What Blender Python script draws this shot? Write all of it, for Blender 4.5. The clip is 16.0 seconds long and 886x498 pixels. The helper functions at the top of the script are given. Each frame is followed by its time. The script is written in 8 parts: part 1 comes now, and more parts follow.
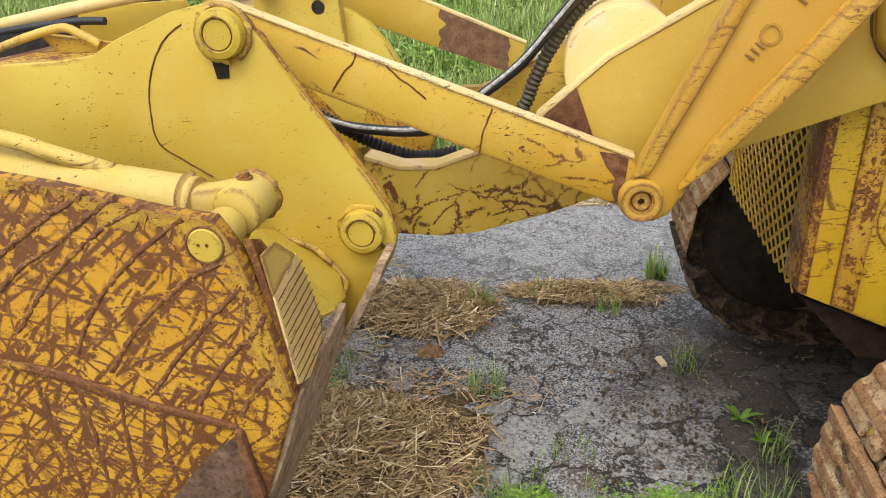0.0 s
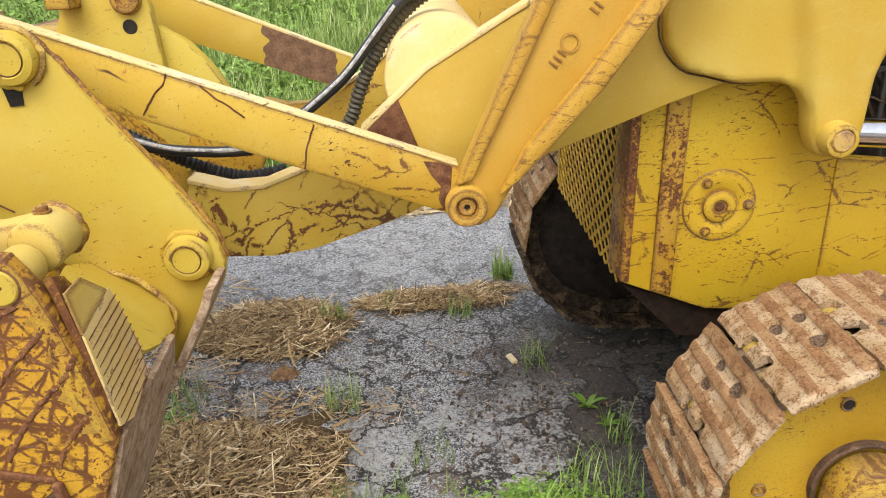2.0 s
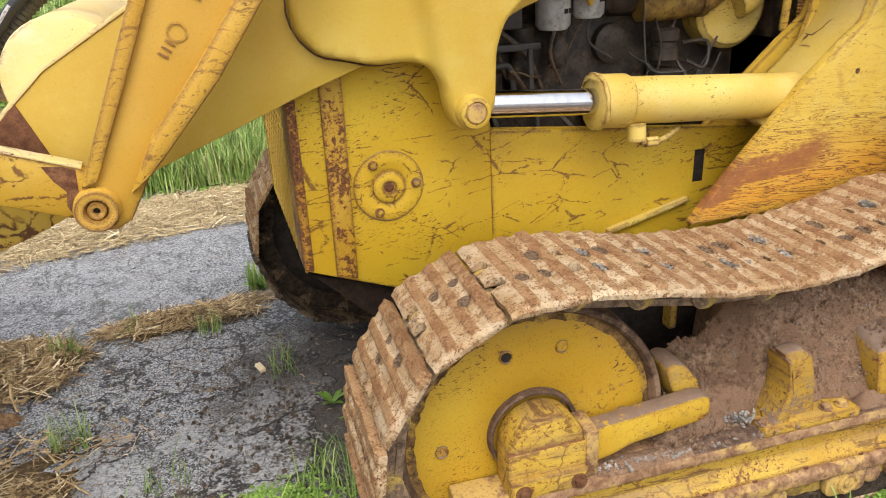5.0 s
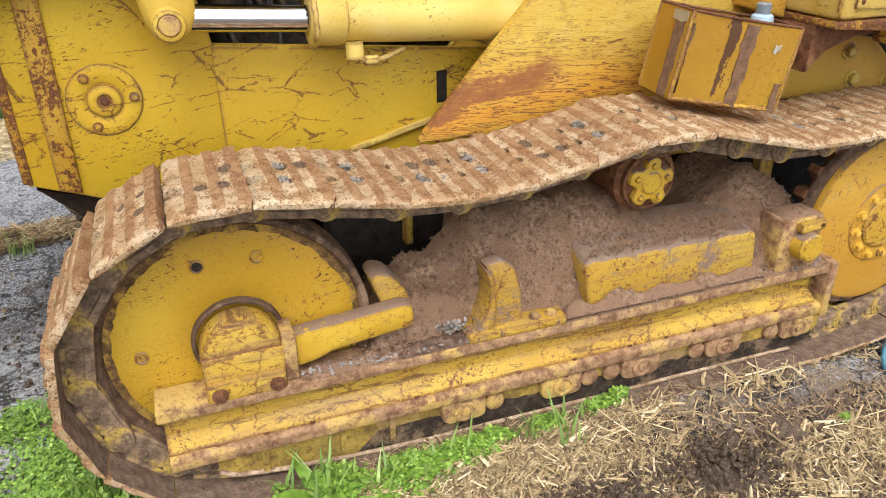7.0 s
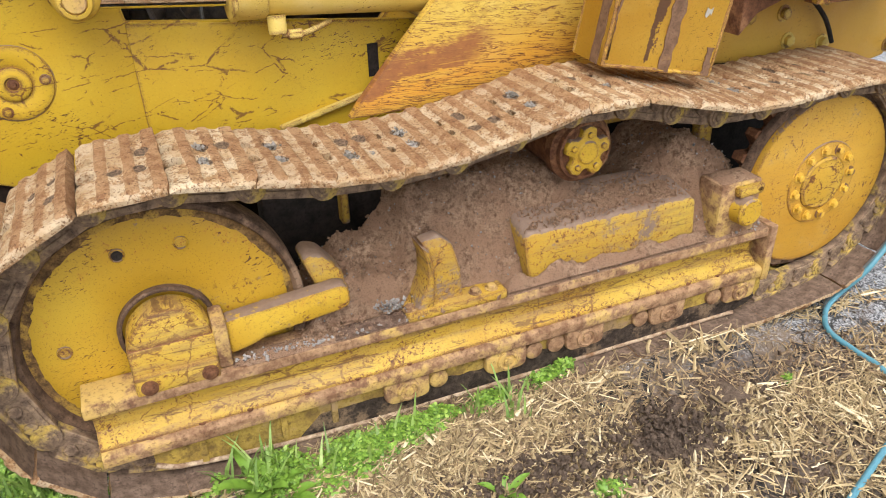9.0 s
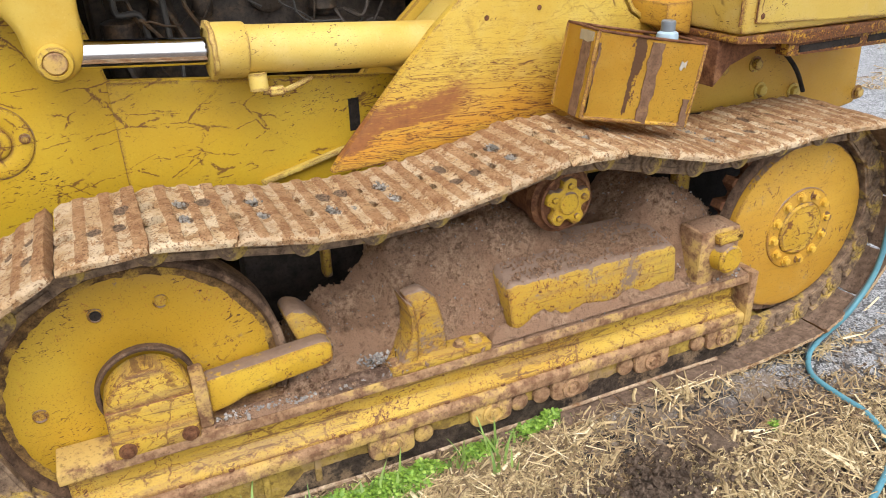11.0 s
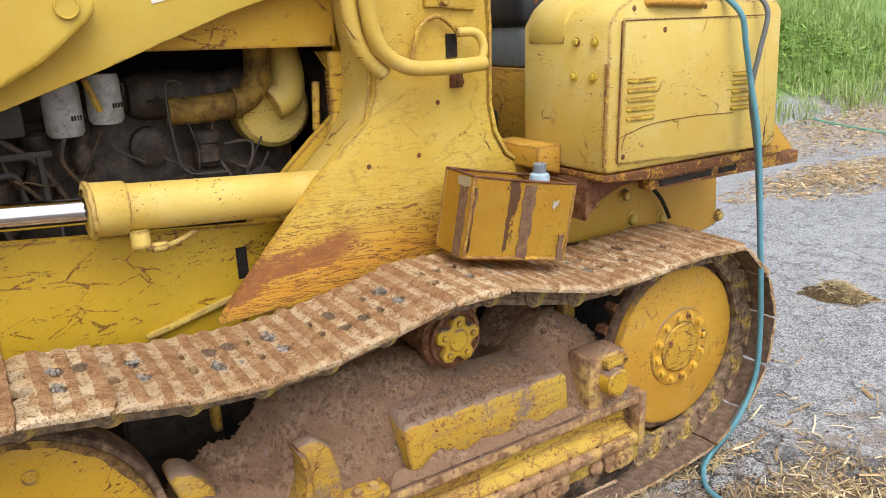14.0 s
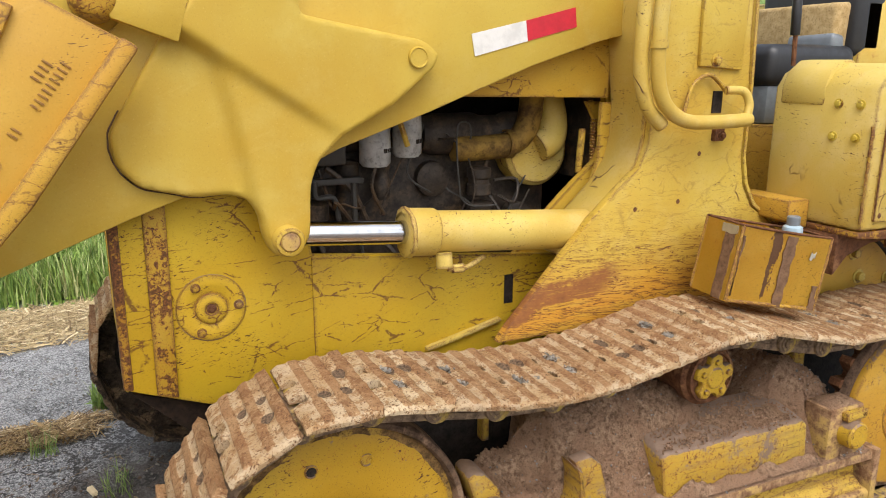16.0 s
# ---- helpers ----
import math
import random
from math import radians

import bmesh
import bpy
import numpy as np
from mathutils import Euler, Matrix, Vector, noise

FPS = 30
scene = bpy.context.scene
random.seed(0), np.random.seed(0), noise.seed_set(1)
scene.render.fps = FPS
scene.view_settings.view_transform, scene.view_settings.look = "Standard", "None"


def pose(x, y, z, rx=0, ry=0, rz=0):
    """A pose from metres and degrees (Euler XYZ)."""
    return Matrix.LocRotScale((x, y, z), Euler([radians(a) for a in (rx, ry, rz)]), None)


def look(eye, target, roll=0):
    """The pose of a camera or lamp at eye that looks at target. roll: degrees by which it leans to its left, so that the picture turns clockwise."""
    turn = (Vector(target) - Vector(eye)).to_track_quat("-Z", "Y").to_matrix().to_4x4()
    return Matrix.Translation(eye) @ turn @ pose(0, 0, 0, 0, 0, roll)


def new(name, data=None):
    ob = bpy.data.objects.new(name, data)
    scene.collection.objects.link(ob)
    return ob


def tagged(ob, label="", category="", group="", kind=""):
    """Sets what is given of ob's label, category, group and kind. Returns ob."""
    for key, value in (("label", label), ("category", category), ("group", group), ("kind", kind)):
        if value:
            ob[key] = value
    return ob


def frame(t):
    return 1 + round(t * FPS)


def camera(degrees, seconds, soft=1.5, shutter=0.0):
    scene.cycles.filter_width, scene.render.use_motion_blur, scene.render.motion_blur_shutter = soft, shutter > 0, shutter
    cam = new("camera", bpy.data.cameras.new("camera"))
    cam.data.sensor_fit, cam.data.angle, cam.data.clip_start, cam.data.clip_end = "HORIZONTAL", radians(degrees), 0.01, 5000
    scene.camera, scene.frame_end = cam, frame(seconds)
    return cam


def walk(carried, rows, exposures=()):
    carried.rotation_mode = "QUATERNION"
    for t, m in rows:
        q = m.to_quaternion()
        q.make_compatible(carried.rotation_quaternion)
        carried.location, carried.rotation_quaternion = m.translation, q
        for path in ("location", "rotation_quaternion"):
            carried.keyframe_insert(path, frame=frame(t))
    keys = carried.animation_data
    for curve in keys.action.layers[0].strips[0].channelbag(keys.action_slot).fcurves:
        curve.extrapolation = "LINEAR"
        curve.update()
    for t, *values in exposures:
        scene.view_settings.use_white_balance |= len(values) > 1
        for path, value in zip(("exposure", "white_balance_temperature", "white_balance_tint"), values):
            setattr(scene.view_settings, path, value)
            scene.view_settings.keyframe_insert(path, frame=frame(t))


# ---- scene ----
cam = camera(61.3, 16.0, soft=1.0)
PATH = [
    (0, (-1.067, -1.316, 1.67), (-1.363, 0.495, 0.875), -1.3),
    (0.5, (-1.018, -1.312, 1.668), (-1.145, 0.519, 0.875), -1.4),
    (1, (-1.004, -1.303, 1.659), (-0.99, 0.527, 0.853), -1.3),
    (1.5, (-0.997, -1.308, 1.664), (-0.934, 0.524, 0.862), -1.6),
    (2, (-1.012, -1.315, 1.672), (-0.935, 0.527, 0.899), -1.4),
    (2.5, (-1.048, -1.328, 1.679), (-1.002, 0.53, 0.941), -0.9),
    (3, (-1.039, -1.34, 1.68), (-0.977, 0.526, 0.962), -1.0),
    (3.5, (-0.968, -1.312, 1.671), (-0.723, 0.533, 0.938), -1.6),
    (4, (-0.859, -1.272, 1.657), (-0.392, 0.526, 0.916), -2.4),
    (4.5, (-0.755, -1.229, 1.626), (-0.25, 0.552, 0.87), -3.0),
    (5, (-0.652, -1.393, 1.611), (-0.116, 0.378, 0.85), -2.7),
    (5.2, (-0.616, -1.488, 1.605), (-0.022, 0.262, 0.84), -0.5),
    (7.3, (-0.089, -1.679, 1.563), (0.557, -0.054, 0.592), -0.5),
    (7.5, (-0.087, -1.684, 1.553), (0.555, -0.079, 0.548), -0.6),
    (8, (-0.052, -1.67, 1.517), (0.637, -0.1, 0.487), -0.9),
    (8.5, (-0.027, -1.666, 1.539), (0.677, -0.096, 0.519), -1.2),
    (9, (-0.031, -1.667, 1.553), (0.687, -0.076, 0.575), -1.4),
    (9.2, (-0.048, -1.673, 1.547), (0.692, -0.075, 0.6), -1.4),
    (11.3, (-0.013, -1.654, 1.588), (0.785, -0.042, 0.714), -1.4),
    (11.5, (-0.005, -1.656, 1.596), (0.814, -0.062, 0.708), -1.2),
    (12, (0.023, -1.651, 1.57), (0.953, -0.13, 0.664), -0.6),
    (12.5, (0.062, -1.662, 1.581), (1.112, -0.217, 0.681), -0.4),
    (13, (0.07, -1.67, 1.588), (1.136, -0.238, 0.685), -0.8),
    (13.5, (0.049, -1.669, 1.601), (1.133, -0.201, 0.783), -0.5),
    (13.9, (0.029, -1.681, 1.645), (1.096, -0.116, 1.003), -1.5),
    (14, (0.019, -1.685, 1.644), (1.079, -0.094, 1.055), -1.9),
    (14.5, (-0.039, -1.652, 1.667), (0.925, 0.018, 1.136), -1.7),
    (15, (-0.117, -1.637, 1.681), (0.77, 0.08, 1.165), -0.1),
    (15.5, (-0.289, -1.621, 1.675), (0.588, 0.109, 1.185), 0.0),
    (15.9, (-0.453, -1.593, 1.701), (0.397, 0.147, 1.201), 0.1),
    (16, (-0.512, -1.604, 1.682), (0.328, 0.146, 1.2), 0.3),
]
walk(cam, [(t, look(eye, target, roll)) for t, eye, target, roll in PATH],
     exposures=[(0.0, 0.45, 6550, 10), (0.7, 0.53, 6536, 10), (1.5, 0.66, 6520, 10), (2.5, 0.6, 6500, 10), (3.5, 0.53, 6480, 10), (4.5, 0.64, 6460, 10), (5.0, 0.62, 6450, 10), (7.5, 0.72, 6250, 10), (9.0, 0.72, 6250, 10), (11.5, 0.66, 6250, 10), (12.0, 0.66, 6250, 10), (12.5, 0.6, 6250, 10), (13.5, 0.54, 6250, 10), (14.0, 0.54, 6317, 10), (14.5, 0.48, 6383, 10), (15.5, 0.46, 6475, 10), (16.0, 0.48, 6500, 10)])


# ---------------------------------------------------------------- light
world = bpy.data.worlds.new("world")
scene.world = world
world.use_nodes = True
wn = world.node_tree
sky = wn.nodes.new("ShaderNodeTexSky")
sky.sky_type = "NISHITA"
sky.sun_disc = False
sky.sun_elevation, sky.sun_rotation = radians(58), radians(200)
sky.air_density, sky.dust_density, sky.ozone_density = 1.0, 4.0, 1.0
mute = wn.nodes.new("ShaderNodeHueSaturation")
mute.inputs["Saturation"].default_value = 0.35
wn.links.new(sky.outputs[0], mute.inputs["Color"])
wn.links.new(mute.outputs[0], wn.nodes["Background"].inputs[0])
wn.nodes["Background"].inputs[1].default_value = 0.20
sun = new("sun", bpy.data.lights.new("sun", "SUN"))
sun.data.energy, sun.data.angle, sun.data.color = 0.6, radians(40), (1.0, 0.97, 0.92)
sun.matrix_world = look((0.6, -5.0, 7.0), (0, 0, 0))



# ---------------------------------------------------------------- materials
def nodes_of(name):
    m = bpy.data.materials.new(name)
    m.use_nodes = True
    nt = m.node_tree
    return m, nt, nt.nodes["Principled BSDF"]


def add(nt, kind, **kw):
    n = nt.nodes.new(kind)
    for k, v in kw.items():
        if k in n.inputs:
            n.inputs[k].default_value = v
    return n


def coords(nt, scale=(1, 1, 1), rot=(0, 0, 0)):
    tc = nt.nodes.new("ShaderNodeTexCoord")
    out = tc.outputs["Object"]
    for key, val in (("Rotation", [radians(a) for a in rot]), ("Scale", scale)):
        if key == "Rotation" and not any(rot):
            continue
        mp = nt.nodes.new("ShaderNodeMapping")
        mp.inputs[key].default_value = val
        nt.links.new(out, mp.inputs["Vector"])
        out = mp.outputs[0]
    return out


def noise_tex(nt, vec, scale, detail=4, rough=0.6, distort=0.0):
    n = add(nt, "ShaderNodeTexNoise", Scale=scale, Detail=detail, Roughness=rough, Distortion=distort)
    nt.links.new(vec, n.inputs["Vector"])
    return n.outputs["Fac"]


def ramp(nt, fac, lo, hi, a=0.0, b=1.0):
    n = nt.nodes.new("ShaderNodeMapRange")
    n.interpolation_type = "SMOOTHSTEP"
    for k, v in (("From Min", lo), ("From Max", hi), ("To Min", a), ("To Max", b)):
        n.inputs[k].default_value = v
    nt.links.new(fac, n.inputs["Value"])
    return n.outputs[0]


def calc(nt, op, a, b=None):
    n = nt.nodes.new("ShaderNodeMath")
    n.operation = op
    n.use_clamp = op in ("ADD", "MULTIPLY", "SUBTRACT")
    for i, v in enumerate((a, b)):
        if v is None:
            continue
        if isinstance(v, (int, float)):
            n.inputs[i].default_value = v
        else:
            nt.links.new(v, n.inputs[i])
    return n.outputs[0]


def mix(nt, fac, a, b):
    n = nt.nodes.new("ShaderNodeMix")
    n.data_type = "RGBA"
    for sock, v in ((n.inputs[0], fac), (n.inputs[6], a), (n.inputs[7], b)):
        if isinstance(v, (int, float)):
            sock.default_value = v
        elif isinstance(v, tuple):
            sock.default_value = (*v, 1) if len(v) == 3 else v
        else:
            nt.links.new(v, sock)
    return n.outputs[2]


def bump(nt, bsdf, height, strength=0.3, dist=0.005):
    b = add(nt, "ShaderNodeBump", Strength=strength, Distance=dist)
    nt.links.new(height, b.inputs["Height"])
    nt.links.new(b.outputs[0], bsdf.inputs["Normal"])


YEL = (0.56, 0.395, 0.06)
RUST = (0.13, 0.045, 0.017)
DIRT = (0.17, 0.105, 0.07)


def paint(name, base=YEL, rust=0.3, crack=0.5, mud=0.0, fade=0.35, streak=0.0, lines=0.0, scrapes=0.0, stain=False, edge=0.5, grain=0.45, nicks=0.5, size=1.0, front=False, chips=0.5, smear=0.0, seed=0.0, jags=0.045, cross=True, spare=0.0):
    """Worn paint over steel. rust: share of bare patches, crack: scratches through the coat, mud: dried soil, streak: vertical runs, lines: crossed scrape lines."""
    m, nt, bs = nodes_of(name)
    v = coords(nt)
    mv = nt.nodes.new("ShaderNodeVectorMath")
    mv.inputs[1].default_value = (seed, seed * 1.7, seed * 0.6)
    nt.links.new(v, mv.inputs[0])
    v = mv.outputs[0]
    big = noise_tex(nt, v, 1.6, 3)
    mid = noise_tex(nt, v, 9, 5, 0.65)
    fine = noise_tex(nt, v, 55, 4, 0.7)
    pale = (min(1, base[0] * 1.12), base[1] * 1.22, base[2] * 2.4)
    deep = (base[0] * 0.86, base[1] * 0.76, base[2] * 0.55)
    col = mix(nt, ramp(nt, big, 0.35, 0.68), deep, base)
    col = mix(nt, calc(nt, "MULTIPLY", ramp(nt, mid, 0.45, 0.75), fade), col, pale)
    col = mix(nt, ramp(nt, fine, 0.60, 0.78, 0, 0.10 + 0.2 * chips), col, (0.3, 0.15, 0.03))
    grit = noise_tex(nt, v, 210, 3, 0.7)
    col = mix(nt, ramp(nt, grit, 0.57, 0.68, 0, 0.10 + 0.30 * chips + 0.3 * rust), col, (0.16, 0.075, 0.02))
    col = mix(nt, ramp(nt, grit, 0.40, 0.28, 0, 0.25), col, (min(1, base[0] * 1.25), base[1] * 1.3, base[2] * 2.6))
    if chips > 0:
        clump = ramp(nt, noise_tex(nt, v, 2.7, 5, 0.65), 0.50, 0.58)
        chip = ramp(nt, noise_tex(nt, v, 62, 5, 0.72, 0.4), 0.70 - 0.09 * chips, 0.712 - 0.09 * chips)
        col = mix(nt, calc(nt, "MULTIPLY", chip, clump), col, mix(nt, grit, (0.06, 0.028, 0.013), (0.24, 0.10, 0.03)))
        rub = ramp(nt, noise_tex(nt, coords(nt, (9, 9, 60), (0, 24, 0)), 1.0, 5, 0.65, 0.5), 0.60, 0.70, 0, 0.10)
        col = mix(nt, rub, col, (min(1, base[0] * 1.2), base[1] * 1.25, base[2] * 2.4))
    bare = 0.0
    if rust > 0:
        wide = noise_tex(nt, v, 2.6 * size, 6, 0.72, 0.6)
        fleck = noise_tex(nt, v, 30 * size, 6, 0.75, 0.8)
        cut = 0.66 - 0.19 * rust
        s = calc(nt, "ADD", calc(nt, "MULTIPLY", wide, 1 - grain), calc(nt, "MULTIPLY", fleck, grain))
        bare = ramp(nt, s, cut, cut + 0.02)
        halo = ramp(nt, s, cut - 0.05, cut + 0.01, 0, 0.45)
        col = mix(nt, halo, col, (0.42, 0.17, 0.025))
        rustc = mix(nt, ramp(nt, grit, 0.35, 0.65), (0.055, 0.021, 0.009), (0.21, 0.08, 0.024))
        col = mix(nt, bare, col, rustc)
    if crack > 0:
        wob = nt.nodes.new("ShaderNodeVectorMath")
        wob.operation = "MULTIPLY_ADD"
        nz = add(nt, "ShaderNodeTexNoise", Scale=5.0, Detail=3.0)
        nt.links.new(v, nz.inputs["Vector"])
        nt.links.new(nz.outputs["Color"], wob.inputs[0])
        wob.inputs[1].default_value = (0.22, 0.22, 0.22)
        nt.links.new(v, wob.inputs[2])
        vo = add(nt, "ShaderNodeTexVoronoi", Scale=6.5)
        vo.feature = "DISTANCE_TO_EDGE"
        nt.links.new(wob.outputs[0], vo.inputs["Vector"])
        where = ramp(nt, noise_tex(nt, v, 4.2, 3), 0.66 - 0.2 * crack, 0.74 - 0.2 * crack)
        line = calc(nt, "MULTIPLY", ramp(nt, vo.outputs["Distance"], 0.008, 0.03, 1, 0), where)
        nick = calc(nt, "MULTIPLY", ramp(nt, noise_tex(nt, coords(nt, (46, 46, 150), (0, 14, 0)), 1.0, 2, 0.55, 1.6), 0.68 - 0.06 * nicks, 0.70 - 0.055 * nicks), ramp(nt, noise_tex(nt, v, 3.6, 4), 0.50, 0.57))
        both = calc(nt, "ADD", line, nick)
        col = mix(nt, both, col, (0.09, 0.038, 0.014))
    jag = nt.nodes.new("ShaderNodeVectorMath")
    jag.operation = "MULTIPLY_ADD"
    jn = add(nt, "ShaderNodeTexNoise", Scale=17.0, Detail=5.0, Roughness=0.7)
    nt.links.new(v, jn.inputs["Vector"])
    nt.links.new(jn.outputs["Color"], jag.inputs[0])
    jag.inputs[1].default_value = (jags, jags, jags)
    nt.links.new(v, jag.inputs[2])
    torn = noise_tex(nt, v, 48, 4, 0.7)
    for amount, sets in ((scrapes, (((2.6, 2.6, 8.0), 5, 0.48, 0.016), ((4.0, 4.0, 9.0), -24, 0.53, 0.018), ((3.2, 3.2, 10.0), 40, 0.53, 0.017), ((7.0, 7.0, 16.0), 12, 0.51, 0.026), ((3.0, 3.0, 14.0), -4, 0.49, 0.022), ((2.0, 2.0, 17.0), 2, 0.52, 0.026))),
                         (lines, (((3.0, 3.0, 22.0), 40, 0.30, 0.060), ((3.5, 3.5, 26.0), 52, 0.40, 0.06), ((5.0, 5.0, 21.0), -48, 0.42, 0.06), ((4.0, 4.0, 20.0), -8, 0.44, 0.06), ((5.0, 5.0, 19.0), 82, 0.46, 0.06)))):
        if amount <= 0:
            continue
        for k, (sc, turn, where, width) in enumerate(sets):
            if not cross and abs(turn) > 30:
                continue
            spin = nt.nodes.new("ShaderNodeMapping")
            spin.inputs["Rotation"].default_value = (0, radians(turn), 0)
            nt.links.new(jag.outputs[0], spin.inputs["Vector"])
            size_ = nt.nodes.new("ShaderNodeMapping")
            size_.inputs["Scale"].default_value = sc
            size_.inputs["Location"].default_value = (k * 3.1, 0, k * 1.7)
            nt.links.new(spin.outputs[0], size_.inputs["Vector"])
            cell = add(nt, "ShaderNodeTexVoronoi", Scale=1.0, Randomness=1.0)
            cell.feature = "DISTANCE_TO_EDGE"
            nt.links.new(size_.outputs[0], cell.inputs["Vector"])
            gate = ramp(nt, noise_tex(nt, v, 3.1 + 0.7 * k, 5, 0.65), where + spare, where + spare + 0.05)
            gate = calc(nt, "MULTIPLY", gate, ramp(nt, torn, 0.40, 0.46))
            band = calc(nt, "MULTIPLY", ramp(nt, cell.outputs["Distance"], width * 0.35, width, 1, 0), gate)
            col = mix(nt, calc(nt, "MULTIPLY", band, amount), col, mix(nt, fine, (0.075, 0.030, 0.012), (0.20, 0.075, 0.02)))
    if front:
        sp = nt.nodes.new("ShaderNodeSeparateXYZ")
        nt.links.new(coords(nt), sp.inputs[0])
        low = nt.nodes.new("ShaderNodeMath")
        low.operation = "MULTIPLY_ADD"
        nt.links.new(sp.outputs["X"], low.inputs[0])
        low.inputs[1].default_value = 0.18
        nt.links.new(sp.outputs["Z"], low.inputs[2])
        zone = ramp(nt, low.outputs[0], 0.86, 1.0, 1, 0)
        eat = calc(nt, "ADD", calc(nt, "MULTIPLY", noise_tex(nt, v, 13, 6, 0.75, 0.6), 0.8), calc(nt, "MULTIPLY", zone, 0.2))
        col = mix(nt, calc(nt, "MULTIPLY", ramp(nt, eat, 0.66, 0.672), zone), col, mix(nt, grit, (0.07, 0.03, 0.014), (0.22, 0.085, 0.03)))
        for k, (sc, turn) in enumerate((((3.0, 3.0, 11.0), 58), ((5.0, 5.0, 13.0), -12), ((4.0, 4.0, 12.0), 35))):
            spin = nt.nodes.new("ShaderNodeMapping")
            spin.inputs["Rotation"].default_value = (0, radians(turn), 0)
            nt.links.new(jag.outputs[0], spin.inputs["Vector"])
            size_ = nt.nodes.new("ShaderNodeMapping")
            size_.inputs["Scale"].default_value = sc
            nt.links.new(spin.outputs[0], size_.inputs["Vector"])
            cell = add(nt, "ShaderNodeTexVoronoi", Scale=1.0, Randomness=1.0)
            cell.feature = "DISTANCE_TO_EDGE"
            nt.links.new(size_.outputs[0], cell.inputs["Vector"])
            gate = calc(nt, "MULTIPLY", calc(nt, "MULTIPLY", zone, ramp(nt, torn, 0.40, 0.46)), ramp(nt, noise_tex(nt, v, 4 + 0.6 * k, 4), 0.48, 0.53))
            col = mix(nt, calc(nt, "MULTIPLY", ramp(nt, cell.outputs["Distance"], 0.010, 0.028, 1, 0), gate), col, (0.11, 0.045, 0.016))
    if stain:
        sep = nt.nodes.new("ShaderNodeSeparateXYZ")
        nt.links.new(coords(nt), sep.inputs[0])
        def blend(src, k, base_sock):
            n = nt.nodes.new("ShaderNodeMath")
            n.operation = "MULTIPLY_ADD"
            nt.links.new(src, n.inputs[0])
            n.inputs[1].default_value = k
            nt.links.new(base_sock, n.inputs[2])
            return n.outputs[0]
        wav = noise_tex(nt, coords(nt, (2.5, 2.5, 16)), 1.0, 6, 0.7)
        hgt = blend(wav, 0.22, sep.outputs["Z"])
        col = mix(nt, calc(nt, "MULTIPLY", ramp(nt, hgt, 1.04, 1.22, 0.9, 0), ramp(nt, wav, 0.38, 0.54, 0.6, 1)), col, (0.50, 0.22, 0.02))
        thin = noise_tex(nt, coords(nt, (5, 5, 62), (0, -4, 0)), 1.0, 5, 0.65, 1.6)
        away = nt.nodes.new("ShaderNodeMath")
        away.operation = "SUBTRACT"
        nt.links.new(thin, away.inputs[0])
        away.inputs[1].default_value = 0.5
        gap = nt.nodes.new("ShaderNodeMath")
        gap.operation = "LESS_THAN"
        nt.links.new(calc(nt, "ABSOLUTE", away.outputs[0]), gap.inputs[0])
        nt.links.new(ramp(nt, hgt, 1.05, 1.36, 0.024, 0.003), gap.inputs[1])
        col = mix(nt, calc(nt, "MULTIPLY", gap.outputs[0], ramp(nt, hgt, 1.30, 1.40, 0.95, 0)), col, mix(nt, fine, (0.07, 0.022, 0.010), (0.19, 0.065, 0.018)))
        tilt = blend(sep.outputs["X"], -0.24, hgt)
        tilt = blend(fine, 0.05, tilt)
        band = calc(nt, "MULTIPLY", ramp(nt, tilt, 0.895, 0.905), ramp(nt, tilt, 0.945, 0.975, 1, 0))
        col = mix(nt, calc(nt, "MULTIPLY", band, calc(nt, "MULTIPLY", ramp(nt, blend(wav, 0.2, sep.outputs["X"]), 1.02, 1.12, 0.95, 0.15), ramp(nt, noise_tex(nt, coords(nt, (9, 9, 75)), 1.0, 5, 0.75, 0.8), 0.34, 0.48, 0.30, 1))), col, mix(nt, fine, (0.13, 0.042, 0.018), (0.34, 0.135, 0.035)))
    if smear > 0:
        sm = noise_tex(nt, coords(nt, (2.6, 2.6, 30)), 1.0, 6, 0.7, 0.4)
        col = mix(nt, ramp(nt, sm, 0.46, 0.62, 0, 0.8 * smear), col, mix(nt, fine, (0.20, 0.115, 0.04), (0.38, 0.23, 0.085)))
        col = mix(nt, ramp(nt, noise_tex(nt, coords(nt, (5, 5, 60)), 1.0, 6, 0.75, 0.6), 0.58, 0.62, 0, 0.9 * smear), col, (0.11, 0.05, 0.022))
    if streak > 0:
        st = noise_tex(nt, coords(nt, (11, 11, 0.9)), 1.0, 3, 0.55)
        col = mix(nt, ramp(nt, calc(nt, "ADD", calc(nt, "ADD", calc(nt, "MULTIPLY", st, 0.72), calc(nt, "MULTIPLY", mid, 0.16)), calc(nt, "MULTIPLY", fine, 0.12)), 0.645 - 0.10 * streak, 0.653 - 0.10 * streak, 0, 0.95), col, mix(nt, grit, (0.10, 0.045, 0.025), (0.21, 0.11, 0.065)))
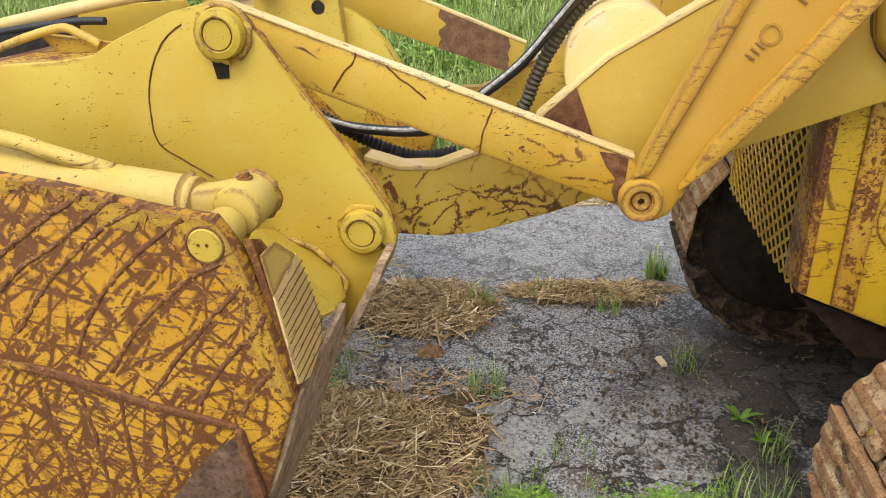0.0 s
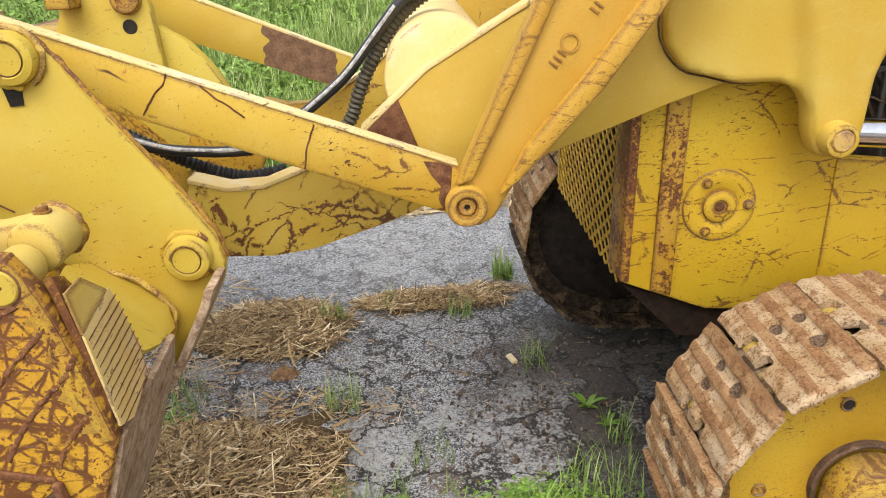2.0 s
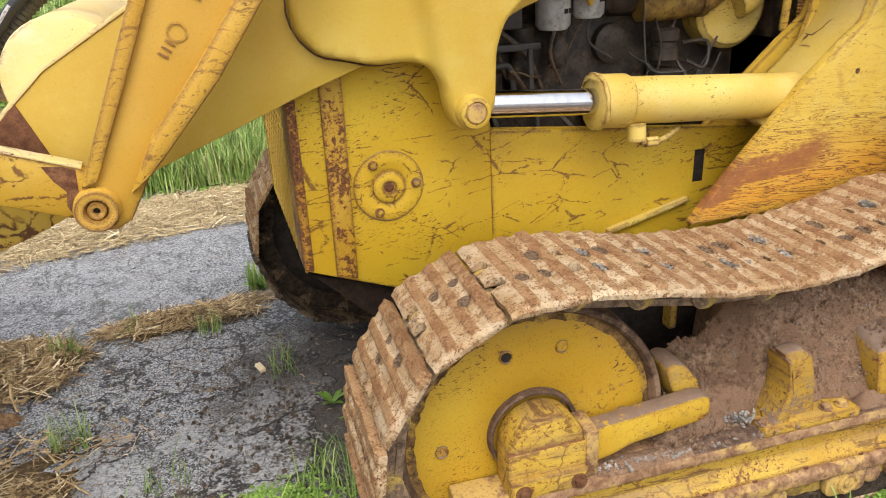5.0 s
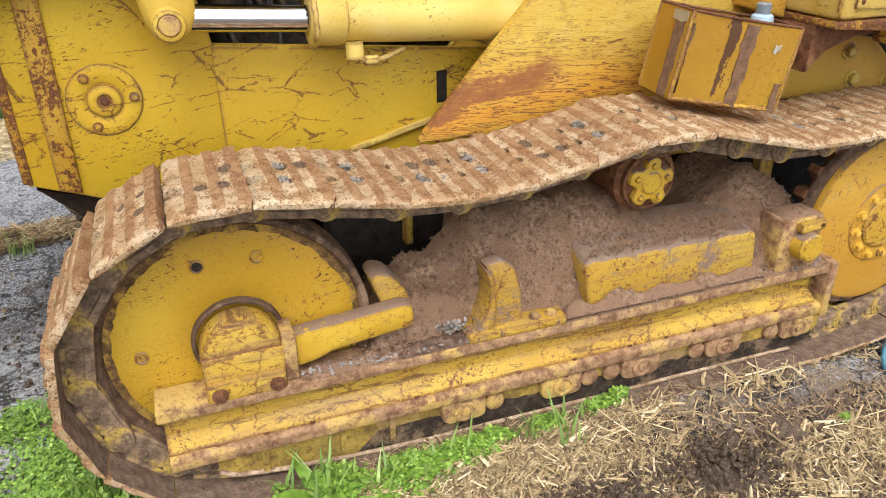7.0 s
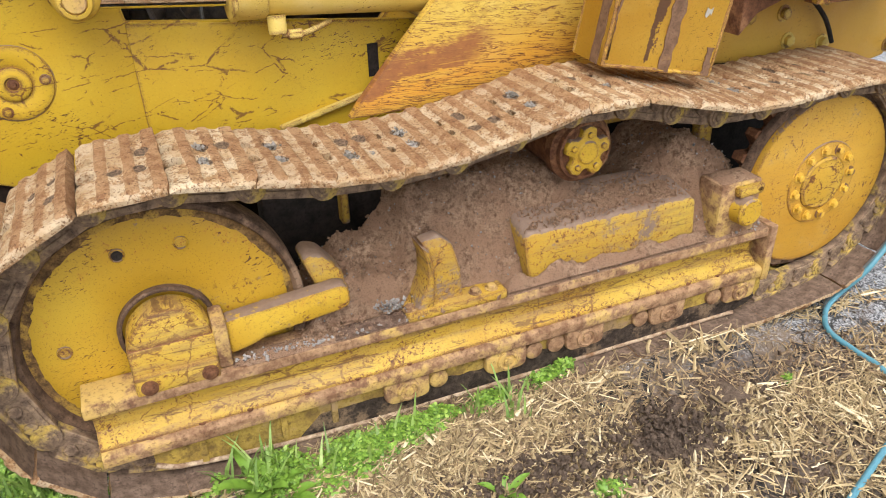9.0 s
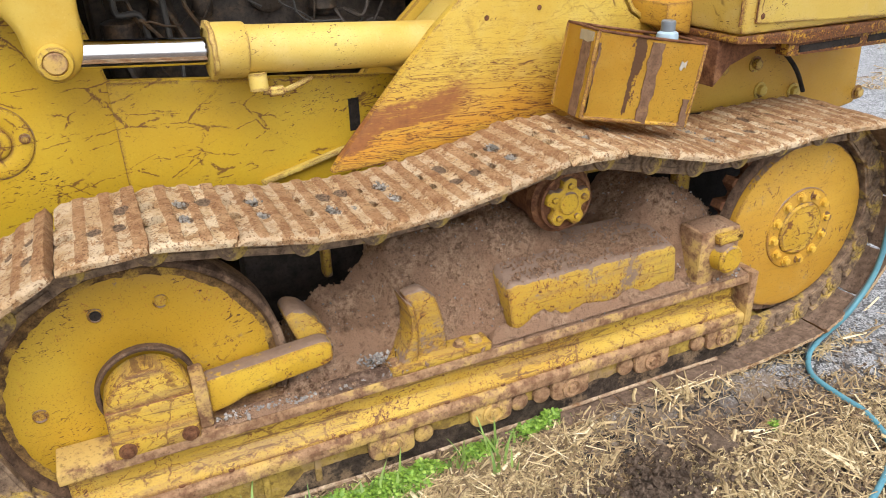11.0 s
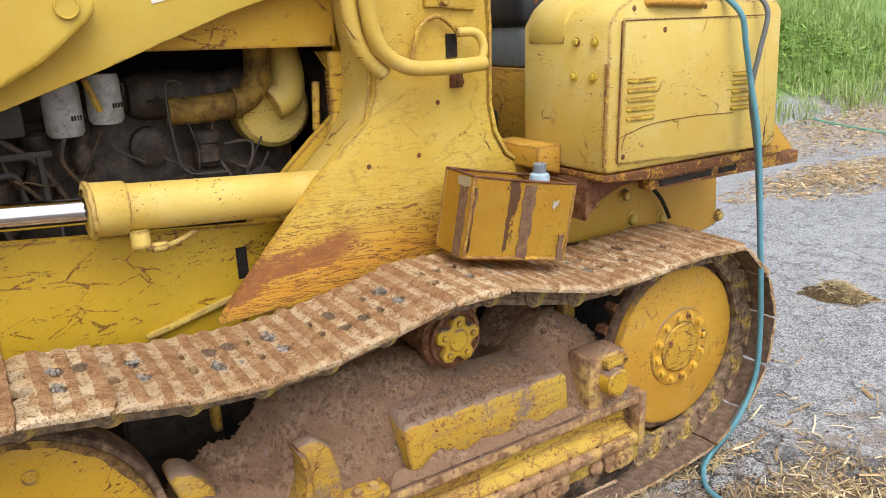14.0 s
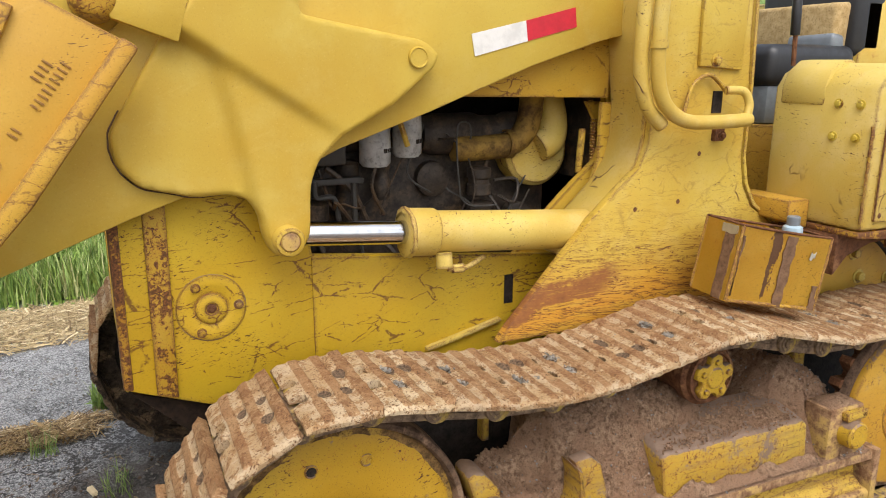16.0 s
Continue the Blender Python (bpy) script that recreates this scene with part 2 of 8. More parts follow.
    if edge > 0:
        bev = nt.nodes.new("ShaderNodeBevel")
        bev.samples = 4
        bev.inputs["Radius"].default_value = 0.008 + 0.010 * edge
        geo = nt.nodes.new("ShaderNodeNewGeometry")
        dot = nt.nodes.new("ShaderNodeVectorMath")
        dot.operation = "DOT_PRODUCT"
        nt.links.new(bev.outputs[0], dot.inputs[0])
        nt.links.new(geo.outputs["Normal"], dot.inputs[1])
        worn = calc(nt, "MULTIPLY", ramp(nt, calc(nt, "ADD", dot.outputs["Value"], calc(nt, "MULTIPLY", calc(nt, "SUBTRACT", noise_tex(nt, v, 45, 5, 0.75), 0.40), 0.35)), 0.955, 0.985, 1, 0), ramp(nt, noise_tex(nt, v, 9, 5, 0.7), 0.64 - 0.25 * edge, 0.68 - 0.25 * edge))
        col = mix(nt, worn, col, mix(nt, fine, (0.08, 0.032, 0.015), (0.24, 0.10, 0.04)))
    if mud > 0:
        md = noise_tex(nt, v, 9, 6, 0.75)
        gup = nt.nodes.new("ShaderNodeNewGeometry")
        sup = nt.nodes.new("ShaderNodeSeparateXYZ")
        nt.links.new(gup.outputs["Normal"], sup.inputs[0])
        md = calc(nt, "ADD", md, ramp(nt, sup.outputs["Z"], 0.3, 0.8, 0, 0.30))
        col = mix(nt, ramp(nt, calc(nt, "ADD", calc(nt, "MULTIPLY", md, 0.7), calc(nt, "MULTIPLY", fine, 0.3)), 0.64 - 0.28 * mud, 0.70 - 0.22 * mud), col, mix(nt, fine, (0.13, 0.08, 0.055), (0.30, 0.205, 0.145)))
    nt.links.new(col, bs.inputs["Base Color"])
    nt.links.new(ramp(nt, mid, 0.3, 0.7, 0.42, 0.7), bs.inputs["Roughness"])
    bs.inputs["Specular IOR Level"].default_value = 0.35
    bump(nt, bs, calc(nt, "ADD", calc(nt, "MULTIPLY", mid, 0.6), calc(nt, "MULTIPLY", fine, 0.4)), 0.25, 0.004)
    return m


def rough_mat(name, a, b, scale=20, rough=0.85, strength=0.6, dist=0.006, c=None, cut=0.6, metal=0.0, vary=0.0):
    """A mottled matt material: two tones by coarse and fine noise, a third one in patches."""
    m, nt, bs = nodes_of(name)
    v = coords(nt)
    n1 = noise_tex(nt, v, scale, 6, 0.7)
    n2 = noise_tex(nt, v, scale * 0.17, 3)
    n3 = noise_tex(nt, v, scale * 5, 3, 0.6)
    col = mix(nt, ramp(nt, n1, 0.3, 0.7), a, b)
    if c:
        col = mix(nt, ramp(nt, calc(nt, "ADD", calc(nt, "MULTIPLY", n2, 0.6), calc(nt, "MULTIPLY", n1, 0.4)), cut - 0.05, cut + 0.05), col, c)
    col = mix(nt, ramp(nt, n3, 0.53, 0.68, 0, 0.5), col, tuple(x * 0.45 for x in a))
    if vary:
        oi = nt.nodes.new("ShaderNodeObjectInfo")
        col = mix(nt, ramp(nt, oi.outputs["Random"], 0, 1, 0, vary), col, tuple(x * 0.5 for x in a))
    nt.links.new(col, bs.inputs["Base Color"])
    bs.inputs["Roughness"].default_value = rough
    bs.inputs["Metallic"].default_value = metal
    bs.inputs["Specular IOR Level"].default_value = 0.18 if rough > 0.65 else 0.4
    bump(nt, bs, calc(nt, "ADD", calc(nt, "MULTIPLY", n1, 0.6), calc(nt, "MULTIPLY", n3, 0.4)), strength, dist)
    return m


def plain(name, col, rough=0.5, metal=0.0):
    m, nt, bs = nodes_of(name)
    v = coords(nt)
    n = noise_tex(nt, v, 30, 4)
    nt.links.new(mix(nt, ramp(nt, n, 0.35, 0.7), col, tuple(x * 0.84 for x in col)), bs.inputs["Base Color"])
    nt.links.new(ramp(nt, n, 0.3, 0.7, max(0, rough - 0.08), min(1, rough + 0.1)), bs.inputs["Roughness"])
    bs.inputs["Metallic"].default_value = metal
    return m


M_ARM = paint("yellow_paint_smooth", base=(0.55, 0.395, 0.062), rust=0.0, crack=0.0, fade=0.25, edge=0.35, nicks=0.10, front=True, chips=0.1)
M_EAR = paint("yellow_paint_ear", base=(0.56, 0.43, 0.065), rust=0.0, crack=0.06, fade=0.2, edge=0.5, nicks=0.0, chips=0.12, seed=16)
M_LINK = paint("yellow_paint_scratched", base=(0.54, 0.355, 0.043), rust=0.06, crack=0.30, scrapes=0.9, spare=0.06, edge=0.9, nicks=0.7, size=1.6, chips=0.6, seed=3)
M_LEVER = paint("orange_yellow_paint", base=(0.54, 0.325, 0.045), rust=0.06, crack=0.03, edge=1.0, nicks=0.5, chips=0.35, grain=0.65, size=2.6, fade=0.2, seed=9)
M_HULL = paint("yellow_paint_cracked", base=(0.57, 0.39, 0.024), rust=0.04, crack=0.06, scrapes=0.85, jags=0.030, cross=False, spare=0.025, fade=0.10, edge=0.9, nicks=1.0, grain=0.6, size=1.8, chips=0.6, seed=5)
M_BARE = paint("mostly_bare_rusty_steel", base=(0.48, 0.30, 0.03), rust=0.98, crack=0.5, edge=1.0, grain=0.55, nicks=0.9, size=1.8, chips=1.0, seed=21)
M_RIM = paint("chipped_orange_yellow_paint", base=(0.54, 0.325, 0.045), rust=0.22, crack=0.03, scrapes=0.6, edge=1.0, nicks=0.7, chips=0.9, grain=0.65, size=3.0, fade=0.2, seed=19)
M_RUSTY = paint("yellow_paint_rusting", base=(0.50, 0.325, 0.035), rust=0.72, crack=0.5, edge=1.0, grain=0.55, nicks=0.9, size=2.4, chips=1.0, seed=2)
M_BUCKET = paint("yellow_paint_scraped", base=(0.55, 0.315, 0.025), rust=0.46, crack=0.03, scrapes=0.6, lines=1.0, edge=1.0, grain=0.70, nicks=0.5, jags=0.012, size=4.2, chips=1.2, fade=0.2, seed=7)
M_PALE = paint("pale_yellow_paint", base=(0.60, 0.45, 0.11), rust=0.08, crack=0.3, edge=0.8, nicks=0.5, chips=0.3, seed=4)
M_CREAM = paint("cream_paint", base=(0.74, 0.60, 0.28), rust=0.04, crack=0.2, edge=0.4, chips=0.1, seed=6)
M_TOWER = paint("yellow_paint_stained", base=(0.57, 0.41, 0.07), rust=0.04, crack=0.25, scrapes=0.25, stain=True, edge=0.7, nicks=0.15, chips=0.3, seed=8)
M_FRAME = paint("yellow_paint_muddy", base=(0.50, 0.335, 0.05), rust=0.55, crack=0.3, mud=0.42, edge=1.0, nicks=0.9, chips=1.0, grain=0.68, size=2.6, smear=0.6, seed=11)
M_BEAM = paint("yellow_paint_beam", base=(0.52, 0.345, 0.045), rust=0.55, crack=0.35, scrapes=0.8, edge=1.0, nicks=0.9, chips=1.1, grain=0.72, size=3.4, smear=0.8, seed=12)
M_IDLER = paint("yellow_paint_idler", base=(0.52, 0.335, 0.028), rust=0.28, crack=0.03, mud=0.20, edge=0.8, nicks=1.0, chips=1.5, grain=0.6, fade=0.12, seed=13)
M_SPROCKET = paint("ochre_paint", base=(0.52, 0.295, 0.033), rust=0.30, crack=0.03, mud=0.20, edge=0.8, nicks=0.4, chips=1.3, grain=0.68, size=2.4, smear=0.12, fade=0.5, seed=14)
M_TANK = paint("yellow_paint_tin", base=(0.66, 0.42, 0.055), rust=0.22, crack=0.2, streak=0.55, fade=0.3, edge=0.0, nicks=0.6, chips=0.8, grain=0.6, size=2.0, seed=15.4)
M_GRILLE = paint("yellow_paint_grille", base=(0.58, 0.40, 0.06), rust=0.42, crack=0.0, edge=0.0, grain=0.5, size=1.2, chips=0.5, seed=23)
M_CAP = paint("pale_scratched_yellow", base=(0.55, 0.36, 0.045), rust=0.10, crack=0.03, scrapes=1.0, mud=0.10, edge=0.8, nicks=0.8, chips=0.9, fade=0.6, seed=27)
M_RUST = rough_mat("rusty_steel", (0.085, 0.035, 0.018), (0.20, 0.09, 0.042), 40, 0.8, 0.5, 0.004, (0.25, 0.125, 0.058), 0.57)
M_STREAK = rough_mat("bare_brown_tin", (0.12, 0.065, 0.036), (0.225, 0.13, 0.075), 34, 0.7, 0.3, 0.002, (0.27, 0.15, 0.05), 0.60)
M_WORN = rough_mat("dusty_rusted_corner", (0.25, 0.15, 0.088), (0.60, 0.455, 0.31), 48, 0.85, 0.9, 0.008, (0.22, 0.115, 0.055), 0.57)
# black grease; on the far track it also stands in for shade
M_GREASE_SHADE = rough_mat("black_greasy_soil_and_shade", (0.020, 0.014, 0.010), (0.085, 0.060, 0.042), 34, 0.8, 1.0, 0.012, (0.20, 0.135, 0.08), 0.55)
M_GRIT = rough_mat("dusty_brown_gravel", (0.16, 0.14, 0.125), (0.42, 0.38, 0.34), 30, 0.9)
def shoe_steel(name, pale, tan, rust, bar_pale, bar_tan, bar_rust, amount):
    """Bleached, pitted track steel: pale crust in the hollows, browner on the bars, dark damp dirt in the craters."""
    m, nt, bs = nodes_of(name)
    v = coords(nt)
    oi = nt.nodes.new("ShaderNodeObjectInfo")
    sh = nt.nodes.new("ShaderNodeVectorMath")
    sh.operation = "MULTIPLY_ADD"
    nt.links.new(oi.outputs["Random"], sh.inputs[0])
    sh.inputs[1].default_value = (9, 5, 7)
    nt.links.new(v, sh.inputs[2])
    v = sh.outputs[0]
    n1 = noise_tex(nt, v, 26, 6, 0.8, 0.3)
    n2 = noise_tex(nt, v, 170, 4, 0.75)
    n3 = noise_tex(nt, v, 8, 5, 0.7)
    rand = oi.outputs["Random"]

    def attr(key):
        a = nt.nodes.new("ShaderNodeAttribute")
        a.attribute_name = key
        return a.outputs["Fac"]

    bar = ramp(nt, calc(nt, "ADD", calc(nt, "MULTIPLY", attr("bar"), 0.8), calc(nt, "MULTIPLY", n1, 0.4)), 0.55, 0.66)
    col = mix(nt, ramp(nt, n3, 0.40, 0.60), mix(nt, bar, pale, bar_pale), mix(nt, bar, tan, bar_tan))
    col = mix(nt, ramp(nt, n1, 0.60 - 0.14 * amount, 0.68 - 0.14 * amount, 0, 0.85), col, mix(nt, bar, rust, bar_rust))
    col = mix(nt, ramp(nt, n2, 0.42, 0.30, 0, 0.6), col, tuple(min(1, x * 1.2) for x in pale))
    pits = calc(nt, "MULTIPLY", ramp(nt, n2, 0.555, 0.585), ramp(nt, n1, 0.36, 0.56, 0.35, 1))
    col = mix(nt, pits, col, mix(nt, n1, (0.04, 0.02, 0.012), (0.14, 0.07, 0.032)))
    col = mix(nt, ramp(nt, rand, 0, 1, 0, 0.30), col, bar_rust)
    dirt = ramp(nt, calc(nt, "ADD", calc(nt, "MULTIPLY", attr("dirt"), 0.8), calc(nt, "MULTIPLY", n1, 0.4)), 0.56, 0.72, 0, 0.92)
    col = mix(nt, dirt, col, mix(nt, ramp(nt, n2, 0.4, 0.6), (0.035, 0.022, 0.014), (0.19, 0.125, 0.08)))
    nt.links.new(col, bs.inputs["Base Color"])
    bs.inputs["Roughness"].default_value = 0.9
    bs.inputs["Specular IOR Level"].default_value = 0.2
    bump(nt, bs, calc(nt, "ADD", calc(nt, "MULTIPLY", n1, 0.5), calc(nt, "MULTIPLY", n2, 0.5)), 0.9, 0.005)
    return m


M_SHOE = shoe_steel("bleached_track_steel", (0.54, 0.42, 0.27), (0.42, 0.285, 0.15), (0.28, 0.15, 0.062), (0.375, 0.23, 0.115), (0.29, 0.155, 0.072), (0.21, 0.102, 0.044), 0.78)
M_OILY = rough_mat("oil_dark_track_inside", (0.085, 0.055, 0.037), (0.22, 0.15, 0.105), 24, 0.75, 0.7, 0.005)
M_RAIL = rough_mat("worn_rail_steel", (0.16, 0.080, 0.042), (0.42, 0.26, 0.14), 22, 0.8, 0.8, 0.006, (0.50, 0.33, 0.10), 0.52)
M_GUARD = rough_mat("muddy_yellow_guard", (0.17, 0.105, 0.035), (0.54, 0.37, 0.07), 16, 0.85, 0.9, 0.008, (0.32, 0.21, 0.11), 0.56)
M_RAIL_DARK = rough_mat("worn_dark_rim_steel", (0.055, 0.033, 0.021), (0.17, 0.105, 0.066), 26, 0.8, 0.8, 0.006, (0.25, 0.16, 0.10), 0.57)
M_CAKED = rough_mat("caked_greasy_dirt", (0.060, 0.034, 0.016), (0.27, 0.155, 0.055), 42, 0.85, 0.9, 0.006, (0.42, 0.26, 0.05), 0.555)
M_DUSTY = rough_mat("dusty_scoured_steel", (0.32, 0.20, 0.11), (0.62, 0.45, 0.28), 24, 0.85, 0.8, 0.006, (0.34, 0.20, 0.09), 0.57)
M_STONE = rough_mat("grey_gravel", (0.14, 0.122, 0.10), (0.36, 0.325, 0.28), 30, 0.85)
M_ROLLER = rough_mat("oily_roller_iron", (0.05, 0.032, 0.02), (0.20, 0.12, 0.065), 30, 0.75, 0.8, 0.006, (0.42, 0.28, 0.05), 0.53)
M_BELLY = rough_mat("near_black_belly", (0.010, 0.006, 0.004), (0.035, 0.020, 0.012), 14, 0.8, 0.6, 0.006)
M_LINKS = rough_mat("oily_chain_steel", (0.10, 0.066, 0.045), (0.34, 0.235, 0.15), 26, 0.75, 0.9, 0.006, (0.48, 0.335, 0.075), 0.52)
M_SOIL = rough_mat("dried_red_soil", (0.18, 0.100, 0.058), (0.52, 0.345, 0.222), 60, 0.95, 1.0, 0.02, (0.33, 0.198, 0.122), 0.50)
# black of oily steel, also painted in as the darkness of holes and recesses
M_DARK = rough_mat("oily_black_steel_and_shade", (0.014, 0.011, 0.009), (0.04, 0.031, 0.025), 20, 0.75)
M_ENGINE = rough_mat("greasy_engine_iron", (0.020, 0.014, 0.010), (0.075, 0.055, 0.040), 18, 0.6, 0.6, 0.006, (0.13, 0.080, 0.044), 0.57)
M_SCORCH = rough_mat("scorched_yellow_pipe", (0.06, 0.03, 0.014), (0.42, 0.26, 0.05), 7, 0.7, 0.5, 0.004, (0.10, 0.055, 0.03), 0.56)
M_FILTER = rough_mat("grubby_white_enamel", (0.30, 0.29, 0.28), (0.55, 0.54, 0.53), 12, 0.5, 0.2, 0.002, (0.22, 0.19, 0.16), 0.60)
M_GREYIRON = plain("dusty_grey_iron", (0.055, 0.05, 0.045), 0.6)
M_CHROME = plain("chromed_rod", (0.72, 0.72, 0.74), 0.12, 1.0)
M_RUBBER = plain("black_rubber", (0.018, 0.018, 0.02), 0.45)
M_FOAM = rough_mat("torn_seat_foam", (0.36, 0.24, 0.10), (0.55, 0.40, 0.20), 25, 0.95)
M_VINYL = plain("black_vinyl", (0.025, 0.026, 0.03), 0.38)
M_GREYPAINT = plain("grey_enamel", (0.18, 0.20, 0.22), 0.35)
M_WHITE = plain("white_enamel", (0.72, 0.70, 0.66), 0.5)
M_PRINT = rough_mat("rubbed_white_print", (0.16, 0.16, 0.16), (0.62, 0.61, 0.58), 90, 0.6, 0.1, 0.001)
M_SLEEVE = plain("dusty_ribbed_rubber", (0.085, 0.072, 0.045), 0.6)
M_RED = plain("red_reflective_film", (0.55, 0.015, 0.03), 0.35)
M_BLUE = plain("blue_green_rubber", (0.10, 0.27, 0.33), 0.5)
M_GREEN = plain("green_rubber", (0.10, 0.42, 0.30), 0.5)
M_STRAW = None


# ---------------------------------------------------------------- mesh helpers
def part(name, bm, mat, parent=None, label="", smooth=40):
    """Links a bmesh as one mesh object under a thing or under a part."""
    me = bpy.data.meshes.new(name)
    bm.normal_update()
    bm.to_mesh(me)
    bm.free()
    for p in me.polygons:
        p.use_smooth = True
    me.set_sharp_from_angle(angle=radians(smooth))
    for one in (mat if isinstance(mat, (list, tuple)) else [mat]):
        me.materials.append(one)
    ob = new(name, me)
    ob.parent = parent
    if label:
        ob["label"] = label
    return ob


def shared(name, me, m, parent):
    ob = new(name, me)
    ob.parent = parent
    ob.matrix_basis = m
    return ob


def soften(bm, width, segs=2, angle=30):
    if width <= 0:
        return bm
    bm.normal_update()
    edges = [e for e in bm.edges if len(e.link_faces) == 2 and e.calc_face_angle(0) > radians(angle)]
    bmesh.ops.bevel(bm, geom=edges, offset=width, segments=segs, profile=0.5, affect="EDGES", clamp_overlap=True)
    return bm


def rounded(pts, r):
    """Rounds the corners of an outline."""
    out, n = [], len(pts)
    for i, p in enumerate(pts):
        p, a, b = Vector(p), Vector(pts[i - 1]), Vector(pts[(i + 1) % n])
        u, v = a - p, b - p
        k = min(r, u.length * 0.45, v.length * 0.45)
        s, e = p + u.normalized() * k, p + v.normalized() * k
        for j in range(4):
            t = j / 3
            out.append((1 - t) ** 2 * s + 2 * t * (1 - t) * p + t * t * e)
    return out


def spline(pts, steps=6, closed=False):
    """A smooth line through the points."""
    ps = [Vector(p) for p in pts]
    n, out = len(ps), []
    for i in range(n if closed else n - 1):
        g = (lambda k: ps[k % n]) if closed else (lambda k: ps[max(0, min(n - 1, k))])
        a, b, c, d = g(i - 1), g(i), g(i + 1), g(i + 2)
        for s in range(steps):
            t = s / steps
            out.append(0.5 * (2 * b + (c - a) * t + (2 * a - 5 * b + 4 * c - d) * t * t + (3 * b - a - 3 * c + d) * t ** 3))
    if not closed:
        out.append(ps[-1])
    return out


def slab(pts, y0, y1, bevel=0.004, r=0.0, bm=None):
    """A plate: an outline in x and z, between two depths y."""
    own = bm is None
    b = bmesh.new()
    if r:
        pts = rounded(pts, r)
    lo = [b.verts.new((p[0], y0, p[1])) for p in pts]
    hi = [b.verts.new((p[0], y1, p[1])) for p in pts]
    n = len(pts)
    b.faces.new(lo)
    b.faces.new(hi[::-1])
    for i in range(n):
        b.faces.new((lo[i], hi[i], hi[(i + 1) % n], lo[(i + 1) % n]))
    bmesh.ops.recalc_face_normals(b, faces=b.faces)
    soften(b, bevel, 2, 50)
    return merged(b, bm)


def merged(b, bm):
    if bm is None:
        return b
    me = bpy.data.meshes.new("tmp")
    b.to_mesh(me)
    b.free()
    bm.from_mesh(me)
    bpy.data.meshes.remove(me)
    return bm


def box(x0, x1, y0, y1, z0, z1, bevel=0.004, bm=None, segs=2):
    b = bmesh.new()
    bmesh.ops.create_cube(b, size=1)
    for v in b.verts:
        v.co = Vector(((x0 + x1) / 2 + v.co.x * (x1 - x0), (y0 + y1) / 2 + v.co.y * (y1 - y0), (z0 + z1) / 2 + v.co.z * (z1 - z0)))
    soften(b, bevel, segs)
    return merged(b, bm)


def rod(a, b_, r, segs=24, bevel=0.0, bm=None, r2=None):
    a, b_ = Vector(a), Vector(b_)
    d = b_ - a
    b = bmesh.new()
    bmesh.ops.create_cone(b, cap_ends=True, segments=segs, radius1=r, radius2=r if r2 is None else r2, depth=d.length)
    soften(b, bevel, 2, 60)
    bmesh.ops.transform(b, matrix=Matrix.Translation((a + b_) / 2) @ d.to_track_quat("Z", "Y").to_matrix().to_4x4(), verts=b.verts)
    return merged(b, bm)


def turned(profile, centre, segs=64, axis="y", bm=None):
    """A turned body round an axis through centre: profile of (radius, depth along the axis)."""
    b = bmesh.new()
    rings = []
    for r, y in profile:
        if r < 1e-5:
            rings.append([b.verts.new((0, y, 0))])
        else:
            rings.append([b.verts.new((r * math.cos(2 * math.pi * i / segs), y, r * math.sin(2 * math.pi * i / segs))) for i in range(segs)])
    for p, q in zip(rings, rings[1:]):
        for i in range(segs):
            j = (i + 1) % segs
            if len(p) == 1 and len(q) == 1:
                continue
            if len(p) == 1:
                b.faces.new((p[0], q[i], q[j]))
            elif len(q) == 1:
                b.faces.new((p[i], q[0], p[j]))
            else:
                b.faces.new((p[i], q[i], q[j], p[j]))
    bmesh.ops.recalc_face_normals(b, faces=b.faces)
    turn = {"y": Matrix(), "x": Matrix.Rotation(radians(-90), 4, "Z"), "z": Matrix.Rotation(radians(90), 4, "X")}[axis]
    bmesh.ops.transform(b, matrix=Matrix.Translation(centre) @ turn, verts=b.verts)
    return merged(b, bm)


def hosepipe(pts, r, segs=12, steps=8, bm=None, ribs=0.0, pitch=0.012):
    """A round hose along a smooth line; ribs: depth of its rings."""
    line = spline(pts, steps)
    if ribs:
        fine, walked = [], 0.0
        for a, c in zip(line, line[1:]):
            k = max(2, int((c - a).length / (pitch / 4)))
            fine += [a.lerp(c, i / k) for i in range(k)]
        line = fine + [line[-1]]
    b = bmesh.new()
    rings, up, run = [], Vector((0.13, 0.21, 0.97)), 0.0
    for i, p in enumerate(line):
        t = (line[min(i + 1, len(line) - 1)] - line[max(i - 1, 0)]).normalized()
        if i:
            run += (p - line[i - 1]).length
        u = (up - t * up.dot(t)).normalized()
        w = t.cross(u)
        up = u
        rr = r + (ribs * (0.5 + 0.5 * math.cos(2 * math.pi * run / pitch)) - ribs if ribs else 0)
        rings.append([b.verts.new(p + rr * (u * math.cos(2 * math.pi * k / segs) + w * math.sin(2 * math.pi * k / segs))) for k in range(segs)])
    for p, q in zip(rings, rings[1:]):
        for k in range(segs):
            b.faces.new((p[k], p[(k + 1) % segs], q[(k + 1) % segs], q[k]))
    b.faces.new(rings[0][::-1])
    b.faces.new(rings[-1])
    bmesh.ops.recalc_face_normals(b, faces=b.faces)
    return merged(b, bm)


def empty(name, at, label, category, group="", kind=""):
    ob = new(name)
    ob.empty_display_size = 0.2
    ob.location = at
    scene_at = Matrix.Translation(at)
    return tagged(ob, label, category, group, kind)


def roughen(bm, amount, scale, axis=None):
    for v in bm.verts:
        n = noise.noise_vector(v.co * scale) * amount
        v.co += n if axis is None else Vector(axis) * n.x
    return bm


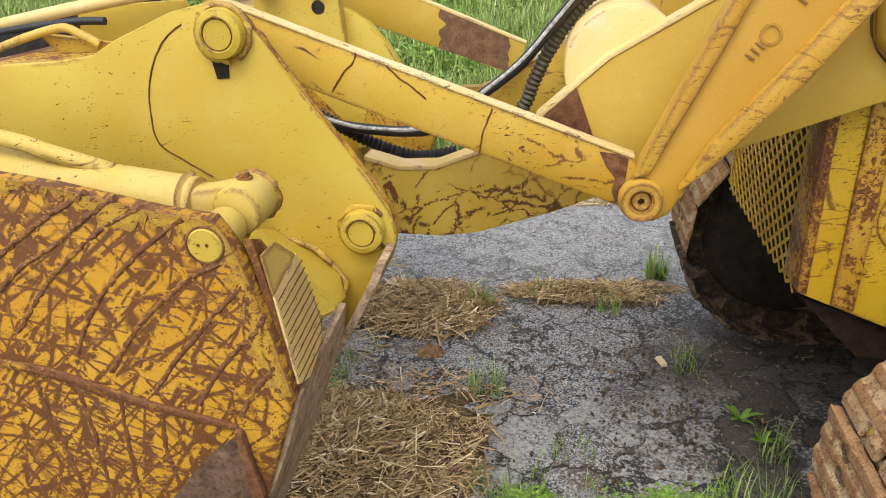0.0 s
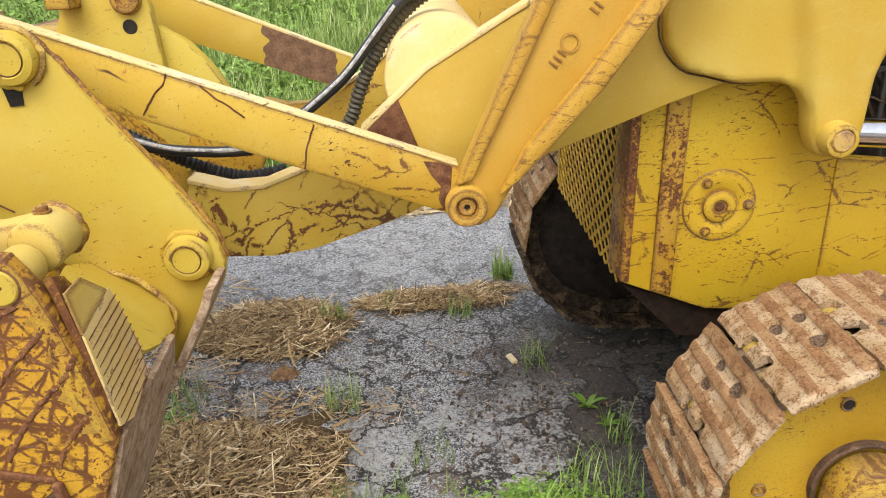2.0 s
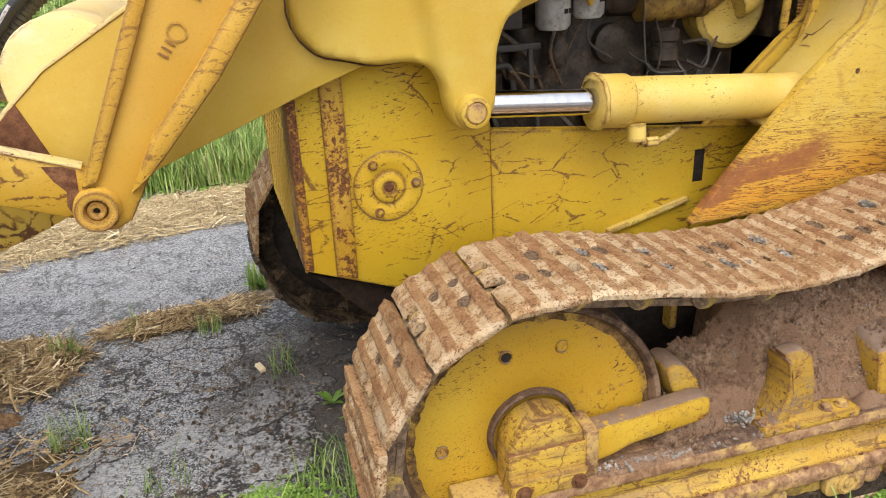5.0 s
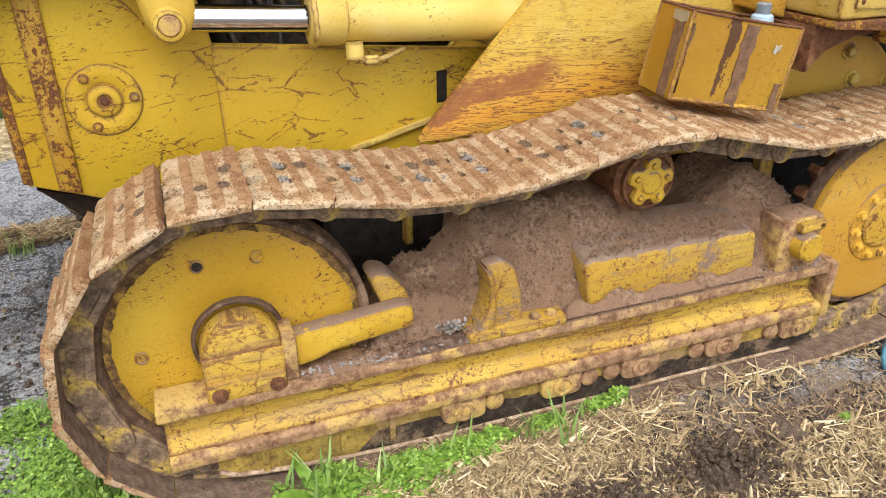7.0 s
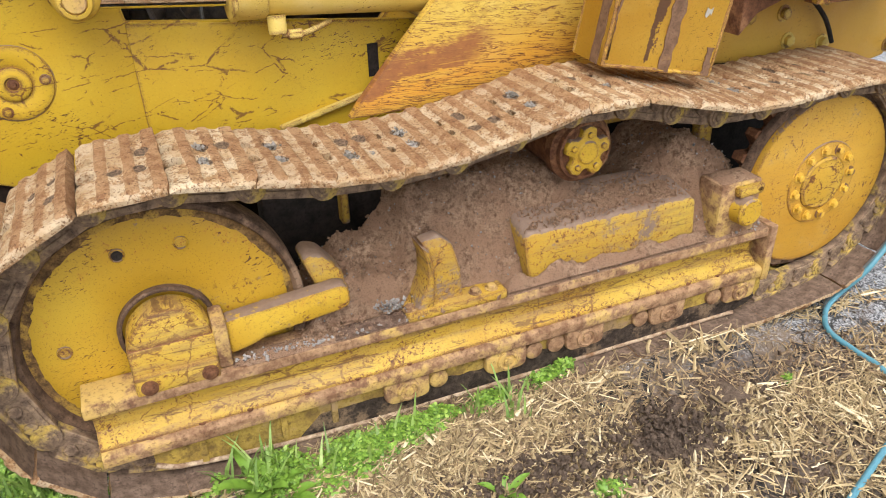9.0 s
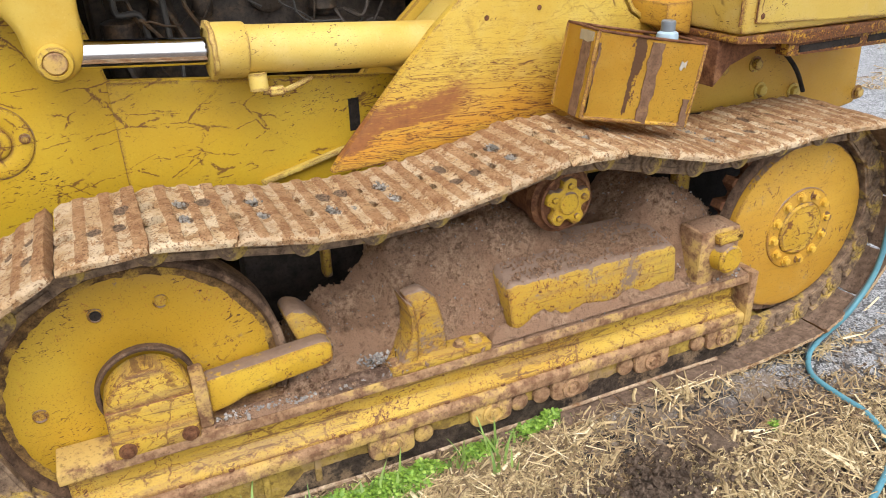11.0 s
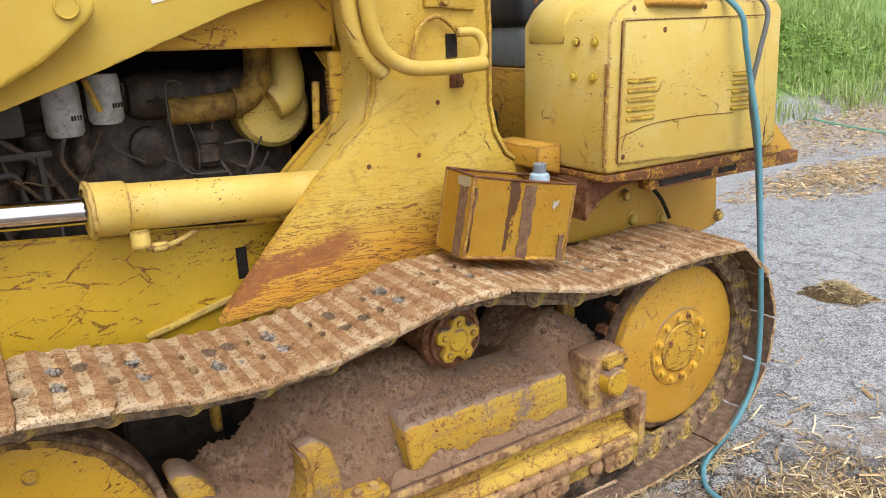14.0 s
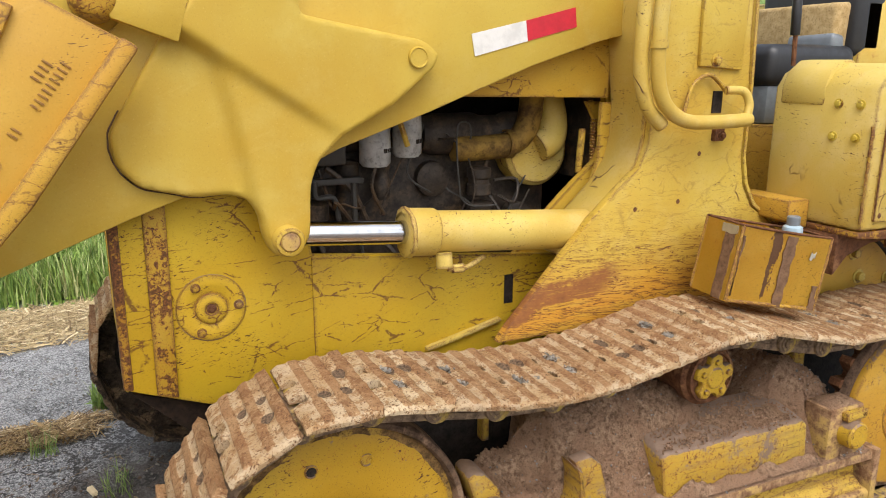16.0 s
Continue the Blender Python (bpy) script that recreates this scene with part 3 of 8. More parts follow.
def bolt(centre, r=0.014, h=0.012, axis=(0, -1, 0), washer=True, bm=None):
    c, a = Vector(centre), Vector(axis)
    own = bm or bmesh.new()
    if washer:
        rod(c, c + a * 0.004, r * 1.45, 16, bm=own)
    rod(c + a * 0.003, c + a * (0.003 + h), r, 6, 0.0015, bm=own)
    return own


# ---------------------------------------------------------------- ground
def ground_height(x, y):
    h = 0.012 * noise.noise(Vector((x * 1.3, y * 1.3, 0))) + 0.005 * noise.noise(Vector((x * 5, y * 5, 3)))
    side = min(1.0, max(0.0, (x - 5.0) / 3.0))
    bank = max(0.0, y - 4.1 - 1.1 * min(1.0, max(0.0, (x - 1.5) / 3.0)) + 0.6 * side + 0.25 * noise.noise(Vector((x * 0.6, 0, 1))))
    high = 0.080 - 0.030 * min(1.0, max(0.0, (x - 1.42) / 0.45))
    berm = high * min(1.0, max(0.0, (y + 0.42) / 0.22)) * min(1.0, max(0.0, (0.9 - y) / 0.5)) * min(1.0, max(0.0, (x + 0.45) / 0.5)) * min(1.0, max(0.0, (2.15 - x) / 0.5))
    h += berm * berm * (3 * high - 2 * berm) / high ** 2
    return h + min(bank * (0.16 + 0.30 * side), 2.0 + 5.0 * side)


def ground_mesh():
    xs = [-400, -120, -40, -15, -8] + [-6 + 0.1 * i for i in range(121)] + [6.5, 7, 7.5, 8, 9, 10, 12, 14, 17, 20, 30, 60, 150, 400]
    ys = [-400, -120, -40, -15, -6, -3] + [-2 + 0.1 * i for i in range(91)] + [7.5, 8, 9, 10, 12, 15, 20, 30, 60, 150, 400]
    b = bmesh.new()
    grid = [[b.verts.new((x, y, ground_height(x, y) - 0.004)) for x in xs] for y in ys]
    for r0, r1 in zip(grid, grid[1:]):
        for i in range(len(xs) - 1):
            b.faces.new((r0[i], r0[i + 1], r1[i + 1], r1[i]))
    return b


def asphalt():
    m, nt, bs = nodes_of("worn_asphalt")
    v = coords(nt)
    vo = add(nt, "ShaderNodeTexVoronoi", Scale=165.0)
    nt.links.new(v, vo.inputs["Vector"])
    grains = add(nt, "ShaderNodeSeparateColor")
    nt.links.new(vo.outputs["Color"], grains.inputs[0])
    big = noise_tex(nt, v, 1.1, 5, 0.65)
    mid = noise_tex(nt, v, 7, 5, 0.7)
    fine = noise_tex(nt, v, 70, 3)
    col = mix(nt, ramp(nt, grains.outputs[0], 0.1, 0.9), (0.034, 0.034, 0.035), (0.40, 0.40, 0.40))
    col = mix(nt, ramp(nt, grains.outputs[1], 0.86, 0.93, 0, 0.8), col, (0.52, 0.50, 0.48))
    col = mix(nt, ramp(nt, calc(nt, "ADD", calc(nt, "MULTIPLY", big, 0.6), calc(nt, "MULTIPLY", mid, 0.4)), 0.50, 0.56, 0, 0.50), col, mix(nt, ramp(nt, fine, 0.35, 0.65), (0.22, 0.215, 0.21), (0.50, 0.49, 0.475)))
    brown = calc(nt, "ADD", calc(nt, "MULTIPLY", noise_tex(nt, v, 2.4, 5, 0.7), 0.7), calc(nt, "MULTIPLY", mid, 0.3))
    col = mix(nt, ramp(nt, brown, 0.555, 0.60, 0, 0.8), col, mix(nt, fine, (0.07, 0.045, 0.03), (0.20, 0.14, 0.095)))
    specks = add(nt, "ShaderNodeTexVoronoi", Scale=240.0)
    nt.links.new(v, specks.inputs["Vector"])
    tint = add(nt, "ShaderNodeSeparateColor")
    nt.links.new(specks.outputs["Color"], tint.inputs[0])
    col = mix(nt, ramp(nt, tint.outputs[0], 0.64, 0.74, 0, 0.68), col, (0.022, 0.022, 0.024))
    col = mix(nt, ramp(nt, tint.outputs[1], 0.93, 0.96, 0, 0.85), col, (0.62, 0.60, 0.57))
    # soil beside the machine, along the hay and towards the near verge
    sep = nt.nodes.new("ShaderNodeSeparateXYZ")
    nt.links.new(v, sep.inputs[0])
    edge = calc(nt, "MULTIPLY", calc(nt, "SUBTRACT", mid, 0.5), 0.9)
    soil = mix(nt, ramp(nt, noise_tex(nt, v, 2.3, 4), 0.40, 0.62), mix(nt, fine, (0.06, 0.042, 0.03), (0.13, 0.092, 0.065)), mix(nt, fine, (0.13, 0.088, 0.055), (0.27, 0.195, 0.125)))
    wob = nt.nodes.new("ShaderNodeMath")
    wob.operation = "MULTIPLY_ADD"
    nt.links.new(mid, wob.inputs[0])
    wob.inputs[1].default_value = 1.5
    nt.links.new(sep.outputs["Y"], wob.inputs[2])
    wob2 = calc(nt, "ADD", wob.outputs[0], ramp(nt, sep.outputs["X"], 1.4, 2.3, 0, 0.35))
    nt.nodes[wob2.node.name].use_clamp = False
    col = mix(nt, ramp(nt, wob2, 0.50, 0.90, 0.95, 0), col, soil)
    # under the machine: dark soil with its shade painted into the colour
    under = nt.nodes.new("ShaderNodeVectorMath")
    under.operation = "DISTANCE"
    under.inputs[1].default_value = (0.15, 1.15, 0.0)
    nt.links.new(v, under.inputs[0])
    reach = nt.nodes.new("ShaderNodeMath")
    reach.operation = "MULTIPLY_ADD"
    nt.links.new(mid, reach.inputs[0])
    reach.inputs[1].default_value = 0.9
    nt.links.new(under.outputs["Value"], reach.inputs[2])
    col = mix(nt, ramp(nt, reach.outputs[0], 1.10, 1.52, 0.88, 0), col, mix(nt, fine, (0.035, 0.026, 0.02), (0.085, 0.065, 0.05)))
    # cracks
    wv = nt.nodes.new("ShaderNodeVectorMath")
    wv.operation = "MULTIPLY_ADD"
    nz = add(nt, "ShaderNodeTexNoise", Scale=5.0, Detail=6.0, Roughness=0.65)
    nt.links.new(v, nz.inputs["Vector"])
    nt.links.new(nz.outputs["Color"], wv.inputs[0])
    wv.inputs[1].default_value = (0.35, 0.35, 0.35)
    nt.links.new(v, wv.inputs[2])
    ce = add(nt, "ShaderNodeTexVoronoi", Scale=4.6)
    ce.feature = "DISTANCE_TO_EDGE"
    nt.links.new(wv.outputs[0], ce.inputs["Vector"])
    crack = calc(nt, "MULTIPLY", ramp(nt, ce.outputs["Distance"], 0.008, 0.06, 1, 0), ramp(nt, noise_tex(nt, v, 1.3, 3), 0.36, 0.46))
    plate = add(nt, "ShaderNodeTexVoronoi", Scale=4.6)
    nt.links.new(wv.outputs[0], plate.inputs["Vector"])
    tone = add(nt, "ShaderNodeSeparateColor")
    nt.links.new(plate.outputs["Color"], tone.inputs[0])
    dusty = calc(nt, "MULTIPLY", ramp(nt, tone.outputs[0], 0.42, 0.48, 0, 0.72), ramp(nt, calc(nt, "ADD", calc(nt, "MULTIPLY", fine, 0.5), calc(nt, "MULTIPLY", mid, 0.5)), 0.42, 0.56))
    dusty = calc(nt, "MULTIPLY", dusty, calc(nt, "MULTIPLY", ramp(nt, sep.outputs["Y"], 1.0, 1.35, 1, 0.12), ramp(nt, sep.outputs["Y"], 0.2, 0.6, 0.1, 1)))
    col = mix(nt, dusty, col, mix(nt, ramp(nt, fine, 0.35, 0.65), (0.25, 0.245, 0.235), (0.47, 0.46, 0.445)))
    col = mix(nt, crack, col, (0.03, 0.026, 0.022))
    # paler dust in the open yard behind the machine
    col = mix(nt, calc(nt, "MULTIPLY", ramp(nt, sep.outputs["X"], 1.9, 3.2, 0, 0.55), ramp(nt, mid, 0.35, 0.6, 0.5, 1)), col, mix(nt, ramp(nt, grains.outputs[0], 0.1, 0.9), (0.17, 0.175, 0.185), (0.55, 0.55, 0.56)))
    # asphalt paler beyond y 1.5
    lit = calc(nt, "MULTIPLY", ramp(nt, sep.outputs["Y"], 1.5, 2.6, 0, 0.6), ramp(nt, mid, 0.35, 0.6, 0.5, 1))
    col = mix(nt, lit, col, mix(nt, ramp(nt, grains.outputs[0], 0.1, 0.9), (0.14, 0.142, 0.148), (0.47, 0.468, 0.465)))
    # the meadow behind the yard
    far = nt.nodes.new("ShaderNodeMath")
    far.operation = "MULTIPLY_ADD"
    nt.links.new(big, far.inputs[0])
    far.inputs[1].default_value = 0.9
    nt.links.new(sep.outputs["Y"], far.inputs[2])
    reach2 = calc(nt, "ADD", far.outputs[0], ramp(nt, sep.outputs["X"], 1.5, 4.5, 1.1, 0))
    nt.nodes[reach2.node.name].use_clamp = False
    col = mix(nt, ramp(nt, reach2, 5.4, 5.9), col, mix(nt, mid, (0.09, 0.15, 0.03), (0.20, 0.30, 0.07)))
    nt.links.new(col, bs.inputs["Base Color"])
    bs.inputs["Roughness"].default_value = 0.9
    h = calc(nt, "SUBTRACT", calc(nt, "ADD", calc(nt, "MULTIPLY", grains.outputs[2], 0.5), calc(nt, "MULTIPLY", mid, 0.4)), calc(nt, "MULTIPLY", crack, 0.5))
    bump(nt, bs, h, 0.7, 0.008)
    return m


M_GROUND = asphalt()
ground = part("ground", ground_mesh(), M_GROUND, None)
tagged(ground, "cracked grey asphalt yard with brown soil patches", "ground", kind="structure")

# ---------------------------------------------------------------- the loader
loader = empty("track_loader", (0, 0, 0), "weathered yellow track loader with rusty crawler tracks", "track loader")

IDX, IDZ, IDR = -0.0265, 0.505, 0.335
SPX, SPZ = 2.09, 0.485
UC = Matrix.Rotation(radians(-1.2), 4, "Z")


def uc(bm):
    bmesh.ops.transform(bm, matrix=UC, verts=bm.verts)
    return bm


# -- crawler track
def pin_line():
    """The closed line of the chain's pins in x and z."""
    pts = []
    for a in range(95, 256, 8):
        pts.append((IDX + 0.375 * math.cos(radians(a)), IDZ + 0.375 * math.sin(radians(a))))
    pts += [(0.16, 0.133)] + [(x / 10, 0.130 - 0.0012 * x) for x in range(3, 20, 2)]
    for a in range(-76, 76, 8):
        pts.append((SPX + 0.36 * math.cos(radians(a)), SPZ + 0.36 * math.sin(radians(a))))
    pts += [(1.98, 0.815), (1.8, 0.803), (1.58, 0.805), (1.4, 0.845), (1.23, 0.887), (1.12, 0.893), (1.0, 0.877),
            (0.83, 0.837), (0.65, 0.814), (0.45, 0.814), (0.27, 0.840), (0.09, 0.872)]
    line = spline([(p[0], 0, p[1]) for p in pts], 8, True)
    return line


def stations(line, first, count):
    """Evenly spaced points on the closed line, from the place nearest to first."""
    n = len(line)
    start = min(range(n), key=lambda i: (line[i] - Vector((first[0], 0, first[1]))).length)
    line = line[start:] + line[:start]
    seg = [(line[(i + 1) % n] - line[i]).length for i in range(n)]
    total, out, i, run = sum(seg), [], 0, 0.0
    for k in range(count):
        want = total * k / count
        while run + seg[i] < want:
            run += seg[i]
            i += 1
        out.append(line[i].lerp(line[(i + 1) % n], (want - run) / seg[i]))
    return out


def shoe_mesh(seed, half=0.087):
    """A worn track shoe: a thick plate with three low bars, dirt-filled craters round its bolts, and two notches in its trailing edge."""
    w, nx, ny = 0.192, 46, 66
    rnd = random.Random(seed)
    craters = [(cx + rnd.gauss(0, 0.004), s * 0.050 + rnd.gauss(0, 0.006), rnd.uniform(0.010, 0.017), rnd.uniform(0.015, 0.027)) for cx in (-0.046, 0.011) for s in (-1, 1) if rnd.random() < 0.8]
    bolts = [(-0.046, -0.110), (0.012, 0.098)] if seed % 2 else [(-0.046, 0.100), (0.012, -0.102), (0.066, 0.0)]
    bars = ((-half + 0.013, 0.016, 0.0080), (-0.018, 0.0125, 0.0055), (0.038, 0.0125, 0.0060))
    notches = [(s * 0.047 + rnd.gauss(0, 0.003), rnd.uniform(0.017, 0.022), 0.057 + rnd.uniform(-0.004, 0.006)) for s in (-1, 1)]
    x1 = half + 0.007

    def cut(x, y):
        return any(abs(y - ny_) < nw * min(1.0, 1.3 - 0.3 * (x1 - x) / (x1 - nd)) and x > nd + 0.5 * max(0.0, abs(y - ny_) - nw * 0.55) for ny_, nw, nd in notches)

    vs, fs, mats, bars_at, dirt_at = [], [], [], [], []
    for j in range(ny + 1):
        for i in range(nx + 1):
            u, v = i / nx, -1 + 2 * j / ny
            x, y = -half + (x1 + half) * u, v * w
            rag = noise.noise(Vector((x * 20, seed * 3.1, v * 2)))
            z = 0.056 + 0.0024 * noise.noise(Vector((x * 18 + seed, y * 18, 0))) + 0.0012 * noise.noise(Vector((x * 70, y * 70, seed)))
            bar, dirt = 0.0, 0.0
            for bx, bw, bh in bars:
                k = abs(x - bx + 0.003 * noise.noise(Vector((y * 14, seed, bx * 40)))) / bw
                if k < 1.3:
                    bar = max(bar, bh * min(1.0, 2.4 * (1.3 - k)) * (0.85 + 0.5 * noise.noise(Vector((y * 10, seed * 2, bx * 30)))))
            bar *= min(1.0, max(0.0, 1.02 - abs(v)) * 12)
            z += bar
            z -= 0.55 * max(0.0, x - half + 0.012)
            for hx, hy, rx, ry in craters:
                d = math.hypot((x - hx) / rx, (y - hy) / ry) + 0.35 * noise.noise(Vector((x * 45, y * 45, seed * 7)))
                if d < 1.6:
                    k = min(1.0, (1.6 - d) / 0.8)
                    k = k * k * (3 - 2 * k)
                    z, dirt = z - k * (0.007 + bar), max(dirt, k)
            for bx, by in bolts:
                if math.hypot(x - bx, y - by) < 0.0135:
                    z += 0.006
            worn = max(0.0, abs(v) - 0.92) * 12.5
            z -= 0.009 * worn * worn
            edge = 1 if abs(v) > 0.9 else 0
            y2 = y + (0.004 * rag + 0.002 * noise.noise(Vector((x * 60, seed, 5)))) * edge
            x2 = x + 0.004 * noise.noise(Vector((y * 24, seed * 5.0, 2))) * (1 if u > 0.93 or u < 0.04 else 0)
            if u < 0.03 and abs(v) > 0.95:
                x2, z = x2 + 0.006, z - 0.004
            vs += [(x2, y2, z), (x2, y2 * 0.99, 0.036)]
            bars_at += [min(1.0, bar / 0.006)] * 2
            dirt_at += [min(1.0, max(0.0, dirt)), 0.0]
    kept = {(i, j) for j in range(ny) for i in range(nx) if not cut(-half + (x1 + half) * (i + 0.5) / nx, (-1 + 2 * (j + 0.5) / ny) * w)}

    def at(i, j, low=0):
        return 2 * (j * (nx + 1) + i) + low

    for i, j in sorted(kept):
        ring = ((i, j), (i + 1, j), (i + 1, j + 1), (i, j + 1))
        fs.append([at(p, q) for p, q in ring])
        mats.append(0)
        fs.append([at(p, q, 1) for p, q in ring[::-1]])
        mats.append(1)
        for (p, q), a, c in (((i, j - 1), 0, 1), ((i + 1, j), 1, 2), ((i, j + 1), 2, 3), ((i - 1, j), 3, 0)):
            if (p, q) not in kept:
                fs.append([at(*ring[a]), at(*ring[a], 1), at(*ring[c], 1), at(*ring[c])])
                mats.append(0)
    me = bpy.data.meshes.new("track_shoe")
    me.from_pydata(vs, [], fs)
    for one in (M_SHOE, M_OILY):
        me.materials.append(one)
    for key, values in (("bar", bars_at), ("dirt", dirt_at)):
        me.attributes.new(key, "FLOAT", "POINT").data.foreach_set("value", values)
    for p, k in zip(me.polygons, mats):
        p.material_index, p.use_smooth = k, True
    me.set_sharp_from_angle(angle=radians(48))
    return me


def link_mesh(half=0.087):
    """One chain link: two side bars with pin bosses, bolt pads and the bushing between them."""
    b = bmesh.new()
    for s in (-1, 1):
        prof = rounded([(-half * 1.22, -0.034), (half * 1.10, -0.034), (half * 1.20, 0.006), (half * 0.95, 0.037), (-half * 0.95, 0.037), (-half * 1.30, 0.012)], 0.02)
        slab(prof, s * 0.062 - 0.017, s * 0.062 + 0.017, 0.003, bm=b)
        rod((-half, s * 0.078, -0.002), (-half, s * 0.091, -0.002), 0.036, 20, 0.003, bm=b)
        rod((-half, s * 0.090, -0.002), (-half, s * 0.094, -0.002), 0.026, 18, bm=b)
        rod((-half, s * 0.090, -0.002), (-half, s * 0.099, -0.002), 0.017, 14, 0.002, bm=b)
        slab([(-0.030, -0.026), (0.060, -0.026), (0.062, -0.012), (-0.032, -0.012)], s * 0.079 - 0.005, s * 0.079 + 0.005, 0.002, bm=b)
        for x in (-0.018, 0.042):
            rod((x, s * 0.078, 0.010), (x, s * 0.088, 0.010), 0.017, 6, 0.002, bm=b)
        slab([(-0.045, 0.026), (0.075, 0.026), (0.075, 0.038), (-0.045, 0.038)], s * 0.084 - 0.012, s * 0.084 + 0.012, 0.003, bm=b)
    rod((-half, -0.06, 0), (-half, 0.06, 0), 0.027, 14, bm=b)
    me = bpy.data.meshes.new("chain_link")
    b.to_mesh(me)
    b.free()
    me.materials.append(M_LINKS)
    return me


SHOES = [shoe_mesh(i) for i in range(6)]
LINK = link_mesh()
LINE = pin_line()
LENGTH = sum((LINE[i] - LINE[i - 1]).length for i in range(len(LINE)))
COUNT = round(LENGTH / 0.174)


POCKETS = []


def crawler(place, label):
    pockets = []
    pins = stations(LINE, (IDX + 0.375 * math.cos(radians(132)), IDZ + 0.375 * math.sin(radians(132))), COUNT)
    guide = bmesh.new()
    ring = [guide.verts.new((p.x, y, p.z)) for y in (-0.03, 0.03) for p in pins]
    for i in range(COUNT):
        j = (i + 1) % COUNT
        guide.faces.new((ring[i], ring[j], ring[COUNT + j], ring[COUNT + i]))
    bmesh.ops.solidify(guide, geom=guide.faces, thickness=0.02)
    track = part("track", guide, M_LINKS, loader, label)
    track.matrix_basis = place
    rnd = random.Random(5)
    for i, p in enumerate(pins):
        q = pins[(i + 1) % COUNT]
        t = (q - p).normalized()
        n = Vector((-t.z, 0, t.x))
        if n.dot((p + q) / 2 - Vector((1.0, 0, 0.5))) < 0:
            n = -n
        y = n.cross(t)
        m = Matrix((t, y, n)).transposed().to_4x4()
        m.translation = (p + q) / 2
        shared("track_shoe", SHOES[rnd.randrange(6)], m @ Matrix.Rotation(rnd.gauss(0, 0.012), 4, "Y") @ Matrix.Rotation(rnd.gauss(0, 0.008), 4, "X"), track)
        shared("chain_link", LINK, m, track)
        if m.translation.z > 0.6:
            pockets += [place @ m @ Vector((px, py, 0.0495)) for px, py in ((0.011, -0.050), (0.011, 0.050), (-0.046, -0.050), (-0.046, 0.050))]
    POCKETS.append(pockets)
    return track


crawler(UC @ Matrix.Translation((0, 0.026, 0)), "rusty crawler track of triple-bar steel shoes")
# far chain and low shoes blackened: oil, plus the hull's shade as colour
far_track = crawler(Matrix.Translation((-0.12, 1.68, 0)), "crawler track behind the hull, black with oil and painted-in shade")
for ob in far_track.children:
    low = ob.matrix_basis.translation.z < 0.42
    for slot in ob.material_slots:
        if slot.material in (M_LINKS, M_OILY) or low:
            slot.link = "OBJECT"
            slot.material = M_GREASE_SHADE


# -- idler
def idler_wheel(place, label):
    w = part("idler_wheel", turned([(0.20, 0.10), (0.315, 0.10), (0.322, 0.065), (0.342, 0.06), (0.342, -0.022), (0.338, -0.028), (0.326, -0.028), (0.321, -0.022), (0.317, -0.004)], (0, 0, 0), 96), M_RAIL_DARK, loader, label)
    w.matrix_basis = place
    disc = turned([(0.3185, 0.002), (0.312, -0.004), (0.27, -0.012), (0.19, -0.016), (0.13, -0.006), (0.118, 0.0), (0.0, 0.0)], (0, 0, 0))
    part("disc", disc, M_IDLER, w, "yellow painted wheel disc")
    for k, a in enumerate((107.5, 72.5, 180, 0, 252, 288)):
        c = Vector((0.2325 * math.cos(radians(a)), -0.0155, 0.2325 * math.sin(radians(a))))
        part("plug_hole", turned([(0.0, 0.0), (0.0125, 0.0), (0.0135, -0.0012)], c, 20), M_DARK if k == 0 else M_FRAME, w)
        part("hole_rim", turned([(0.0125, -0.001), (0.0145, -0.004), (0.017, -0.003), (0.018, 0.001)], c, 20), M_IDLER, w)
    b = bmesh.new()
    loops = []
    for k in range(180):
        a = 2 * math.pi * k / 180
        d = Vector((math.cos(a), 0, math.sin(a)))
        r = 0.296 + 0.010 * noise.noise(d * 2.2) + 0.006 * noise.noise(d * 9) + 0.004 * noise.noise(d * 31)
        loops.append([b.verts.new(d * r + Vector((0, -0.0125 + (r - 0.27) * 0.19, 0))) for r in (r, 0.5 * (r + 0.312), 0.312, 0.3205)])
    for p, q in zip(loops, loops[1:] + loops[:1]):
        for i in range(3):
            b.faces.new((p[i], q[i], q[i + 1], p[i + 1]))
    bmesh.ops.recalc_face_normals(b, faces=b.faces)
    part("caked_dirt", b, M_CAKED, w, "dark greasy dirt caked along the rim")
    part("hub_ring", turned([(0.116, 0.0), (0.115, -0.016), (0.111, -0.020), (0.105, -0.018), (0.103, 0.0)], (0, 0, 0)), M_RAIL_DARK, w)
    return w


near = UC @ Matrix.Translation((IDX, 0.0, IDZ))
idler = idler_wheel(near, "yellow idler wheel with rusty rim")
# far idler and frame in black: oil and painted shade together
part("far_idler", turned([(0.0, 0.0), (0.30, 0.0), (0.335, 0.02), (0.335, 0.08), (0.0, 0.1)], (IDX - 0.12, 1.60, IDZ), 40), M_DARK, loader, "idler wheel behind the hull, black with oil and painted-in shade")
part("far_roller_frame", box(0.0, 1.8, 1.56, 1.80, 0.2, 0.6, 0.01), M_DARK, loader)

# bearing block and yoke of the idler
b = bmesh.new()
rod((IDX, -0.01, IDZ), (IDX, -0.095, IDZ), 0.098, 40, 0.012, bm=b)
box(IDX - 0.10, IDX + 0.105, -0.10, -0.02, 0.40, IDZ + 0.012, 0.008, bm=b)
part("idler_bearing", uc(b), M_BEAM, loader, "scuffed yellow bearing block of the idler")
part("bearing_cap", uc(box(IDX - 0.10, IDX + 0.095, -0.118, -0.098, 0.395, 0.452, 0.004)), M_BEAM, loader)
for x in (-0.095, 0.045):
    part("cap_bolt", uc(bolt((x, -0.118, 0.420), 0.014, 0.012)), M_RUST, loader)
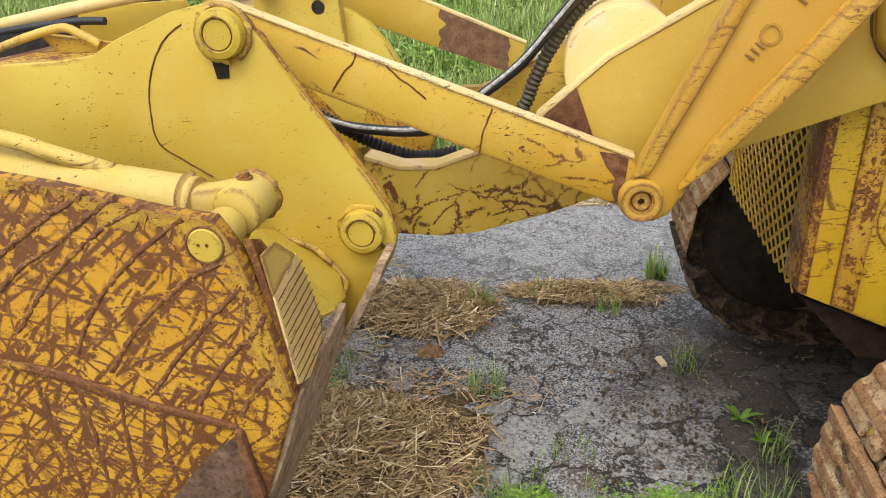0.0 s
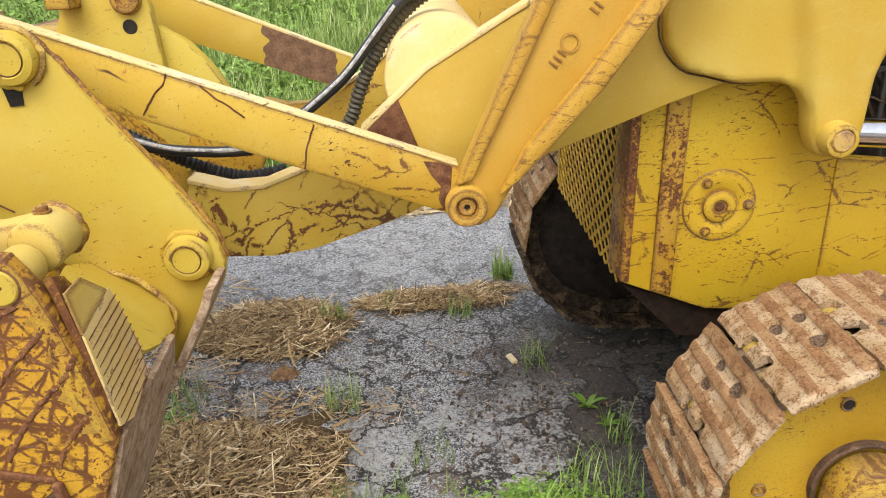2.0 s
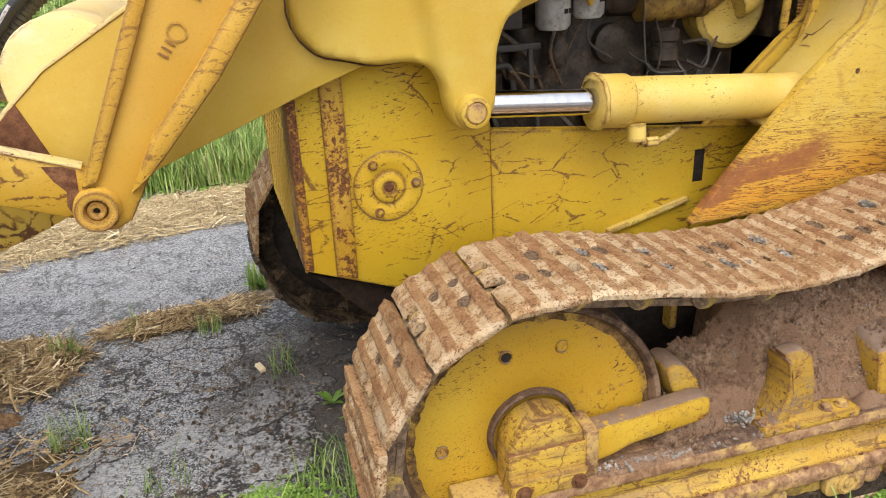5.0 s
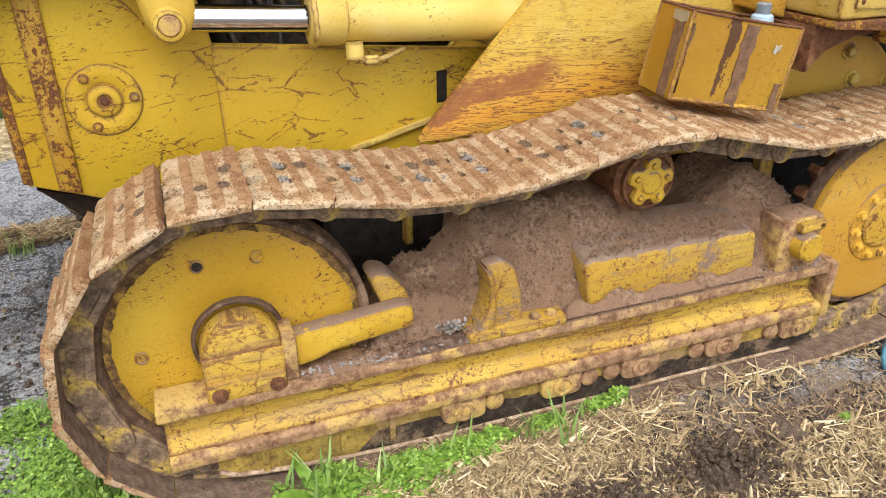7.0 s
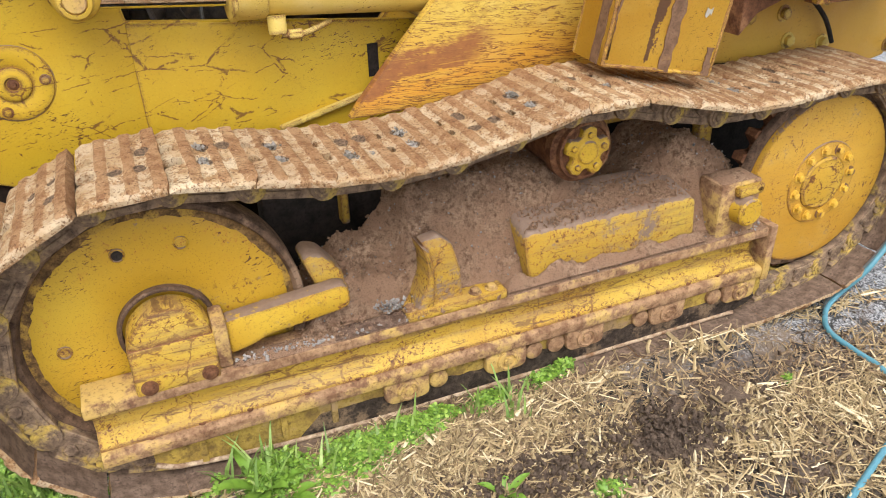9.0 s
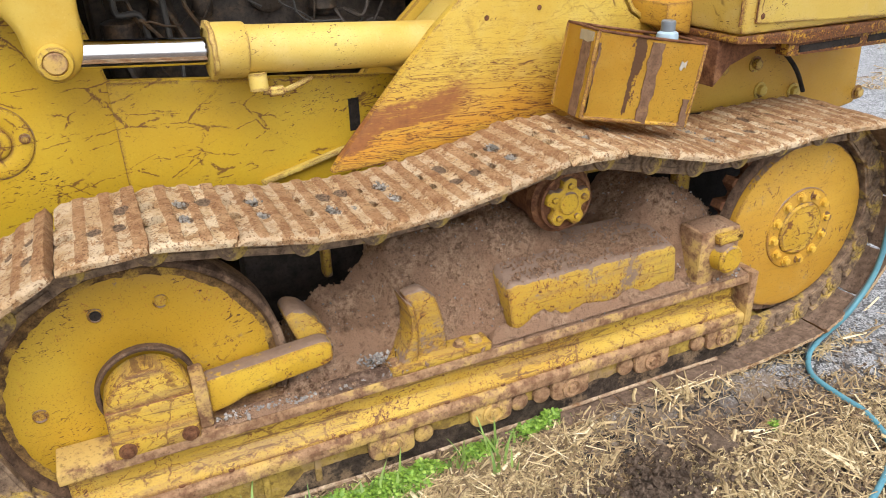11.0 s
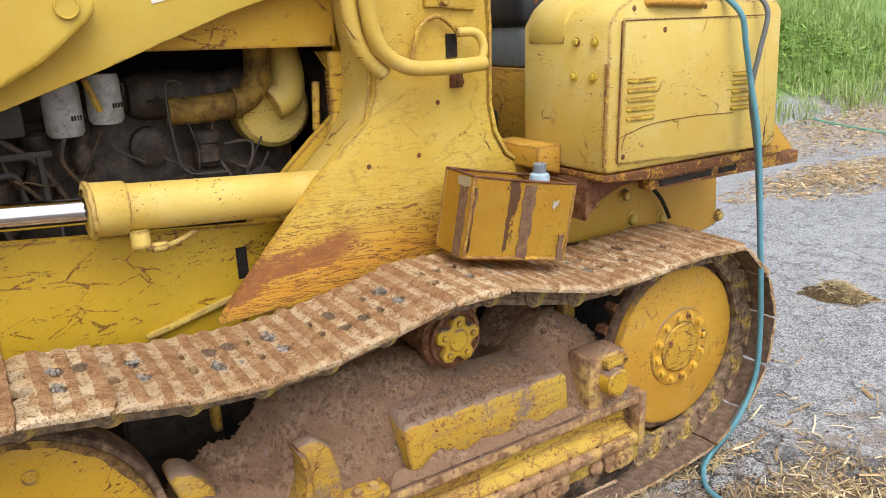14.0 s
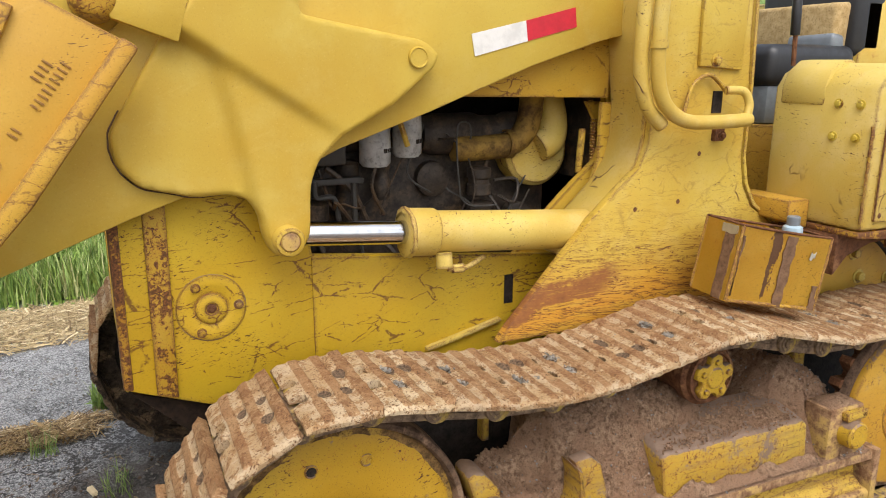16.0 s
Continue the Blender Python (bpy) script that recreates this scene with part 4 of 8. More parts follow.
part("bearing_side", uc(box(IDX + 0.095, IDX + 0.130, -0.105, -0.01, 0.41, 0.540, 0.008)), M_RAIL, loader)
yoke = [(0.10, 0.528), (0.39, 0.553), (0.415, 0.545), (0.418, 0.492), (0.395, 0.480), (0.20, 0.458), (0.155, 0.440), (0.10, 0.430)]
part("yoke_knee", uc(roughen(slab([(0.315, 0.615), (0.335, 0.628), (0.372, 0.616), (0.420, 0.552), (0.420, 0.488), (0.36, 0.49), (0.335, 0.555)], -0.030, 0.06, 0.010, 0.012), 0.003, 20)), M_FRAME, loader, "mud-caked knee of the yoke")
part("idler_yoke", uc(slab(yoke, -0.085, -0.035, 0.010, 0.012)), M_IDLER, loader, "thick yellow yoke bar behind the idler")

# -- sprocket
SP = UC @ Matrix.Translation((SPX, -0.03, SPZ))
sprocket = part("sprocket", turned([(0.0, 0.03), (0.30, 0.03), (0.305, 0.0), (0.30, -0.010), (0.285, -0.014), (0.10, -0.022), (0.0, -0.022)], (0, 0, 0), 72), M_SPROCKET, loader, "ochre sprocket disc with a bolted hub")
sprocket.matrix_basis = SP
b = bmesh.new()
for i in range(25):
    a = 2 * math.pi * i / 25
    o = Vector((math.cos(a), 0, math.sin(a)))
    t = Vector((-o.z, 0, o.x))
    pr = [o * 0.29 - t * 0.030, o * 0.345 - t * 0.012, o * 0.345 + t * 0.012, o * 0.29 + t * 0.030]
    slab([(p.x, p.z) for p in pr], 0.032, 0.075, 0.0, bm=b)
turned([(0.0, 0.032), (0.295, 0.032), (0.295, 0.075), (0.0, 0.075)], (0, 0, 0), 60, bm=b)
part("wheel_ring", turned([(0.290, 0.012), (0.328, 0.014), (0.332, 0.020), (0.332, 0.034), (0.29, 0.034)], (0, 0, 0), 72), M_RAIL_DARK, sprocket, "dark worn ring behind the disc")
part("teeth", b, M_RUST, sprocket, "rust-brown toothed rim")
part("hub_seat", turned([(0.150, -0.017), (0.145, -0.024), (0.098, -0.026)], (0, 0, 0), 48), M_SPROCKET, sprocket)
part("hub", roughen(turned([(0.096, -0.02), (0.094, -0.028), (0.086, -0.033), (0.078, -0.031), (0.066, -0.035), (0.03, -0.037), (0.0, -0.037)], (0, 0, 0), 48), 0.0025, 30), M_CAP, sprocket, "pale scratched hub cap")
for i in range(12):
    a = radians(30 * i + 10)
    part("bolt", bolt((0.121 * math.cos(a), -0.024, 0.121 * math.sin(a)), 0.0125, 0.014), M_TANK, sprocket)
fs = turned([(0.0, 0.0), (0.30, 0.0), (0.30, 0.1), (0.0, 0.1)], (SPX - 0.12, 1.62, SPZ), 40)
part("far_sprocket", fs, M_RUST, loader)

# -- roller frame: ledges, web and soil on top

def lengthwise(prof, x0, x1, bevel=0.0, cuts=1):
    """A bar along x with a section in y and z."""
    b = bmesh.new()
    rings = [[b.verts.new((x0 + (x1 - x0) * k / cuts, y, z)) for y, z in prof] for k in range(cuts + 1)]
    n = len(prof)
    for p, q in zip(rings, rings[1:]):
        for i in range(n):
            b.faces.new((p[i], q[i], q[(i + 1) % n], p[(i + 1) % n]))
    b.faces.new(rings[0])
    b.faces.new(rings[-1][::-1])
    bmesh.ops.recalc_face_normals(b, faces=b.faces)
    return soften(b, bevel, 2, 35)


web = lengthwise([(0.0, 0.40), (-0.075, 0.395), (-0.072, 0.30), (-0.105, 0.275), (-0.11, 0.262), (0.0, 0.262)], -0.24, 1.80, 0.003)
part("roller_frame", uc(web), M_BEAM, loader, "yellow roller frame beam with worn ledges")
part("upper_rail", uc(lengthwise([(-0.02, 0.412), (-0.118, 0.405), (-0.120, 0.375), (-0.074, 0.365), (-0.02, 0.37)], -0.25, 1.83, 0.004)), M_RAIL, loader, "rust-worn upper rail")
part("lower_rail", uc(lengthwise([(-0.04, 0.268), (-0.118, 0.262), (-0.126, 0.252), (-0.124, 0.222), (-0.10, 0.216), (-0.04, 0.22)], -0.24, 1.84, 0.004)), M_RAIL, loader, "rust-worn lower rail")
for k, x in enumerate((-0.12, 0.0, 0.12, 0.27, 0.41, 0.56, 0.72, 0.90, 1.09, 1.22, 1.32, 1.40, 1.52, 1.64)):
    part("rail_bolt", uc(rod((x, -0.105, 0.263), (x, -0.105, 0.268), 0.009, 10)), M_RUST, loader)
part("frame_end", uc(box(1.815, 1.845, -0.13, 0.0, 0.21, 0.415, 0.005)), M_RAIL, loader)
GUARD = [(-0.13, 0.165), (-0.07, 0.138), (0.16, 0.108), (0.50, 0.094), (1.0, 0.088), (1.75, 0.084), (1.83, 0.108), (1.86, 0.15)]
guard = part("guard_plate", uc(slab([(-0.13, 0.218)] + GUARD + [(1.86, 0.218)], -0.092, -0.072, 0.004)), M_GUARD, loader, "muddy yellow roller guard along the lower run")
rnd = random.Random(31)
wet = [(0.30 + 0.03 * k, 0.168 - 0.016 * k / 51 + 0.010 * noise.noise(Vector((k * 0.35, 0, 5))) + rnd.gauss(0, 0.002)) for k in range(52)]
part("oil_band", uc(slab([(0.24, 0.112)] + wet + [(1.838, 0.125), (1.815, 0.105), (1.75, 0.087), (1.0, 0.091), (0.50, 0.097)], -0.0945, -0.090, 0)), M_GREASE_SHADE, guard, "oil-black lower half of the guard")
part("guard_lip", uc(roughen(hosepipe([(x, -0.094, z) for x, z in GUARD[:-2]], 0.0070, 10, 8), 0.003, 25)), M_WORN, guard, "pale worn lower lip of the guard")
for x in (-0.02, 0.19, 0.33):
    part("guard_rib", uc(box(x, x + 0.018, -0.102, -0.090, 0.130, 0.218, 0.004)), M_GUARD, guard)
for x, side in ((0.55, 1), (0.863, 1), (1.137, -1), (1.449, -1), (1.745, -1)):
    pad = part("roller_mount", uc(slab([(x - 0.070, 0.218), (x + 0.068, 0.218), (x + 0.066, 0.152), (x + 0.048, 0.142), (x - 0.050, 0.142), (x - 0.068, 0.158)], -0.116, -0.090, 0.010, 0.012)), M_RAIL, guard, "rust-brown roller mount with a round boss")
    part("boss", uc(turned([(0.034, -0.115), (0.033, -0.122), (0.026, -0.124), (0.022, -0.119), (0.014, -0.119), (0.012, -0.126), (0.0, -0.127)], (x, 0, 0.182), 28)), M_RAIL, pad)
    part("roller_end", uc(turned([(0.030, -0.088), (0.029, -0.104), (0.022, -0.110), (0.0, -0.111)], (x + side * 0.098, 0, 0.178), 24)), M_RAIL, guard)
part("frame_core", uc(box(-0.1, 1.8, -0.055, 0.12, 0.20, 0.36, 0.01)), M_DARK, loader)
for x in (0.55, 0.863, 1.137, 1.449, 1.745):
    part("track_roller", uc(turned([(0.0, -0.06), (0.075, -0.06), (0.095, -0.05), (0.095, 0.10), (0.0, 0.10)], (x, 0, 0.200), 24)), M_ROLLER, loader, "oily track roller")

# soil bank on the frame
b = bmesh.new()
nx, ny = 300, 80
TOPX = (0.10, 0.30, 0.325, 0.35, 0.43, 0.51, 0.545, 0.60, 0.66, 0.80, 1.0, 1.15, 1.24, 1.38, 1.46, 1.54, 1.60, 1.70, 1.80, 1.83)
TOPZ = (0.405, 0.408, 0.46, 0.545, 0.580, 0.588, 0.625, 0.685, 0.70, 0.70, 0.70, 0.68, 0.58, 0.56, 0.62, 0.685, 0.695, 0.64, 0.54, 0.50)
grid = []
for j in range(ny + 1):
    row = []
    for i in range(nx + 1):
        x = 0.10 + 1.72 * i / nx
        u = j / ny
        y = -0.112 + 0.43 * u
        rise = min(1.0, max(0.0, (u - 0.06) / 0.42))
        top = float(np.interp(x, TOPX, TOPZ)) - 0.408
        z = 0.408 + top * (rise * rise * (3 - 2 * rise)) ** 0.8
        zone = min(1.0, max(0.0, (x - 0.22) / 0.06)) * min(1.0, max(0.0, (0.625 - x) / 0.04))
        wavy = 0.016 * noise.noise(Vector((x * 11, 2.0, 7))) + 0.5 * max(0.0, x - 0.56)
        step, back = min(1.0, max(0.0, (y + 0.055 - wavy) / 0.030)), min(1.0, max(0.0, (y - 0.01) / 0.13))
        ledge = min(0.112, top)
        shelf = 0.404 + ledge * step * step * (3 - 2 * step) + (top - ledge) * back * back * (3 - 2 * back)
        z += (shelf - z) * zone
        k = min(1, u * 7)
        z += k * (0.024 * noise.noise(Vector((x * 8, y * 8, 0))) + 0.012 * (abs(noise.noise(Vector((x * 19, y * 19, 2)))) * 2 - 0.5) + 0.006 * noise.noise(Vector((x * 48, y * 48, 4))) + 0.002 * noise.noise(Vector((x * 110, y * 110, 6))))
        if x < 0.66:
            z -= min(1.0, (0.66 - x) / 0.05) * max(0.0, y - 0.13) * 2.5
        row.append(b.verts.new((x, y, z)))
    grid.append(row)
for r0, r1 in zip(grid, grid[1:]):
    for i in range(nx):
        b.faces.new((r0[i], r0[i + 1], r1[i + 1], r1[i]))
soilbank = part("soil_bank", uc(b), M_SOIL, None, smooth=70)
tagged(soilbank, "dried reddish soil caked on the roller frame", "soil", kind="stuff")

b = roughen(slab([(0.925, 0.594), (0.945, 0.606), (1.50, 0.600), (1.522, 0.580), (1.535, 0.40), (0.945, 0.40)], -0.085, 0.10, 0.012), 0.006, 9)
for v in b.verts:
    if v.co.z > 0.5:
        v.co.z -= 0.045 * (0.10 - v.co.y) / 0.185 - 0.012
part("spring_cover", uc(b), M_FRAME, loader, "soil-covered yellow spring cover")
b = slab([(0.615, 0.41), (0.638, 0.50), (0.635, 0.57), (0.615, 0.625), (0.665, 0.635), (0.705, 0.60), (0.728, 0.52), (0.738, 0.41)], -0.088, -0.045, 0.008)
slab([(0.575, 0.41), (0.60, 0.45), (0.625, 0.51), (0.625, 0.57), (0.610, 0.62), (0.632, 0.60), (0.645, 0.52), (0.640, 0.41)], -0.108, -0.02, 0.006, bm=b)
part("guide_bracket", uc(b), M_FRAME, loader, "curved yellow guide bracket")
part("bracket_foot", uc(box(0.56, 0.86, -0.118, -0.03, 0.402, 0.432, 0.008)), M_BEAM, loader)
for x in (0.575, 0.61, 0.77, 0.82):
    part("foot_bolt", uc(bolt((x, -0.090, 0.43), 0.013, 0.012, (0, 0, 1))), M_RAIL, loader)
part("recoil_block", uc(box(1.60, 1.760, -0.105, 0.0, 0.40, 0.590, 0.010)), M_RAIL, loader, "rusty block with a round yellow cap")
part("recoil_cap", uc(turned([(0.0, -0.150), (0.040, -0.150), (0.047, -0.144), (0.050, -0.10)], (1.690, 0, 0.500), 32)), M_IDLER, loader)
part("cap_bracket", uc(slab([(1.655, 0.545), (1.745, 0.548), (1.752, 0.580), (1.650, 0.578)], -0.128, -0.10, 0.006)), M_BEAM, loader)
part("cap_bolt", uc(bolt((1.735, -0.105, 0.563), 0.012, 0.020)), M_RUST, loader)
part("gap_strut", uc(slab([(1.24, 0.50), (1.30, 0.50), (1.40, 0.78), (1.33, 0.79)], 0.20, 0.24, 0.006)), M_FRAME, loader, "muddy yellow strut behind the carrier roller")
part("gap_brace", uc(box(1.20, 1.55, 0.26, 0.30, 0.70, 0.80, 0.008)), M_FRAME, loader)
part("carrier_post", uc(box(0.50, 0.525, 0.24, 0.28, 0.55, 0.80, 0.006)), M_FRAME, loader)
part("carrier_post", uc(box(1.72, 1.78, 0.16, 0.20, 0.45, 0.80, 0.008)), M_FRAME, loader)
# carrier roller
CX, CZ = 1.142, 0.762
cr = part("carrier_roller", uc(turned([(0.0, 0.22), (0.086, 0.22), (0.090, 0.03), (0.100, 0.025), (0.100, -0.005), (0.086, -0.014), (0.084, -0.030), (0.076, -0.032), (0.074, -0.022), (0.0, -0.022)], (CX, 0, CZ), 40)), M_RUST, loader, "rusty carrier roller with a bright yellow cap")
star = []
for i in range(5):
    for da, r in ((-28, 0.050), (-18, 0.071), (0, 0.076), (18, 0.071), (28, 0.050)):
        an = radians(72 * i + 15 + da)
        star.append((CX + r * math.cos(an), CZ + r * math.sin(an)))
part("cap", uc(slab(star, -0.044, -0.020, 0.005)), M_IDLER, cr, "yellow star-shaped cap")
part("cap_boss", uc(turned([(0.036, -0.043), (0.030, -0.049), (0.0, -0.050)], (CX, 0, CZ), 28)), M_IDLER, cr)
for i in range(5):
    an = radians(72 * i + 15)
    p0 = Vector((CX + 0.051 * math.cos(an), -0.042, CZ + 0.051 * math.sin(an)))
    part("cap_lug", uc(rod(p0, p0 + Vector((0, -0.010, 0)), 0.010, 6, 0.002)), M_IDLER, cr)

# -- hull
HY = 0.432
hull = part("hull_side", slab([(-0.478, 1.75), (-0.475, 0.825), (-0.40, 0.795), (-0.24, 0.735), (0.30, 0.70), (1.1, 0.70), (1.1, 1.08), (0.9, 1.06), (0.05, 1.145), (0.02, 1.30), (0.0, 1.75)], HY, HY + 0.03, 0.004), M_HULL, loader, "yellow hull side plate with cracked paint")
part("rear_plate", slab([(0.045, 1.140), (0.047, 0.70), (1.1, 0.70), (1.1, 1.065), (0.90, 1.062)], HY - 0.006, HY + 0.004, 0.002), M_HULL, loader)
part("front_rib", slab([(-0.395, 1.72), (-0.398, 0.80), (-0.343, 0.785), (-0.335, 1.72)], HY - 0.012, HY + 0.002, 0.004), M_RUSTY, loader, "rust-streaked vertical rib")
part("front_edge", slab([(-0.482, 1.72), (-0.480, 0.828), (-0.455, 0.822), (-0.455, 1.72)], HY - 0.006, HY + 0.12, 0.005), M_BARE, loader, "rusted front corner of the hull")
fl = part("side_flange", turned([(0.093, 0.001), (0.091, -0.0045), (0.088, -0.0055), (0.050, -0.0055), (0.047, -0.003), (0.043, -0.003), (0.041, -0.010), (0.036, -0.013), (0.019, -0.013), (0.016, -0.007), (0.0, -0.007)], (-0.240, HY, 1.027), 56), M_HULL, loader, "round yellow cover with bolts")
part("grease_hole", turned([(0.0, -0.0135), (0.006, -0.0135), (0.008, -0.009), (0.014, -0.0075)], (-0.240, HY, 1.027), 20), M_RUST, fl)
part("cover_groove", turned([(0.0928, -0.0004), (0.0942, -0.0016), (0.0956, -0.0004)], (-0.240, HY, 1.027), 56), M_FRAME, fl)
for a in (122, 2, 246):
    part("bolt", bolt((-0.240 + 0.073 * math.cos(radians(a)), HY - 0.005, 1.027 + 0.073 * math.sin(radians(a))), 0.0095, 0.007), M_FRAME if a == 2 else M_HULL, fl)
part("slot", box(0.685, 0.718, HY - 0.0075, HY, 0.915, 1.013, 0), M_DARK, hull, "black slot in the hull side")
# belly parts in a near-black brown
part("bottom_plate", slab([(-0.46, 0.80), (-0.26, 0.735), (0.3, 0.69), (1.1, 0.66), (1.1, 0.62), (0.2, 0.60), (-0.30, 0.64)], HY + 0.03, 1.30, 0.004), M_BELLY, loader, "near-black belly plate")
part("belly_guard", slab([(-0.20, 0.66), (-0.12, 0.40), (0.1, 0.33), (1.0, 0.33), (1.0, 0.64)], HY + 0.10, 1.24, 0.02), M_BELLY, loader, "near-black belly guard")
part("tow_plate", slab([(-0.26, 0.70), (-0.25, 0.56), (-0.05, 0.55), (0.0, 0.68)], 0.62, 1.1, 0.01), M_RUSTY, loader)
part("far_side", slab([(-0.475, 1.75), (-0.475, 0.82), (-0.24, 0.735), (1.6, 0.70), (1.6, 1.75)], 1.27, 1.30, 0.004), M_HULL, loader)
part("hood", slab([(0.56, 1.585), (1.06, 1.575), (1.06, 2.05), (0.0, 2.05), (0.0, 1.60)], HY - 0.012, HY + 0.02, 0.003), M_LINK, loader, "yellow hood side panel")
part("hood_top", box(-0.475, 1.1, HY, 1.30, 2.04, 2.07, 0.004), M_HULL, loader)
part("firewall", box(1.10, 1.13, HY + 0.01, 1.29, 0.70, 2.05, 0.0), M_ENGINE, loader)
part("brace_bar", slab([(0.40, 0.812), (0.468, 0.828), (0.664, 0.875), (0.669, 0.863), (0.475, 0.815), (0.40, 0.80)], 0.405, 0.431, 0.003), M_PALE, loader, "narrow yellow brace along the hull foot")
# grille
# black sheet stands in for the shaded depth behind the mesh
part("grille_dark_sheet", box(-0.45, -0.44, 0.52, 1.27, 0.78, 1.9, 0), M_DARK, loader)
b = bmesh.new()
for r_ in range(48):
    z = 0.80 + 0.0225 * r_
    for c_ in range(13):
        y = 0.485 + 0.062 * c_ + (0.031 if r_ % 2 else 0)
        for (ya, za), (yb, zb), dx in (((y, z), (y + 0.031, z + 0.0225), 0.0), ((y + 0.031, z + 0.0225), (y + 0.062, z), 0.0)):
            d = Vector((0, zb - za, -(yb - ya))).normalized() * 0.0030
            q = [b.verts.new((-0.474 + 0.004 * (k in (0, 1)), p + e * d.y, o + e * d.z)) for k, (p, o, e) in enumerate(((ya, za, 1), (yb, zb, 1), (yb, zb, -1), (ya, za, -1)))]
            w = [b.verts.new(v.co + Vector((0.003, 0, 0))) for v in q]
            b.faces.new(q)
            for e in range(4):
                b.faces.new((q[e], w[e], w[(e + 1) % 4], q[(e + 1) % 4]))
part("grille_mesh", b, M_GRILLE, loader, "rusty yellow expanded-metal grille")

# wall added behind the track, the gap's shade put into its colour
part("inner_frame", box(0.30, 2.40, 0.34, 0.43, 0.12, 0.70, 0.01), M_DARK, loader, "inner track frame, black for the shade behind the track")

# -- engine bay
eng = part("engine_block", box(0.05, 1.02, 0.72, 1.0, 0.85, 1.42, 0.02), M_ENGINE, loader, "greasy black engine block")
rnd = random.Random(4)
for x, y, z, r, h, axis in ((0.12, 0.66, 1.10, 0.05, 0.16, "z"), (0.24, 0.68, 1.18, 0.04, 0.20, "z"), (0.70, 0.64, 1.24, 0.042, 0.10, "z"), (0.70, 0.64, 1.17, 0.05, 0.05, "z"), (0.55, 0.68, 1.30, 0.06, 0.10, "y"),
                            (0.45, 0.66, 1.12, 0.05, 0.12, "x"), (0.60, 0.68, 1.10, 0.035, 0.3, "x"), (0.88, 0.66, 1.14, 0.06, 0.12, "y"), (0.35, 0.66, 1.25, 0.03, 0.16, "z"), (0.15, 0.68, 1.30, 0.06, 0.06, "y"), (0.5, 0.70, 1.45, 0.07, 0.5, "x")):
    part("engine_fitting", turned([(0, 0), (r * 0.8, 0), (r, h * 0.08), (r, h * 0.4), (r * 0.85, h * 0.45), (r * 0.85, h * 0.6), (r, h * 0.65), (r, h * 0.95), (r * 0.7, h), (0, h)], (x, y, z), 18, axis), M_ENGINE, eng)
for i in range(20):
    x, z = rnd.uniform(0.05, 0.95), rnd.uniform(1.15, 1.5)
    pts = [(x, 0.62, z)]
    for j in range(3):
        pts.append((pts[-1][0] + rnd.uniform(-0.08, 0.1), 0.60 + rnd.uniform(-0.03, 0.05), pts[-1][2] + rnd.uniform(-0.15, 0.03)))
    part("fuel_line", hosepipe(pts, rnd.choice((0.003, 0.004, 0.006, 0.010)), 6, 5), M_ENGINE if i % 4 else M_GREYIRON, eng)
part("injector_line", hosepipe([(0.60, 0.58, 1.25), (0.585, 0.58, 1.40), (0.59, 0.58, 1.49), (0.63, 0.58, 1.49), (0.64, 0.59, 1.44)], 0.003, 6, 6), M_GREYIRON, eng)
part("injector_line", hosepipe([(0.60, 0.58, 1.25), (0.64, 0.58, 1.22), (0.74, 0.58, 1.215)], 0.003, 6, 6), M_GREYIRON, eng)
part("grey_housing", box(0.09, 0.215, 0.60, 0.68, 1.375, 1.46, 0.008), M_GREYIRON, eng, "dusty grey housing")
part("filter_strap", hosepipe([(0.372, 0.56, 1.52), (0.40, 0.555, 1.43)], 0.009, 8, 3), M_LINK, eng)
part("spring", hosepipe([(1.065, 0.50, 1.50), (1.068, 0.50, 1.34)], 0.013, 10, 6, None, 0.004, 0.010), M_LINK, eng)
part("bay_bracket", slab([(1.03, 1.56), (1.10, 1.56), (1.13, 1.46), (1.13, 1.25), (1.10, 1.25), (1.10, 1.45)], 0.50, 0.52, 0.004), M_LINK, eng)
for x, z0, z1, r in ((0.315, 1.365, 1.50, 0.050), (0.425, 1.39, 1.515, 0.047)):
    part("oil_filter", turned([(0.0, z0), (r * 0.8, z0), (r, z0 + 0.012), (r, z1), (r * 0.9, z1 + 0.012), (0, z1 + 0.012)], (x, 0.62, 0), 28, "z"), M_FILTER, eng, "grubby white spin-on filter")
    for k in range(4):
        part("print", box(x + 0.012 + 0.008 * k, x + 0.017 + 0.008 * k, 0.6195 - r * 0.98 + 0.006 * (k - 0.5), 0.622 - r * 0.9 + 0.006 * k, z0 + 0.045, z0 + 0.058, 0), M_DARK, eng)
part("manifold_pipe", hosepipe([(0.60, 0.64, 1.405), (0.72, 0.63, 1.405), (0.82, 0.62, 1.42), (0.87, 0.61, 1.48), (0.88, 0.60, 1.60)], 0.042, 20, 8), M_SCORCH, eng, "scorched yellow intake pipe")
part("pipe_clamp", turned([(0.044, -0.012), (0.050, -0.012), (0.050, 0.012), (0.044, 0.012)], (0.80, 0.623, 1.415), 24, "x"), M_SCORCH, eng)
# added black sheet: the bay's shade painted as a surface
part("bay_dark_sheet", box(0.0, 1.09, 1.02, 1.03, 0.75, 2.02, 0), M_DARK, eng)
part("rocker_cover", roughen(box(0.18, 0.60, 0.70, 0.80, 1.40, 1.50, 0.02, None, 3), 0.006, 12), M_ENGINE, eng)
part("bracket_bar", box(0.10, 0.27, 0.60, 0.63, 1.315, 1.335, 0.004), M_GREYIRON, eng)
